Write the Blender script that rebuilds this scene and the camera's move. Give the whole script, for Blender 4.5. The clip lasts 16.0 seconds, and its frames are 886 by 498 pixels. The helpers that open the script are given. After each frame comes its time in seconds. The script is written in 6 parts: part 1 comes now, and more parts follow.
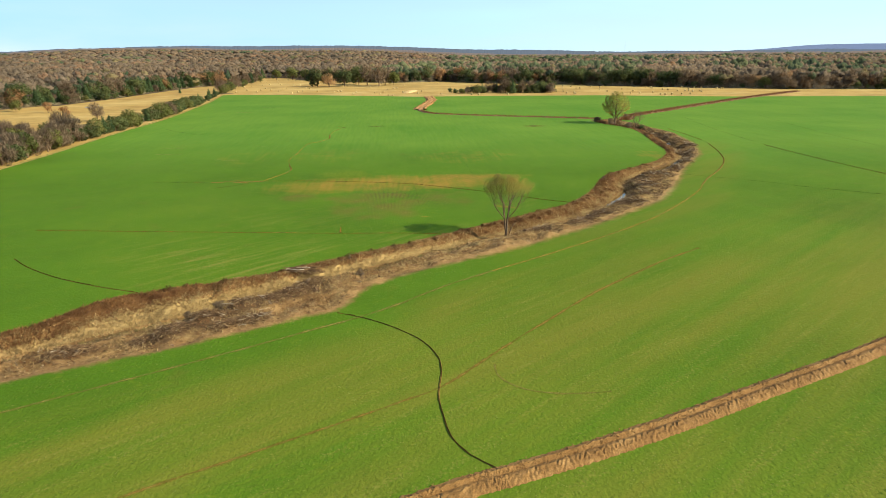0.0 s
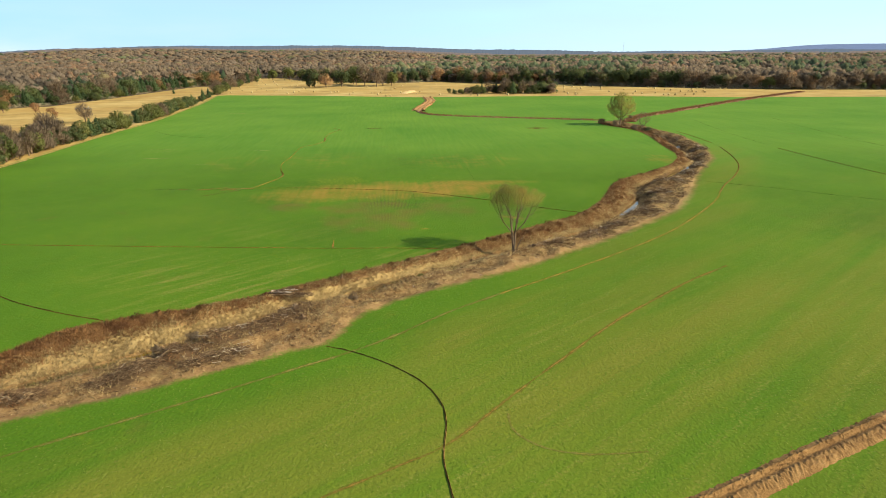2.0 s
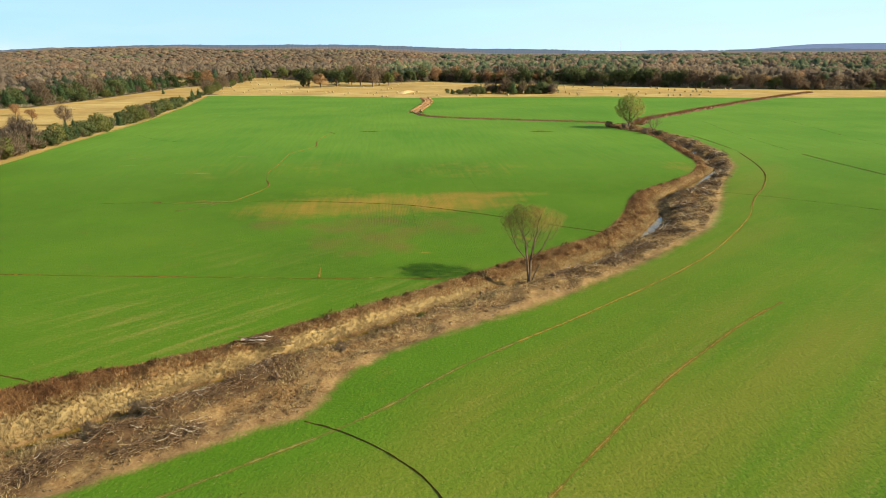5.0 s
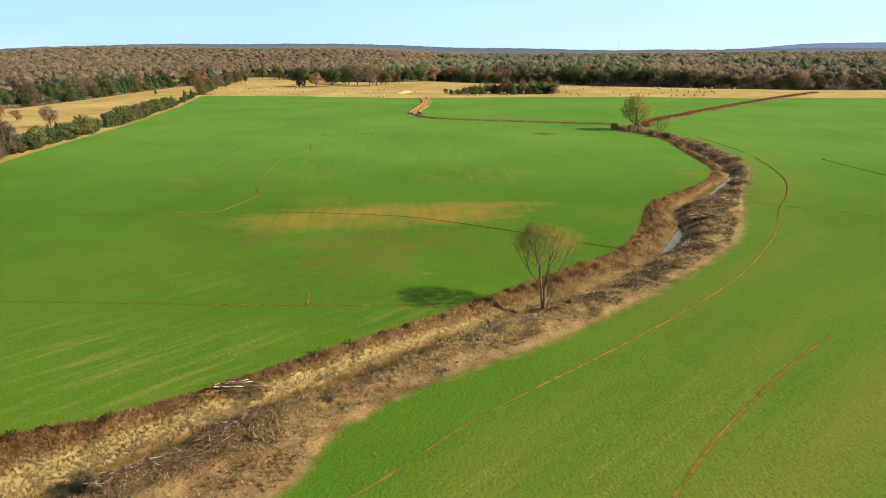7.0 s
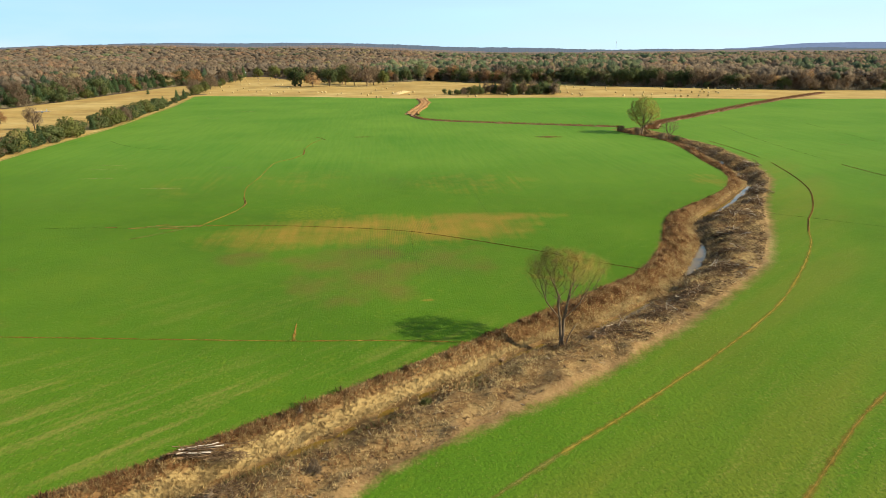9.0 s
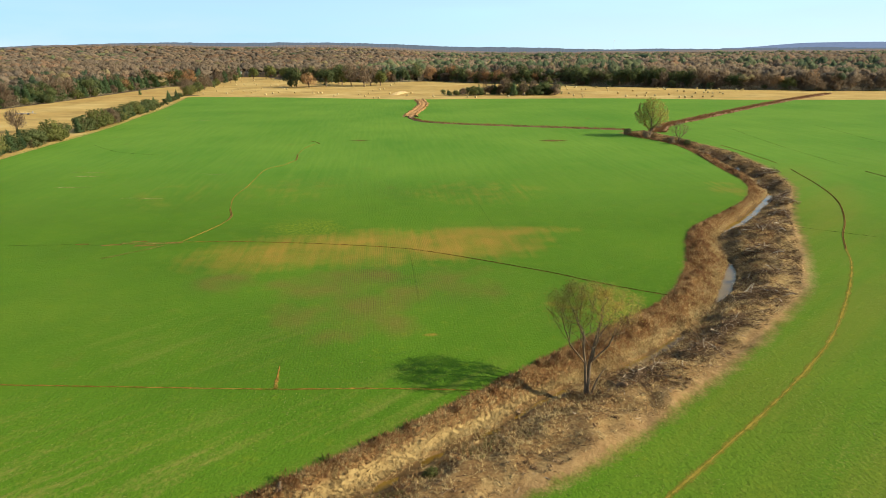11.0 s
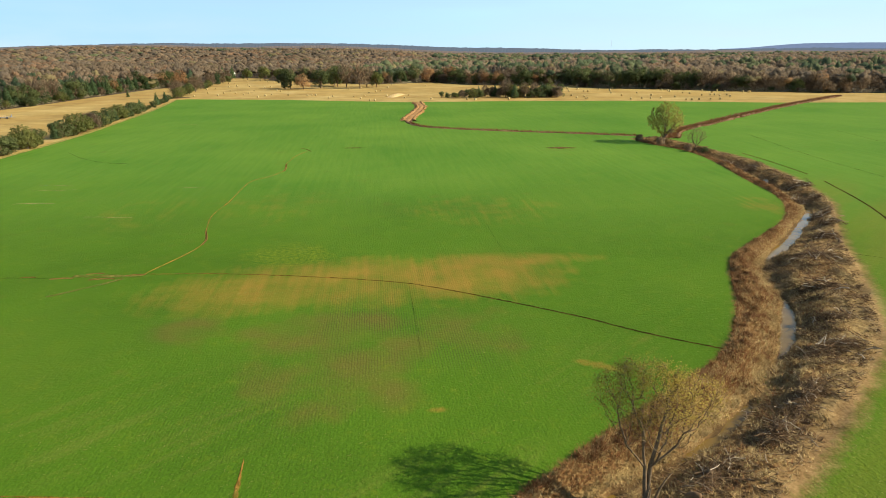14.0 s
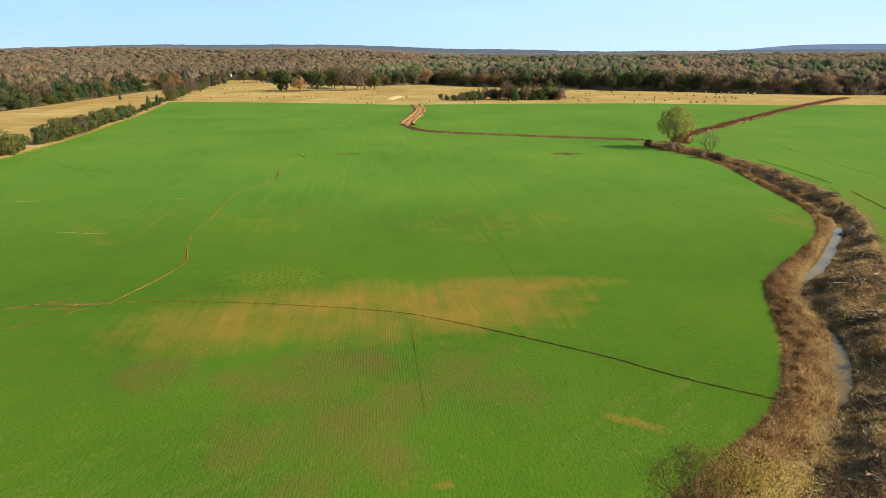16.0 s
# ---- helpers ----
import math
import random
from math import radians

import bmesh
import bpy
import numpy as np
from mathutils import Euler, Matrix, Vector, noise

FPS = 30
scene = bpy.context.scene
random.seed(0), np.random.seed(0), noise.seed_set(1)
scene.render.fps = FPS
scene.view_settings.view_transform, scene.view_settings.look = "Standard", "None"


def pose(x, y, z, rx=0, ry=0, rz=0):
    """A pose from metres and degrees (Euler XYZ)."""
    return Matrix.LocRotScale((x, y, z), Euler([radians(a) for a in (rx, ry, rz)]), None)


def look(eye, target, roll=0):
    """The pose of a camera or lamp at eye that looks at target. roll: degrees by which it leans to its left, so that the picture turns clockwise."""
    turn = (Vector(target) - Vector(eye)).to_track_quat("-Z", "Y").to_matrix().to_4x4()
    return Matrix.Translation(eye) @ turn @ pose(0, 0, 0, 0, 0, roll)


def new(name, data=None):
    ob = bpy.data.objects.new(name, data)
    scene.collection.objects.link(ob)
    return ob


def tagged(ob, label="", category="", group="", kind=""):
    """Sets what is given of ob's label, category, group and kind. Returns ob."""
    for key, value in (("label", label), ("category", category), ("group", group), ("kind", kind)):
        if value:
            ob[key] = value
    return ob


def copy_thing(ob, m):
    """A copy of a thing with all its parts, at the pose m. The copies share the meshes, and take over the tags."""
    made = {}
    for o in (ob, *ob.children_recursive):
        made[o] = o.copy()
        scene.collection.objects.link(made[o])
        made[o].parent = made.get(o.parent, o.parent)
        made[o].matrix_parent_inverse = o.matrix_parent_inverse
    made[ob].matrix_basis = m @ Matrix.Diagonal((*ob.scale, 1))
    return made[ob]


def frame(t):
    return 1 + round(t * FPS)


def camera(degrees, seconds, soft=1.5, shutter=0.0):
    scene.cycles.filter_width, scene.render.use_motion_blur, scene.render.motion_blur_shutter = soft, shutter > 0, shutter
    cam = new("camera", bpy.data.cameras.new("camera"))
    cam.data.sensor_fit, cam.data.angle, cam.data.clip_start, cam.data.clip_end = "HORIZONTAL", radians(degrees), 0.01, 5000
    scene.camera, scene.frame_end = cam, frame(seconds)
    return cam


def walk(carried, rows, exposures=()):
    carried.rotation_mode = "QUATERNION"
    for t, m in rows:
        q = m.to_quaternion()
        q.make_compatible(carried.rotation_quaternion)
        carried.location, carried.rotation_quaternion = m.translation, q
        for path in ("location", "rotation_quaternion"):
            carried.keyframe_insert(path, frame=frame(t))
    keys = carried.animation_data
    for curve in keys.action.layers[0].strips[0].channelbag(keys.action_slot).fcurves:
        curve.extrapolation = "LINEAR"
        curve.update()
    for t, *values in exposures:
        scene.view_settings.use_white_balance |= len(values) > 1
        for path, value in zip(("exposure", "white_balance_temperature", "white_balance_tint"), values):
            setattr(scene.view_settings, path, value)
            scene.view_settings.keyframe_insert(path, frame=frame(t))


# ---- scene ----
cam = camera(72.0, 16.0, 0.7)
# seconds, place, tilt from straight down, lean, heading
PATH = [
    (0, 0.00, 0.00, 30.00, 72.18, -0.57, 0.56),
    (1, -0.31, 4.60, 29.88, 72.19, -0.56, 0.47),
    (2, -0.64, 9.25, 29.80, 72.18, -0.55, 0.38),
    (3, -0.98, 13.95, 29.75, 72.16, -0.53, 0.28),
    (4, -1.33, 18.68, 29.72, 72.14, -0.52, 0.17),
    (5, -1.68, 23.45, 29.72, 72.11, -0.51, 0.06),
    (6, -2.04, 28.24, 29.73, 72.08, -0.49, -0.05),
    (7, -2.40, 33.06, 29.76, 72.04, -0.48, -0.17),
    (8, -2.76, 37.90, 29.80, 72.01, -0.47, -0.29),
    (9, -3.12, 42.75, 29.85, 71.98, -0.46, -0.40),
    (10, -3.47, 47.61, 29.90, 71.96, -0.45, -0.52),
    (11, -3.81, 52.48, 29.95, 71.95, -0.44, -0.63),
    (12, -4.13, 57.34, 30.00, 71.95, -0.44, -0.74),
    (13, -4.44, 62.20, 30.04, 71.97, -0.44, -0.84),
    (14, -4.74, 67.06, 30.07, 72.00, -0.44, -0.93),
    (15, -5.01, 71.90, 30.08, 72.05, -0.44, -1.01),
    (16, -5.25, 76.71, 30.08, 72.12, -0.44, -1.09),
]
walk(cam, [(t, pose(x, y, z, 0, 0, rz) @ pose(0, 0, 0, rx) @ pose(0, 0, 0, 0, 0, lean)) for t, x, y, z, rx, lean, rz in PATH], [(0, 0.70), (4, 0.67), (8, 0.64), (12, 0.60), (16, 0.55)])

# ---- light ----
SUN_EL, SUN_AZ = 31.0, 102.0  # degrees above the horizon, and clockwise from +y
world = bpy.data.worlds.new("sky")
scene.world = world
world.use_nodes = True
wn, wl = world.node_tree.nodes, world.node_tree.links
sky = wn.new("ShaderNodeTexSky")
sky.sky_type, sky.sun_disc = "NISHITA", False
sky.sun_elevation, sky.sun_rotation = radians(SUN_EL), radians(SUN_AZ)
sky.air_density, sky.dust_density, sky.ozone_density, sky.altitude = 1.0, 0.0, 3.0, 400
wn["Background"].inputs["Strength"].default_value = 0.080
# thin cirrus over the blue
wco = wn.new("ShaderNodeTexCoord")
wmap = wn.new("ShaderNodeMapping")
wmap.inputs["Scale"].default_value = (2.2, 5.0, 16.0)
wnoise = wn.new("ShaderNodeTexNoise")
wnoise.inputs["Scale"].default_value, wnoise.inputs["Detail"].default_value = 1.3, 6
wramp = wn.new("ShaderNodeMapRange")
wramp.inputs[1].default_value, wramp.inputs[2].default_value = 0.36, 0.74
wramp.inputs[3].default_value, wramp.inputs[4].default_value = 0.66, 1.0
wmix = wn.new("ShaderNodeMix")
wmix.data_type = "RGBA"
wl.new(wco.outputs["Generated"], wmap.inputs["Vector"])
wl.new(wmap.outputs[0], wnoise.inputs["Vector"])
wl.new(wnoise.outputs[0], wramp.inputs[0])
# the veil thins out towards the zenith
wsep = wn.new("ShaderNodeSeparateXYZ")
wveil = wn.new("ShaderNodeMapRange")
wveil.interpolation_type = "SMOOTHSTEP"
for i, value in ((1, 0.12), (2, 0.70), (3, 1.0), (4, 0.15)):
    wveil.inputs[i].default_value = value
wthin = wn.new("ShaderNodeMath")
wthin.operation = "MULTIPLY"
wl.new(wco.outputs["Generated"], wsep.inputs[0])
wl.new(wsep.outputs["Z"], wveil.inputs[0])
wl.new(wramp.outputs[0], wthin.inputs[0])
wl.new(wveil.outputs[0], wthin.inputs[1])
# and is whiter on the sun's side
wside = wn.new("ShaderNodeMapRange")
wside.interpolation_type = "SMOOTHSTEP"
wside.inputs[1].default_value, wside.inputs[2].default_value = -0.55, 0.55
wtone = wn.new("ShaderNodeMix")
wtone.data_type = "RGBA"
wtone.inputs[6].default_value, wtone.inputs[7].default_value = (3.9, 6.7, 9.3, 1), (5.6, 8.4, 10.5, 1)
wl.new(wsep.outputs["X"], wside.inputs[0])
wl.new(wside.outputs[0], wtone.inputs[0])
wl.new(wtone.outputs[2], wmix.inputs[7])
wl.new(wthin.outputs[0], wmix.inputs[0])
wl.new(sky.outputs[0], wmix.inputs[6])
wl.new(wmix.outputs[2], wn["Background"].inputs["Color"])
sun = new("sun", bpy.data.lights.new("sun", "SUN"))
sun.data.energy, sun.data.angle, sun.data.color = 5.0, radians(0.53), (1.0, 0.95, 0.74)
sdir = Vector((math.sin(radians(SUN_AZ)) * math.cos(radians(SUN_EL)), math.cos(radians(SUN_AZ)) * math.cos(radians(SUN_EL)), math.sin(radians(SUN_EL))))
sun.matrix_world = look(sdir * 200, (0, 0, 0))


# ---- materials ----
class Nodes:
    """A small way to write node materials."""

    def __init__(self, name, rough=0.9, spec=0.2):
        self.mat = bpy.data.materials.new(name)
        self.mat.use_nodes = True
        self.tree = self.mat.node_tree
        self.bsdf = self.tree.nodes["Principled BSDF"]
        self.bsdf.inputs["Roughness"].default_value = rough
        self.bsdf.inputs["Specular IOR Level"].default_value = spec
        self.pos = self.add("ShaderNodeNewGeometry").outputs["Position"]

    def add(self, kind):
        return self.tree.nodes.new(kind)

    def put(self, socket, value):
        if isinstance(value, bpy.types.NodeSocket):
            self.tree.links.new(value, socket)
        elif isinstance(value, tuple) and len(value) == 3 and socket.type == "RGBA":
            socket.default_value = (*value, 1)
        else:
            socket.default_value = value

    def noise(self, scale, detail=3.0, vec=None, rough=0.55):
        n = self.add("ShaderNodeTexNoise")
        self.put(n.inputs["Vector"], vec or self.pos)
        self.put(n.inputs["Scale"], scale)
        self.put(n.inputs["Detail"], detail)
        self.put(n.inputs["Roughness"], rough)
        return n.outputs[0]

    def scaled(self, x, y, z, turn=0.0):
        n = self.add("ShaderNodeMapping")
        self.put(n.inputs["Vector"], self.pos)
        n.vector_type = "TEXTURE"
        n.inputs["Scale"].default_value = (1 / x, 1 / y, 1 / z)
        n.inputs["Rotation"].default_value = (0, 0, turn)
        return n.outputs[0]

    def math(self, op, a, b=0.0):
        n = self.add("ShaderNodeMath")
        n.operation = op
        self.put(n.inputs[0], a)
        self.put(n.inputs[1], b)
        return n.outputs[0]

    def span(self, v, lo, hi, a=0.0, b=1.0):
        n = self.add("ShaderNodeMapRange")
        for i, value in enumerate((v, lo, hi, a, b)):
            self.put(n.inputs[i], value)
        return n.outputs[0]

    def mix(self, f, a, b):
        n = self.add("ShaderNodeMix")
        n.data_type = "RGBA"
        self.put(n.inputs[0], f)
        self.put(n.inputs[6], a)
        self.put(n.inputs[7], b)
        return n.outputs[2]

    def attr(self, name):
        n = self.add("ShaderNodeAttribute")
        n.attribute_name = name
        return n.outputs["Fac"]

    def tone(self, name):
        n = self.add("ShaderNodeAttribute")
        n.attribute_name = name
        return n.outputs["Color"]

    def chance(self):
        return self.add("ShaderNodeObjectInfo").outputs["Random"]

    def ramp(self, f, *stops):
        n = self.add("ShaderNodeValToRGB")
        self.put(n.inputs[0], f)
        e = n.color_ramp.elements
        while len(e) < len(stops):
            e.new(0.5)
        for i, (p, c) in enumerate(stops):
            e[i].position, e[i].color = p, (*c, 1)
        return n.outputs[0]

    def bump(self, h, strength=0.5, distance=0.05):
        n = self.add("ShaderNodeBump")
        self.put(n.inputs["Height"], h)
        n.inputs["Strength"].default_value, n.inputs["Distance"].default_value = strength, distance
        self.put(self.bsdf.inputs["Normal"], n.outputs[0])

    def done(self, colour):
        self.put(self.bsdf.inputs["Base Color"], colour)
        return self.mat


def earthy(name, *cols, big=0.4, small=6.0, rough=0.92, bump=0.6, distance=0.05, tint=False, each=False):
    """A matt material between the colours, at two scales; tint: shifted by the mesh's own tint, each: by the object."""
    n = Nodes(name, rough)
    f = n.math("ADD", n.math("MULTIPLY", n.noise(big, 4), 0.55), n.math("MULTIPLY", n.noise(small, 5), 0.45))
    f = n.span(f, 0.3, 0.7)
    if tint:
        f = n.math("ADD", n.math("MULTIPLY", f, 0.35), n.math("MULTIPLY", n.attr("tint"), 0.65))
    if each:
        f = n.math("ADD", n.math("MULTIPLY", f, 0.45), n.math("MULTIPLY", n.chance(), 0.55))
    col = n.ramp(f, *((i / (len(cols) - 1), c) for i, c in enumerate(cols)))
    if bump:
        n.bump(n.noise(small * 2, 5), bump, distance)
    return n.done(col)


def leafy(name, *cols, big=0.5, tint=True, each=False, thin=0.5):
    """Thin leaves: some of the light goes through them, thin says how much."""
    m = earthy(name, *cols, big=big, small=3.0, rough=0.75, bump=0, tint=tint, each=each)
    t = m.node_tree
    bs = t.nodes["Principled BSDF"]
    tr = t.nodes.new("ShaderNodeBsdfTranslucent")
    mx = t.nodes.new("ShaderNodeMixShader")
    mx.inputs[0].default_value = thin
    src = bs.inputs["Base Color"].links[0].from_socket
    t.links.new(src, tr.inputs["Color"])
    t.links.new(bs.outputs[0], mx.inputs[1])
    t.links.new(tr.outputs[0], mx.inputs[2])
    t.links.new(mx.outputs[0], t.nodes["Material Output"].inputs["Surface"])
    return m


GREEN_LO, GREEN, GREEN_HI = (0.054, 0.112, 0.007), (0.075, 0.150, 0.009), (0.106, 0.170, 0.012)


def ground_material():
    n = Nodes("ground_cover", 0.95, 0.055)
    big, mid, fine = n.noise(0.03, 4), n.noise(0.35, 4), n.noise(5.0, 5)
    streak = n.noise(1.0, 5, n.scaled(0.9, 0.045, 1, radians(5.3)))
    across = n.noise(1.0, 4, n.scaled(0.05, 0.6, 1, radians(41)))
    f = n.math("ADD", n.math("MULTIPLY", big, 0.54), n.math("ADD", n.math("MULTIPLY", mid, 0.10), n.math("MULTIPLY", fine, 0.36)))
    green = n.ramp(n.span(f, 0.34, 0.67), (0, GREEN_LO), (0.5, GREEN), (1, GREEN_HI))
    # distant haze painted in: the far crop turns lighter and bluer
    green = n.mix(n.math("MULTIPLY", n.attr("far_haze"), 0.9), green, n.mix(n.span(n.math("ADD", n.math("MULTIPLY", n.noise(0.022, 5), 0.65), n.math("MULTIPLY", streak, 0.35)), 0.36, 0.64), (0.076, 0.178, 0.016), (0.136, 0.234, 0.026)))
    # paler, straw-mixed growth in soft swathes
    green = n.mix(n.span(across, 0.52, 0.80, 0, 0.10), green, (0.19, 0.185, 0.03))
    green = n.mix(n.math("MULTIPLY", n.attr("near"), n.span(n.noise(1.0, 5, n.scaled(0.014, 0.15, 1, radians(41))), 0.38, 0.60, 0.10, 0.74)), green, (0.168, 0.158, 0.021))
    green = n.mix(n.math("MULTIPLY", n.attr("near"), n.span(n.math("ADD", n.math("MULTIPLY", n.noise(3.4, 5), 0.55), n.math("MULTIPLY", n.noise(1.0, 4, n.scaled(0.08, 0.9, 1, radians(41))), 0.45)), 0.54, 0.68, 0, 0.55)), green, (0.25, 0.215, 0.048))
    # straw left in short slanting swathes
    swathe = n.math("ADD", n.math("MULTIPLY", n.noise(1.0, 5, n.scaled(0.07, 0.55, 1, radians(44))), 0.75), n.math("MULTIPLY", n.noise(2.2, 4), 0.25))
    green = n.mix(n.math("MULTIPLY", n.attr("swathes"), n.span(swathe, 0.50, 0.68, 0, 0.75)), green, (0.27, 0.21, 0.05))
    # drilled rows
    u = n.add("ShaderNodeSeparateXYZ")
    n.put(u.inputs[0], n.scaled(1, 1, 1, radians(5.3)))
    wob = n.math("MULTIPLY", n.noise(0.08, 1), 0.30)
    ph = n.math("SINE", n.math("MULTIPLY", n.math("ADD", u.outputs["X"], wob), 2 * math.pi / 0.29))
    row = n.math("MULTIPLY", n.span(ph, -0.1, 0.9), n.span(n.noise(2.4, 4), 0.35, 0.6, 0.35, 1.0))
    rows = n.math("MULTIPLY", row, n.span(n.noise(0.05, 3), 0.42, 0.62, 0.05, 0.95))
    weak = n.math("MULTIPLY", rows, n.math("ADD", n.math("MULTIPLY", n.attr("sown"), 0.34), n.math("MULTIPLY", n.attr("grey"), 0.7)))
    col = n.mix(weak, green, (0.058, 0.062, 0.020))
    # thin patches where the soil shows through along the rows
    ragged = n.math("ADD", n.math("MULTIPLY", n.math("SUBTRACT", streak, 0.5), 1.2), n.math("MULTIPLY", n.math("SUBTRACT", n.noise(0.22, 5), 0.5), 1.5))
    bare = n.span(n.math("ADD", n.attr("bare"), n.math("MULTIPLY", ragged, n.math("MINIMUM", n.math("MULTIPLY", n.attr("bare"), 4.0), 1.0))), 0.14, 1.2, 0, 0.72)
    col = n.mix(bare, col, n.mix(rows, (0.33, 0.175, 0.032), (0.17, 0.10, 0.022)))
    grey = n.span(n.math("ADD", n.attr("grey"), n.math("MULTIPLY", n.math("SUBTRACT", n.noise(0.16, 5), 0.5), 3.2)), 0.40, 1.50, 0, 0.72)
    col = n.mix(grey, col, n.mix(rows, (0.15, 0.112, 0.024), (0.095, 0.062, 0.018)))
    col = n.mix(n.span(n.math("ADD", n.attr("lush"), n.math("MULTIPLY", n.math("SUBTRACT", n.noise(0.45, 5), 0.5), 2.4)), 0.1, 1.0, 0, 0.6), col, n.mix(n.span(n.noise(1.8, 5), 0.35, 0.65), (0.045, 0.10, 0.008), (0.20, 0.22, 0.014)))
    rim = n.math("SUBTRACT", n.noise(0.5, 4), 0.5)
    # hay meadow, pasture, field margins
    hay = n.ramp(n.span(n.math("ADD", n.math("MULTIPLY", n.noise(0.02, 5), 0.7), n.math("MULTIPLY", n.noise(0.25, 4), 0.3)), 0.33, 0.66), (0, (0.36, 0.20, 0.06)), (0.45, (0.44, 0.275, 0.085)), (1, (0.52, 0.355, 0.13)))
    hay = n.mix(n.span(n.noise(1.0, 5, n.scaled(0.012, 0.09, 1, radians(-14))), 0.42, 0.64, 0, 0.3), hay, (0.25, 0.165, 0.052))
    hay = n.mix(n.span(n.noise(0.011, 4), 0.56, 0.7, 0, 0.5), hay, (0.26, 0.165, 0.05))
    hay = n.mix(n.span(n.noise(0.045, 5, None, 0.65), 0.50, 0.66, 0, 0.6), hay, n.mix(n.noise(0.3, 4), (0.20, 0.12, 0.035), (0.30, 0.20, 0.07)))
    hay = n.mix(n.span(n.noise(0.06, 5, n.scaled(0.5, 1.0, 1), 0.6), 0.55, 0.72, 0, 0.6), hay, (0.56, 0.41, 0.17))
    col = n.mix(n.span(n.math("ADD", n.attr("hay"), n.math("MULTIPLY", rim, 2.0)), -0.4, 0.4), col, hay)
    # creek corridor: torn earth and dead growth
    soil = n.ramp(n.span(n.math("ADD", n.math("MULTIPLY", n.noise(0.5, 5), 0.6), n.math("MULTIPLY", n.noise(4, 5), 0.4)), 0.33, 0.67), (0, (0.105, 0.053, 0.020)), (0.5, (0.215, 0.118, 0.046)), (1, (0.36, 0.222, 0.09)))
    # soil turns darker in ragged blobs around the brush rows
    soil = n.mix(n.span(n.math("ADD", n.attr("brush_dark"), n.math("MULTIPLY", n.math("SUBTRACT", n.noise(1.3, 5), 0.5), 1.5)), 0.25, 0.8, 0, 0.85), soil, n.mix(n.noise(5.0, 4), (0.045, 0.024, 0.012), (0.15, 0.085, 0.042)))
    soil = n.mix(n.span(n.math("ADD", n.attr("tan"), n.math("MULTIPLY", n.math("SUBTRACT", n.noise(0.8, 5), 0.5), 1.8)), 0.3, 0.9, 0, 0.9), soil, n.mix(n.span(n.noise(3.0, 5), 0.35, 0.65), (0.22, 0.135, 0.052), (0.41, 0.28, 0.118)))
    soil = n.mix(n.span(n.math("ADD", n.attr("clay"), n.math("MULTIPLY", n.math("SUBTRACT", n.noise(0.4, 5), 0.5), 2.2)), 0.35, 1.1, 0, 0.6), soil, n.mix(n.noise(2.0, 5), (0.17, 0.088, 0.036), (0.35, 0.205, 0.09)))
    soil = n.mix(n.span(n.math("ADD", n.attr("straw"), n.math("MULTIPLY", n.math("SUBTRACT", mid, 0.5), 0.9)), 0.35, 0.7), soil, n.mix(n.span(n.math("ADD", n.math("MULTIPLY", n.noise(2.5, 5), 0.6), n.math("MULTIPLY", n.noise(1.0, 4, n.scaled(0.25, 1.6, 1, radians(35))), 0.4)), 0.36, 0.62), (0.24, 0.148, 0.056), (0.41, 0.275, 0.108)))
    soil = n.mix(n.span(n.math("ADD", n.attr("fringe"), n.math("MULTIPLY", n.math("SUBTRACT", n.noise(0.9, 5), 0.5), 1.2)), 0.2, 0.7, 0, 0.9), soil, n.mix(fine, (0.135, 0.062, 0.024), (0.27, 0.145, 0.056)))
    soil = n.mix(n.span(n.attr("wet"), 0.2, 0.9, 0, 0.85), soil, (0.07, 0.042, 0.018))
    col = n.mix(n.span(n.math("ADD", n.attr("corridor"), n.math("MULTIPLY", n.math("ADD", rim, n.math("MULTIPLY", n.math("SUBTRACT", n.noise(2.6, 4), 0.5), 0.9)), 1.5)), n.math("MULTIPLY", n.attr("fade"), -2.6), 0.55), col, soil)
    wood = n.ramp(n.noise(0.3, 5), (0.3, (0.07, 0.05, 0.03)), (0.7, (0.14, 0.10, 0.06)))
    col = n.mix(n.span(n.math("ADD", n.attr("wood"), n.math("MULTIPLY", rim, 4.0)), -1, 1), col, wood)
    h = n.math("ADD", n.math("ADD", n.math("MULTIPLY", n.noise(3.0, 6), 0.8), n.math("MULTIPLY", n.noise(1.1, 4), 0.45)), n.math("MULTIPLY", row, n.math("MULTIPLY", n.attr("sown"), -0.05)))
    n.bump(h, 0.7, 0.17)
    return n.done(col)


MAT_GROUND = ground_material()
MAT_BARK = earthy("bark", (0.085, 0.052, 0.028), (0.155, 0.098, 0.055), (0.26, 0.175, 0.105), big=2, small=14, distance=0.02)
MAT_PALE_BARK = earthy("bleached_wood", (0.24, 0.165, 0.10), (0.40, 0.30, 0.20), (0.60, 0.49, 0.36), big=1.5, small=12, each=True, distance=0.02)
MAT_DARK_BARK = earthy("weathered_wood", (0.06, 0.033, 0.016), (0.15, 0.085, 0.043), (0.30, 0.195, 0.105), big=1.5, small=12, each=True, distance=0.02)
MAT_CLOD = earthy("dry_clods", (0.20, 0.10, 0.030), (0.29, 0.155, 0.05), (0.38, 0.225, 0.085), big=3, small=20, bump=0)
MAT_EARTH = earthy("bare_earth", (0.13, 0.060, 0.017), (0.245, 0.122, 0.037), (0.37, 0.21, 0.076), big=0.7, small=9, bump=0.9, distance=0.06)
MAT_RED_EARTH = earthy("red_earth", (0.24, 0.10, 0.03), (0.38, 0.185, 0.062), (0.48, 0.28, 0.11), big=0.25, small=2.5, bump=0.8, distance=0.15)
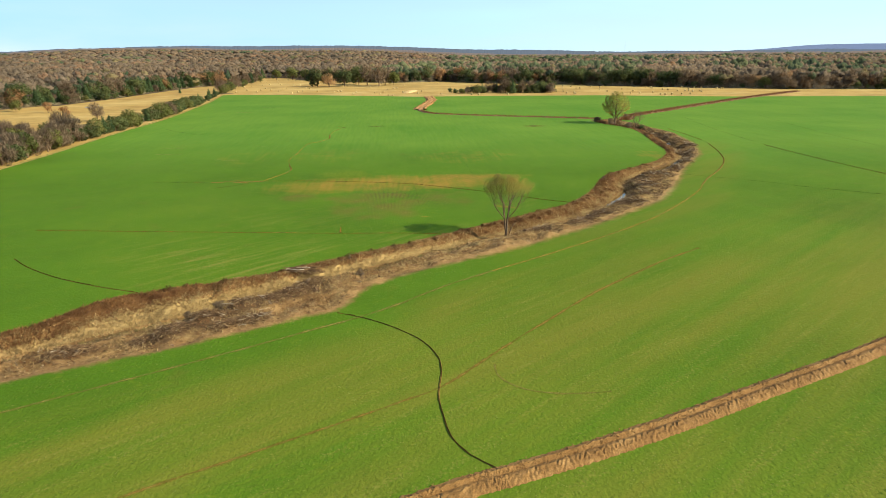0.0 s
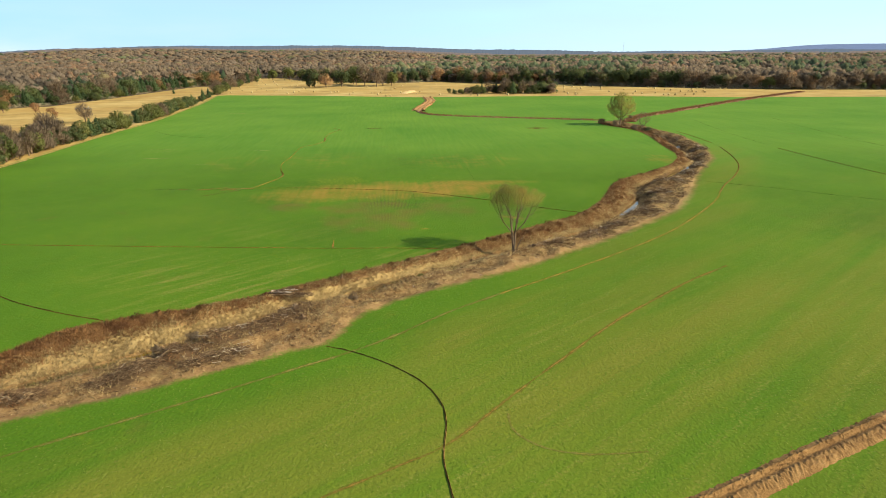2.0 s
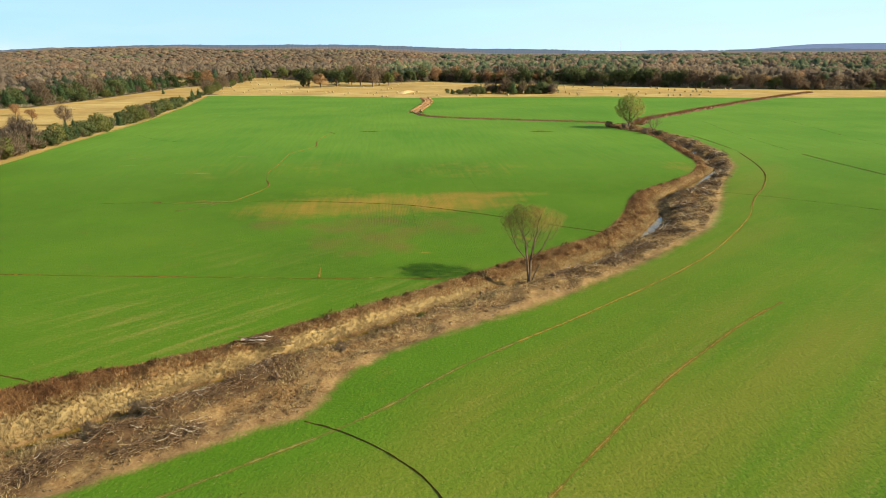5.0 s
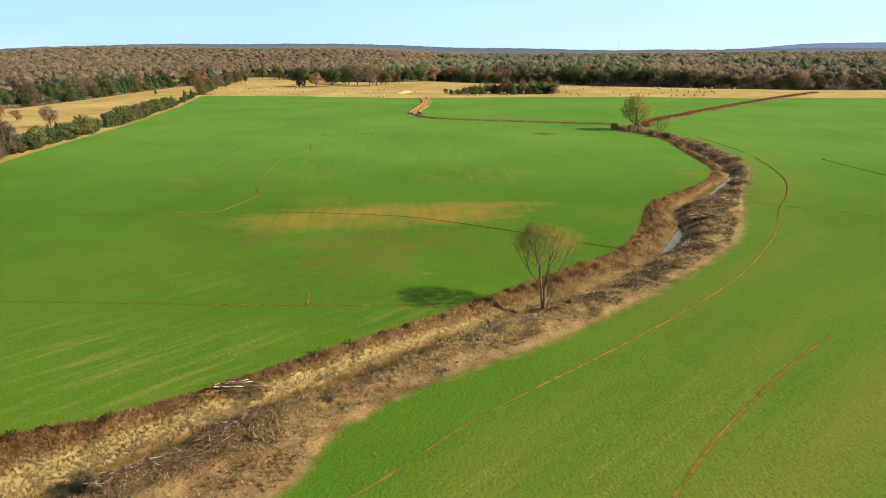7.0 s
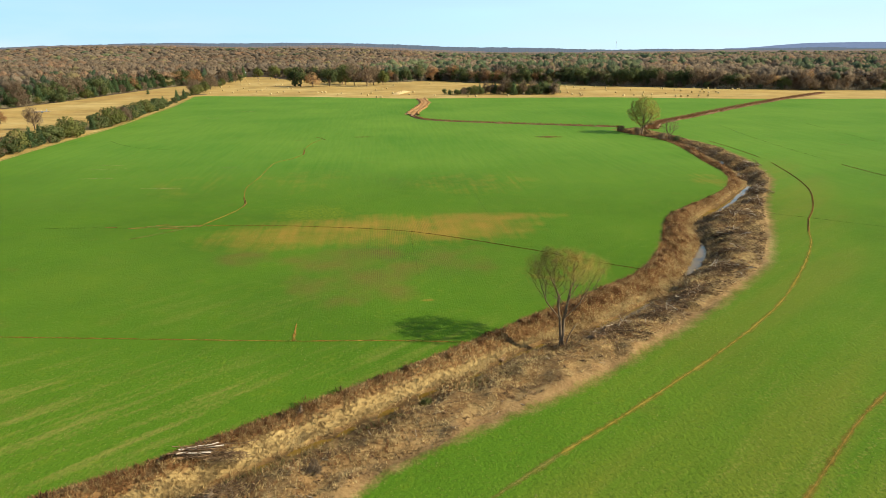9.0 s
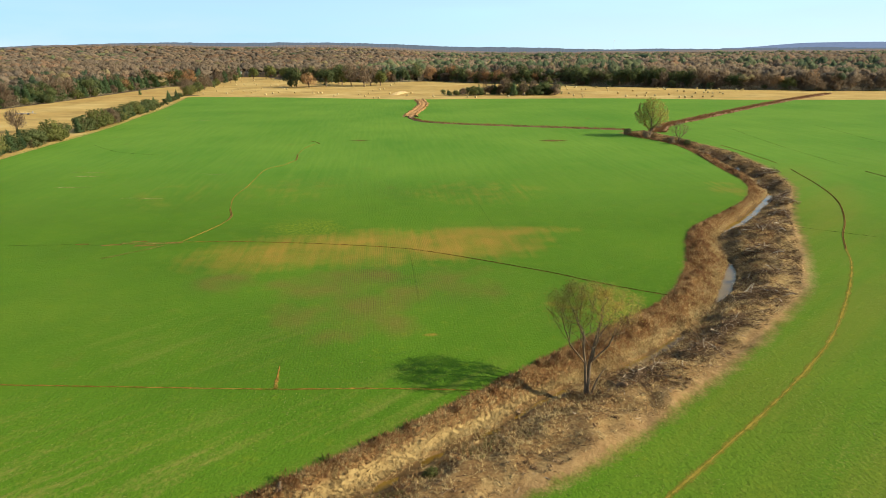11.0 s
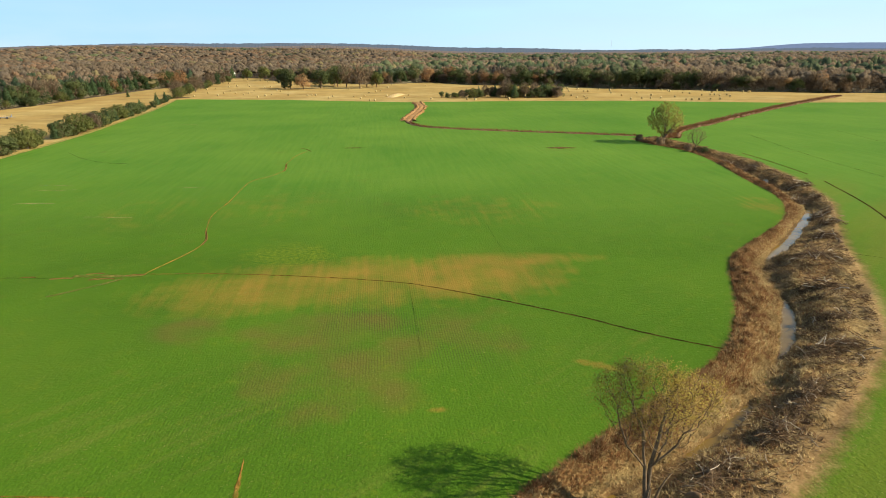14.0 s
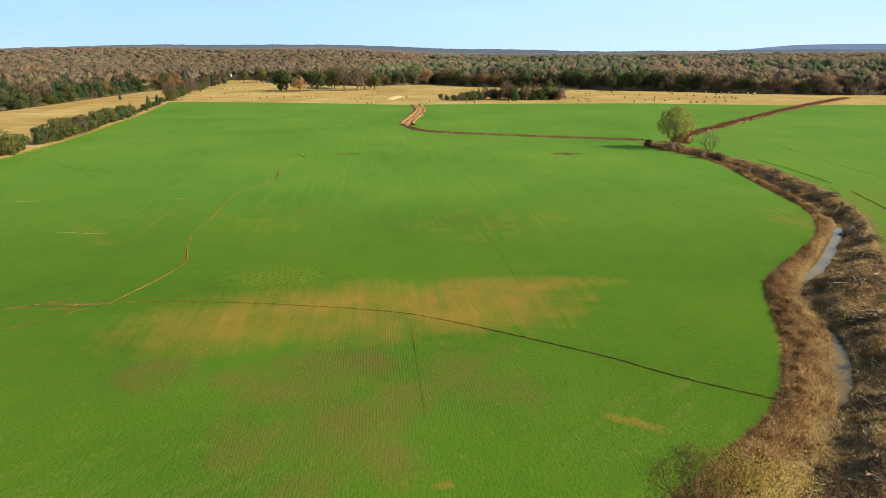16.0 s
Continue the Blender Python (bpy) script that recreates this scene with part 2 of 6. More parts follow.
MAT_GULLY = earthy("weedy_red_clay", (0.10, 0.045, 0.024), (0.19, 0.092, 0.045), (0.33, 0.19, 0.09), big=0.3, small=2.5, bump=0.8, distance=0.15)
MAT_STRAW = leafy("dead_grass", (0.25, 0.150, 0.056), (0.40, 0.265, 0.108), (0.55, 0.40, 0.185), thin=0.12)
MAT_WEED = leafy("russet_weeds", (0.115, 0.045, 0.016), (0.22, 0.096, 0.031), (0.36, 0.185, 0.066), thin=0.15)
MAT_SEDGE = leafy("olive_sedge", (0.06, 0.048, 0.013), (0.12, 0.095, 0.025), (0.24, 0.18, 0.055), thin=0.15)
MAT_CROP = leafy("young_crop", (0.082, 0.160, 0.008), (0.115, 0.190, 0.011), (0.40, 0.35, 0.11), big=0.08)
MAT_TWIG = earthy("dead_twigs", (0.055, 0.028, 0.013), (0.18, 0.10, 0.046), (0.50, 0.35, 0.19), big=0.5, small=3, tint=True, bump=0)
MAT_HAYBALE = earthy("baled_hay", (0.36, 0.24, 0.09), (0.50, 0.36, 0.15), (0.62, 0.47, 0.23), big=2, small=18, each=True, distance=0.03)


def water_material():
    n = Nodes("creek_water", 0.03, 0.5)
    n.bsdf.inputs["IOR"].default_value = 1.33
    n.bump(n.noise(3.0, 3), 0.04, 0.02)
    return n.done(n.mix(n.span(n.noise(0.25, 3), 0.35, 0.65), (0.15, 0.085, 0.014), (0.20, 0.115, 0.022)))


def furrow_material():
    """Dark earth and painted shade in the cut, paler earth on its lips."""
    n = Nodes("shaded_cut_earth", 0.95, 0.0)
    lip = n.ramp(n.noise(3.0, 5), (0.3, (0.13, 0.09, 0.02)), (0.7, (0.24, 0.14, 0.04)))
    cut = n.ramp(n.noise(5.0, 5), (0.3, (0.062, 0.032, 0.011)), (0.7, (0.15, 0.08, 0.027)))
    n.bump(n.noise(12, 5), 0.6, 0.03)
    return n.done(n.mix(n.span(n.math("ADD", n.attr("core"), n.math("MULTIPLY", n.math("SUBTRACT", n.noise(2.0, 4), 0.5), 0.5)), 0.42, 0.75), lip, cut))


MAT_SHADED_EARTH = furrow_material()


def worn_material(name, cols, cover):
    """Wheel-worn soil with soft edges, through which the crop still shows in places."""
    n = Nodes(name, 0.95, 0.02)
    col = n.ramp(n.span(n.noise(1.2, 5), 0.3, 0.7), *((i / 2, c) for i, c in enumerate(cols)))
    n.done(col)
    a = n.math("ADD", n.attr("core"), n.math("MULTIPLY", n.math("SUBTRACT", n.math("ADD", n.math("MULTIPLY", n.noise(0.35, 3), 0.6), n.math("MULTIPLY", n.noise(4.0, 5), 0.4)), 0.5), 2.4))
    a = n.span(a, 0.95 - cover, 1.75 - cover, 0.0, 0.95)
    tr, mx = n.add("ShaderNodeBsdfTransparent"), n.add("ShaderNodeMixShader")
    n.put(mx.inputs[0], a)
    n.put(mx.inputs[1], tr.outputs[0])
    n.put(mx.inputs[2], n.bsdf.outputs[0])
    n.put(n.tree.nodes["Material Output"].inputs["Surface"], mx.outputs[0])
    return n.mat


MAT_WATER = water_material()
MAT_RUT = worn_material("worn_wheel_track", ((0.18, 0.145, 0.020), (0.25, 0.180, 0.028), (0.32, 0.225, 0.042)), 0.76)
MAT_ORANGE_EARTH = worn_material("orange_clay", ((0.20, 0.10, 0.020), (0.32, 0.165, 0.033), (0.42, 0.23, 0.05)), 1.0)
MAT_DARK_RUT = worn_material("darker_wheel_track", ((0.15, 0.10, 0.018), (0.23, 0.145, 0.028), (0.30, 0.195, 0.042)), 0.62)
MAT_FAINT = worn_material("faint_wheel_track", ((0.15, 0.14, 0.025), (0.20, 0.17, 0.035), (0.26, 0.21, 0.055)), 0.6)
MAT_FAINT_STRAW = worn_material("scattered_straw", ((0.28, 0.24, 0.07), (0.40, 0.33, 0.12), (0.52, 0.43, 0.18)), 0.74)
MAT_MARGIN = worn_material("margin_grass", ((0.30, 0.19, 0.06), (0.40, 0.27, 0.09), (0.48, 0.34, 0.13)), 1.15)
MAT_SOILPATCH = worn_material("dark_bare_soil", ((0.09, 0.045, 0.018), (0.15, 0.08, 0.03), (0.24, 0.13, 0.05)), 1.0)
MAT_THIN = worn_material("thin_dark_line", ((0.05, 0.055, 0.012), (0.075, 0.075, 0.02), (0.11, 0.10, 0.03)), 0.55)


# ---- helpers of this scene ----
def lattice(seed):
    return np.random.RandomState(seed).rand(256, 256)


LATTICES = [lattice(s) for s in range(6)]


def vn(x, y, size, seed=0):
    """Smooth noise between 0 and 1 with lumps of that size."""
    g = LATTICES[seed]
    u, v = np.asarray(x) / size, np.asarray(y) / size
    iu, iv = np.floor(u).astype(int), np.floor(v).astype(int)
    fu, fv = u - iu, v - iv
    fu, fv = fu * fu * (3 - 2 * fu), fv * fv * (3 - 2 * fv)
    a, b = g[iu % 256, iv % 256], g[(iu + 1) % 256, iv % 256]
    c, d = g[iu % 256, (iv + 1) % 256], g[(iu + 1) % 256, (iv + 1) % 256]
    return (a * (1 - fu) + b * fu) * (1 - fv) + (c * (1 - fu) + d * fu) * fv


def smooth(v, lo, hi):
    s = np.clip((v - lo) / (hi - lo), 0, 1)
    return s * s * (3 - 2 * s)


def spline(points, step):
    """A smooth line through the points, sampled about every step metres; further columns go along."""
    p = np.array(points, float)
    p = np.vstack([2 * p[0] - p[1], p, 2 * p[-1] - p[-2]])
    out = []
    for i in range(1, len(p) - 2):
        a, b, c, d = p[i - 1 : i + 3]
        k = max(2, int(np.linalg.norm((c - b)[:2]) / step))
        s = np.linspace(0, 1, k, endpoint=False)[:, None]
        out.append(0.5 * (2 * b + (c - a) * s + (2 * a - 5 * b + 4 * c - d) * s**2 + (3 * b - a - 3 * c + d) * s**3))
    return np.vstack([*out, p[-2]])


def line_distance(x, y, line):
    """Distance to a line, and its third column (if any) at the nearest place."""
    best, extra = np.full(x.shape, 1e9), np.zeros(x.shape)
    for a, b in zip(line[:-1], line[1:]):
        d = b - a
        s = np.clip(((x - a[0]) * d[0] + (y - a[1]) * d[1]) / max(d[0] ** 2 + d[1] ** 2, 1e-9), 0, 1)
        r = np.hypot(x - a[0] - s * d[0], y - a[1] - s * d[1])
        near = r < best
        best = np.where(near, r, best)
        if len(a) > 2:
            extra = np.where(near, a[2] + s * d[2], extra)
    return best, extra


def inside(x, y, poly):
    odd = np.zeros(x.shape, bool)
    for (ax, ay), (bx, by) in zip(poly, np.roll(poly, -1, 0)):
        cross = (ay > y) != (by > y)
        odd ^= cross & (x < (bx - ax) * (y - ay) / (by - ay if by != ay else 1e-9) + ax)
    return odd


def poly_distance(x, y, poly):
    """Distance to the polygon's edge, positive inside it."""
    poly = np.array(poly, float)[:, :2]
    r, _ = line_distance(x, y, np.vstack([poly, poly[:1]]))
    return np.where(inside(x, y, poly), r, -r)


def raw_mesh(name, verts, faces, material, smooth_faces=False, **attrs):
    """A mesh from arrays; faces all have the same number of corners. attrs: a float for each vertex."""
    verts, faces = np.asarray(verts, np.float32), np.asarray(faces, np.int32)
    m = bpy.data.meshes.new(name)
    k = faces.shape[1]
    m.vertices.add(len(verts))
    m.vertices.foreach_set("co", verts.ravel())
    m.loops.add(faces.size)
    m.loops.foreach_set("vertex_index", faces.ravel())
    m.polygons.add(len(faces))
    m.polygons.foreach_set("loop_start", np.arange(0, faces.size, k, dtype=np.int32))
    m.polygons.foreach_set("use_smooth", np.full(len(faces), smooth_faces))
    m.update(calc_edges=True)
    m.validate()
    for key, value in attrs.items():
        value = np.asarray(value, np.float32)
        if key == "custom_normal":
            m.polygons.foreach_set("use_smooth", np.full(len(faces), True))
            m.attributes.new(key, "FLOAT_VECTOR", "POINT").data.foreach_set("vector", value.ravel())
        elif value.ndim == 2:
            m.attributes.new(key, "FLOAT_COLOR", "POINT").data.foreach_set("color", np.hstack([value, np.ones((len(value), 1), np.float32)]).ravel())
        else:
            m.attributes.new(key, "FLOAT", "POINT").data.foreach_set("value", value)
    m.materials.append(material)
    return m


def part(name, mesh, parent=None, label=""):
    ob = new(name, mesh)
    ob.parent = parent
    return tagged(ob, label) if label else ob


class Tubes:
    """Tapered round limbs, gathered into one mesh."""

    def __init__(self):
        self.v, self.f, self.n = [], [], 0

    def add(self, points, radii, sides=5, cap=True):
        p = np.asarray(points, float)
        t = np.gradient(p, axis=0)
        t /= np.linalg.norm(t, axis=1)[:, None] + 1e-9
        ref = np.array([0.0, 0, 1]) if abs(t[:, 2]).mean() < 0.8 else np.array([1.0, 0, 0])
        u = np.cross(t, ref)
        u /= np.linalg.norm(u, axis=1)[:, None] + 1e-9
        w = np.cross(t, u)
        a = np.linspace(0, 2 * np.pi, sides, endpoint=False)
        ring = p[:, None] + np.asarray(radii)[:, None, None] * (np.cos(a)[None, :, None] * u[:, None] + np.sin(a)[None, :, None] * w[:, None])
        self.v.append(ring.reshape(-1, 3))
        for i in range(len(p) - 1):
            for j in range(sides):
                q, r = self.n + i * sides, self.n + (i + 1) * sides
                self.f.append((q + j, q + (j + 1) % sides, r + (j + 1) % sides, r + j))
        if cap:
            for base in (self.n, self.n + (len(p) - 1) * sides):
                for j in range(1, sides - 1):
                    self.f.append((base, base + j, base + j + 1, base + j + 1))
        self.n += len(p) * sides

    def mesh(self, name, material):
        m = bpy.data.meshes.new(name)
        m.from_pydata(np.vstack(self.v).tolist(), [], [f[:3] if f[2] == f[3] else f for f in self.f])
        for poly in m.polygons:
            poly.use_smooth = True
        m.materials.append(material)
        return m


def unit(v):
    return v / (np.linalg.norm(v, axis=-1, keepdims=True) + 1e-9)


def leaves(rng, centres, size, facing=None):
    """Small four-cornered leaves at the centres."""
    n = len(centres)
    a = unit(rng.normal(size=(n, 3)) * (1.0 if facing is None else 0.55) + (np.array([0, 0, 0.6]) if facing is None else facing))
    u = unit(np.cross(a, rng.normal(size=(n, 3))))
    w = np.cross(a, u)
    s = size * rng.uniform(0.6, 1.3, (n, 1))
    q = np.stack([centres - u * s, centres - w * s * 0.6, centres + u * s, centres + w * s * 0.6], 1)
    return q.reshape(-1, 3), np.arange(4 * n).reshape(-1, 4)


def blades(rng, places, count, height, width, lean, patch=0.0):
    """Tufts of narrow blades at the places: vertices, faces and a tint for each tuft."""
    n = len(places) * count
    base = np.repeat(places, count, 0) + np.c_[rng.normal(0, 0.06 * height[1] + 0.03, (n, 2)), np.zeros(n)]
    h = rng.uniform(*height, n)
    off = np.abs(rng.normal(0, lean, n)) * h
    b = rng.rand(n) * 2 * np.pi
    side = np.c_[np.sin(b), -np.cos(b), np.zeros(n)] * (width * rng.uniform(0.6, 1.4, n))[:, None]
    top = base + np.c_[np.cos(b) * off, np.sin(b) * off, h]
    v = np.stack([base - side, base + side, top], 1)
    # all blades show the same face to the open south
    turned = np.cross(v[:, 1] - v[:, 0], v[:, 2] - v[:, 0]) @ np.array([0, -0.9, 0.45]) < 0
    v[turned] = v[turned][:, [1, 0, 2]]
    v = v.reshape(-1, 3)
    own = rng.rand(len(places)) * (1 - patch) + patch * smooth(0.6 * vn(places[:, 0], places[:, 1], 3.1, 3) + 0.4 * vn(places[:, 0], places[:, 1], 0.9, 1), 0.3, 0.7)
    tint = np.repeat(np.clip(np.repeat(own, count) * 0.75 + rng.rand(n) * 0.25, 0, 1), 3)
    return v, np.arange(3 * n).reshape(-1, 3), tint


def upward(rng, n, uneven=0.45):
    """Soft normals for a matted sward, one for each blade of three corners."""
    return np.repeat(unit(rng.normal(0, uneven, (n // 3, 3)) + np.array([0.1, 0, 1.0])), 3, 0)


def bank(name, mesh, label, category):
    return tagged(new(name, mesh), label, category, kind="stuff")


# ---- the plan ----
BANK_WEST = [(-150, 5), (-100, 32), (-70, 52), (-51, 63), (-45, 72), (-39, 76), (-31.5, 78.6), (-24, 83.6), (-18.5, 87.8), (-12.5, 92), (-3.6, 99), (3.5, 105), (11, 111.5), (19, 118), (26, 124.6), (32.5, 136), (39.5, 152.5), (46.5, 160.5), (60.5, 175.5), (68.5, 192), (71, 212), (74.5, 240), (73.5, 257), (67, 273), (66, 284)]
BANK_EAST = [(-150, -15), (-100, 16), (-65, 40), (-43.5, 51.9), (-30, 58.9), (-16.6, 67.3), (-13, 69.5), (-11.7, 74.5), (-9.5, 78), (-5.7, 82), (2.5, 87.8), (10.5, 93), (20.2, 101.5), (32, 112.5), (40.5, 121.5), (45, 126.5), (51, 137), (58, 151), (63, 162), (75, 183), (78, 190), (84, 214), (85.5, 243), (83, 257), (80, 275), (76, 288)]
# x, y and how much wider than the narrow ditch
CREEK = [(-150, -6, 0.5), (-100, 24, 0.5), (-65, 47, 0.15), (-48, 59, 0.1), (-32.7, 70.4, 0.15), (-27, 75.4, 0.35), (-22.4, 79.3, -0.1), (-16.6, 84.3, 0.0), (-10.7, 88.7, 0.1), (-3.8, 94.6, 0.1), (1, 97.8, -0.1), (5.8, 102.2, 0.4), (10.8, 105.6, -0.2), (14.7, 108, -0.2), (18.7, 110.6, 0.55), (23.5, 115, 0.3), (27.5, 119.5, -0.6), (31, 123.5, -0.4), (34.8, 128.3, 0.8), (38.6, 134.5, 1.2), (41.4, 140.5, 0.2), (41.8, 143.5, -0.5), (43, 149, -0.5), (47.5, 156.5, -0.1), (52.5, 161.8, 1.42), (57.5, 167.4, 1.5), (63, 174.5, 1.42), (69.5, 182.5, 1.27), (72.5, 189, 0), (75.5, 203, -0.08), (78, 222, -0.15), (79.5, 242, -0.22), (76, 262, -0.22), (72, 280, -0.22)]
HEDGE = [(-118, 60), (-122, 120), (-126, 170), (-129, 200), (-135, 248), (-140, 305), (-149, 360), (-158, 412), (-178, 498)]
FIELD_EDGE = [(-178, 498), (-100, 482), (-21, 455), (36, 456), (109, 452), (193, 428), (292, 420), (600, 395), (1500, 380)]
HAY_FAR = [(-206, 583), (-232, 690), (-250, 840), (-215, 850), (-171, 764), (-130, 743), (-100, 702), (-64, 684), (-30, 690), (-8, 710), (30, 658), (74, 631), (129, 623), (130, 587), (189, 554), (203, 545), (222, 528), (274, 508), (314, 496), (600, 470), (1500, 450)]
PASTURE_FAR = [(-232, 662), (-252, 620), (-253, 547), (-249, 464), (-258, 400), (-274, 374), (-330, 340), (-460, 290), (-460, 60)]
HAY = [*FIELD_EDGE, *HAY_FAR[::-1]]
PASTURE = [*[(x - 1, y) for x, y in HEDGE], (-206, 583), *PASTURE_FAR]
CREEK_LINE = spline(CREEK, 2.5)
CORRIDOR_LINE = np.vstack([spline(BANK_WEST, 3.0), spline(BANK_EAST, 3.0)[::-1]])
WEST_LINE = np.vstack([CREEK_LINE[:, :2], [(-200, 300), (-200, 0)]])
WATER_Z = -1.56
# rows of heaped brush on the cleared bank: place, length, width and turn
WINDROWS = [(51.8, 151.6, 6.5, 2.0, 4), (46.2, 140.8, 5.0, 2.0, 0), (37.3, 124.0, 6.5, 2.2, 8), (42.0, 131.5, 3.6, 1.5, -10), (70.0, 180.0, 4.5, 1.8, 10), (74.3, 191.6, 6.5, 2.2, 0), (78.9, 228.0, 5.5, 2.6, -20), (78.6, 236.5, 4.0, 2.2, 10), (61.2, 163.4, 4.5, 1.5, 5), (66.5, 171.0, 4.0, 1.3, 8), (28.5, 114.6, 6.0, 1.8, 44), (23.5, 110.0, 5.5, 1.8, 40), (15.8, 104.2, 5.0, 1.8, 38), (79.5, 203.0, 4.5, 1.6, 0), (-24.3, 71.6, 6.5, 2.5, 46), (-19.9, 76.6, 6.5, 2.5, 48), (-32.0, 62.4, 6.5, 2.1, 32), (-24.0, 65.2, 6.0, 2.0, 28), (-40.4, 58.0, 4.5, 1.5, 30), (-28.5, 67.0, 4.0, 1.6, 30)]


def survey():
    """Distances to the bank edges and the creek on a half-metre grid, looked up by terrain()."""
    gx, gy = np.meshgrid(np.arange(-170, 110.1, 0.5), np.arange(-30, 310.1, 0.5), indexing="ij")
    corr = poly_distance(gx, gy, CORRIDOR_LINE)
    r, w = line_distance(gx, gy, CREEK_LINE)
    west = np.where(inside(gx, gy, WEST_LINE), 1.0, 0.0)
    return np.stack([corr, r - w / 2, west], -1)


SURVEY = survey()


def surveyed(x, y):
    u, v = (np.asarray(x, float) + 170) / 0.5, (np.asarray(y, float) + 30) / 0.5
    out = (u < 0) | (v < 0) | (u >= SURVEY.shape[0] - 1) | (v >= SURVEY.shape[1] - 1)
    u, v = np.clip(u, 0, SURVEY.shape[0] - 1.01), np.clip(v, 0, SURVEY.shape[1] - 1.01)
    i, j = u.astype(int), v.astype(int)
    fu, fv = (u - i)[..., None], (v - j)[..., None]
    s = (SURVEY[i, j] * (1 - fu) + SURVEY[i + 1, j] * fu) * (1 - fv) + (SURVEY[i, j + 1] * (1 - fu) + SURVEY[i + 1, j + 1] * fu) * fv
    s[out] = (-50.0, 50.0, 0.0)
    return s


def terrain(x, y):
    """Height of the ground, with what covers it: a dict of masks."""
    x, y = np.asarray(x, float), np.asarray(y, float)
    s = surveyed(x, y)
    corr, creek = s[..., 0], s[..., 1]
    dig = (1 - smooth(creek + 1.2 * (vn(x, y, 2.2, 1) - 0.5), 0.4, 4.4)) * smooth(corr, 0.2, 2.6)
    lumps = 0.75 * (vn(x, y, 1.7, 2) - 0.42) + 0.9 * (vn(x, y, 5.0, 3) - 0.45)
    ditch = 1 - smooth(creek + 0.5 * (vn(x, y, 1.6, 4) - 0.5), -0.25, 0.55)
    z = -1.3 * dig - 0.65 * ditch * smooth(corr, 0.5, 2) + smooth(corr, 0, 1.2) * lumps * (1 - 0.8 * dig)
    return z, {"corridor": np.clip(corr, -20, 20), "creek": creek, "dig": dig, "west": s[..., 2] > 0.5}


def across_bank(a, y):
    """On the west bank: 0 at its rim, 1 where the weeds give way to pale grass."""
    share = a["corridor"] / (np.maximum(a["corridor"], 0) + np.maximum(a["creek"], 0) + 0.01)
    return share / (0.44 + 0.18 * smooth(y, 88, 112) + 0.14 * (1 - smooth(y, 66, 84)))


def height(x, y):
    return float(terrain(np.array([x]), np.array([y]))[0][0])


def rise(x, y):
    """Far rolling land, higher in the west."""
    r, az = np.hypot(x, y), np.degrees(np.arctan2(x, y))
    return np.where(np.asarray(y) > 0, smooth(r, 1300, 2900) * (42 * np.exp(-(((az + 26) / 13) ** 2)) + 24 * np.exp(-(((az + 8) / 8) ** 2))), 0)


def blob(x, y, cx, cy, rx, ry, turn=0.0, soft=0.5):
    c, s = math.cos(radians(turn)), math.sin(radians(turn))
    u, v = ((x - cx) * c + (y - cy) * s) / rx, (-(x - cx) * s + (y - cy) * c) / ry
    return 1 - smooth(np.hypot(u, v), 1 - soft, 1 + soft)


def steps(lo, hi, fine, grow_by, limit):
    """Grid lines: fine between lo and hi, wider and wider out to the limit."""
    mid = list(np.arange(lo, hi, fine))
    up, down, s = [hi], [lo - fine], fine
    while up[-1] < limit:
        s *= 1 + grow_by
        up.append(up[-1] + s)
    s = fine
    while down[-1] > -limit:
        s *= 1 + grow_by * 2
        down.append(down[-1] - s)
    return np.array(down[::-1] + mid + up)


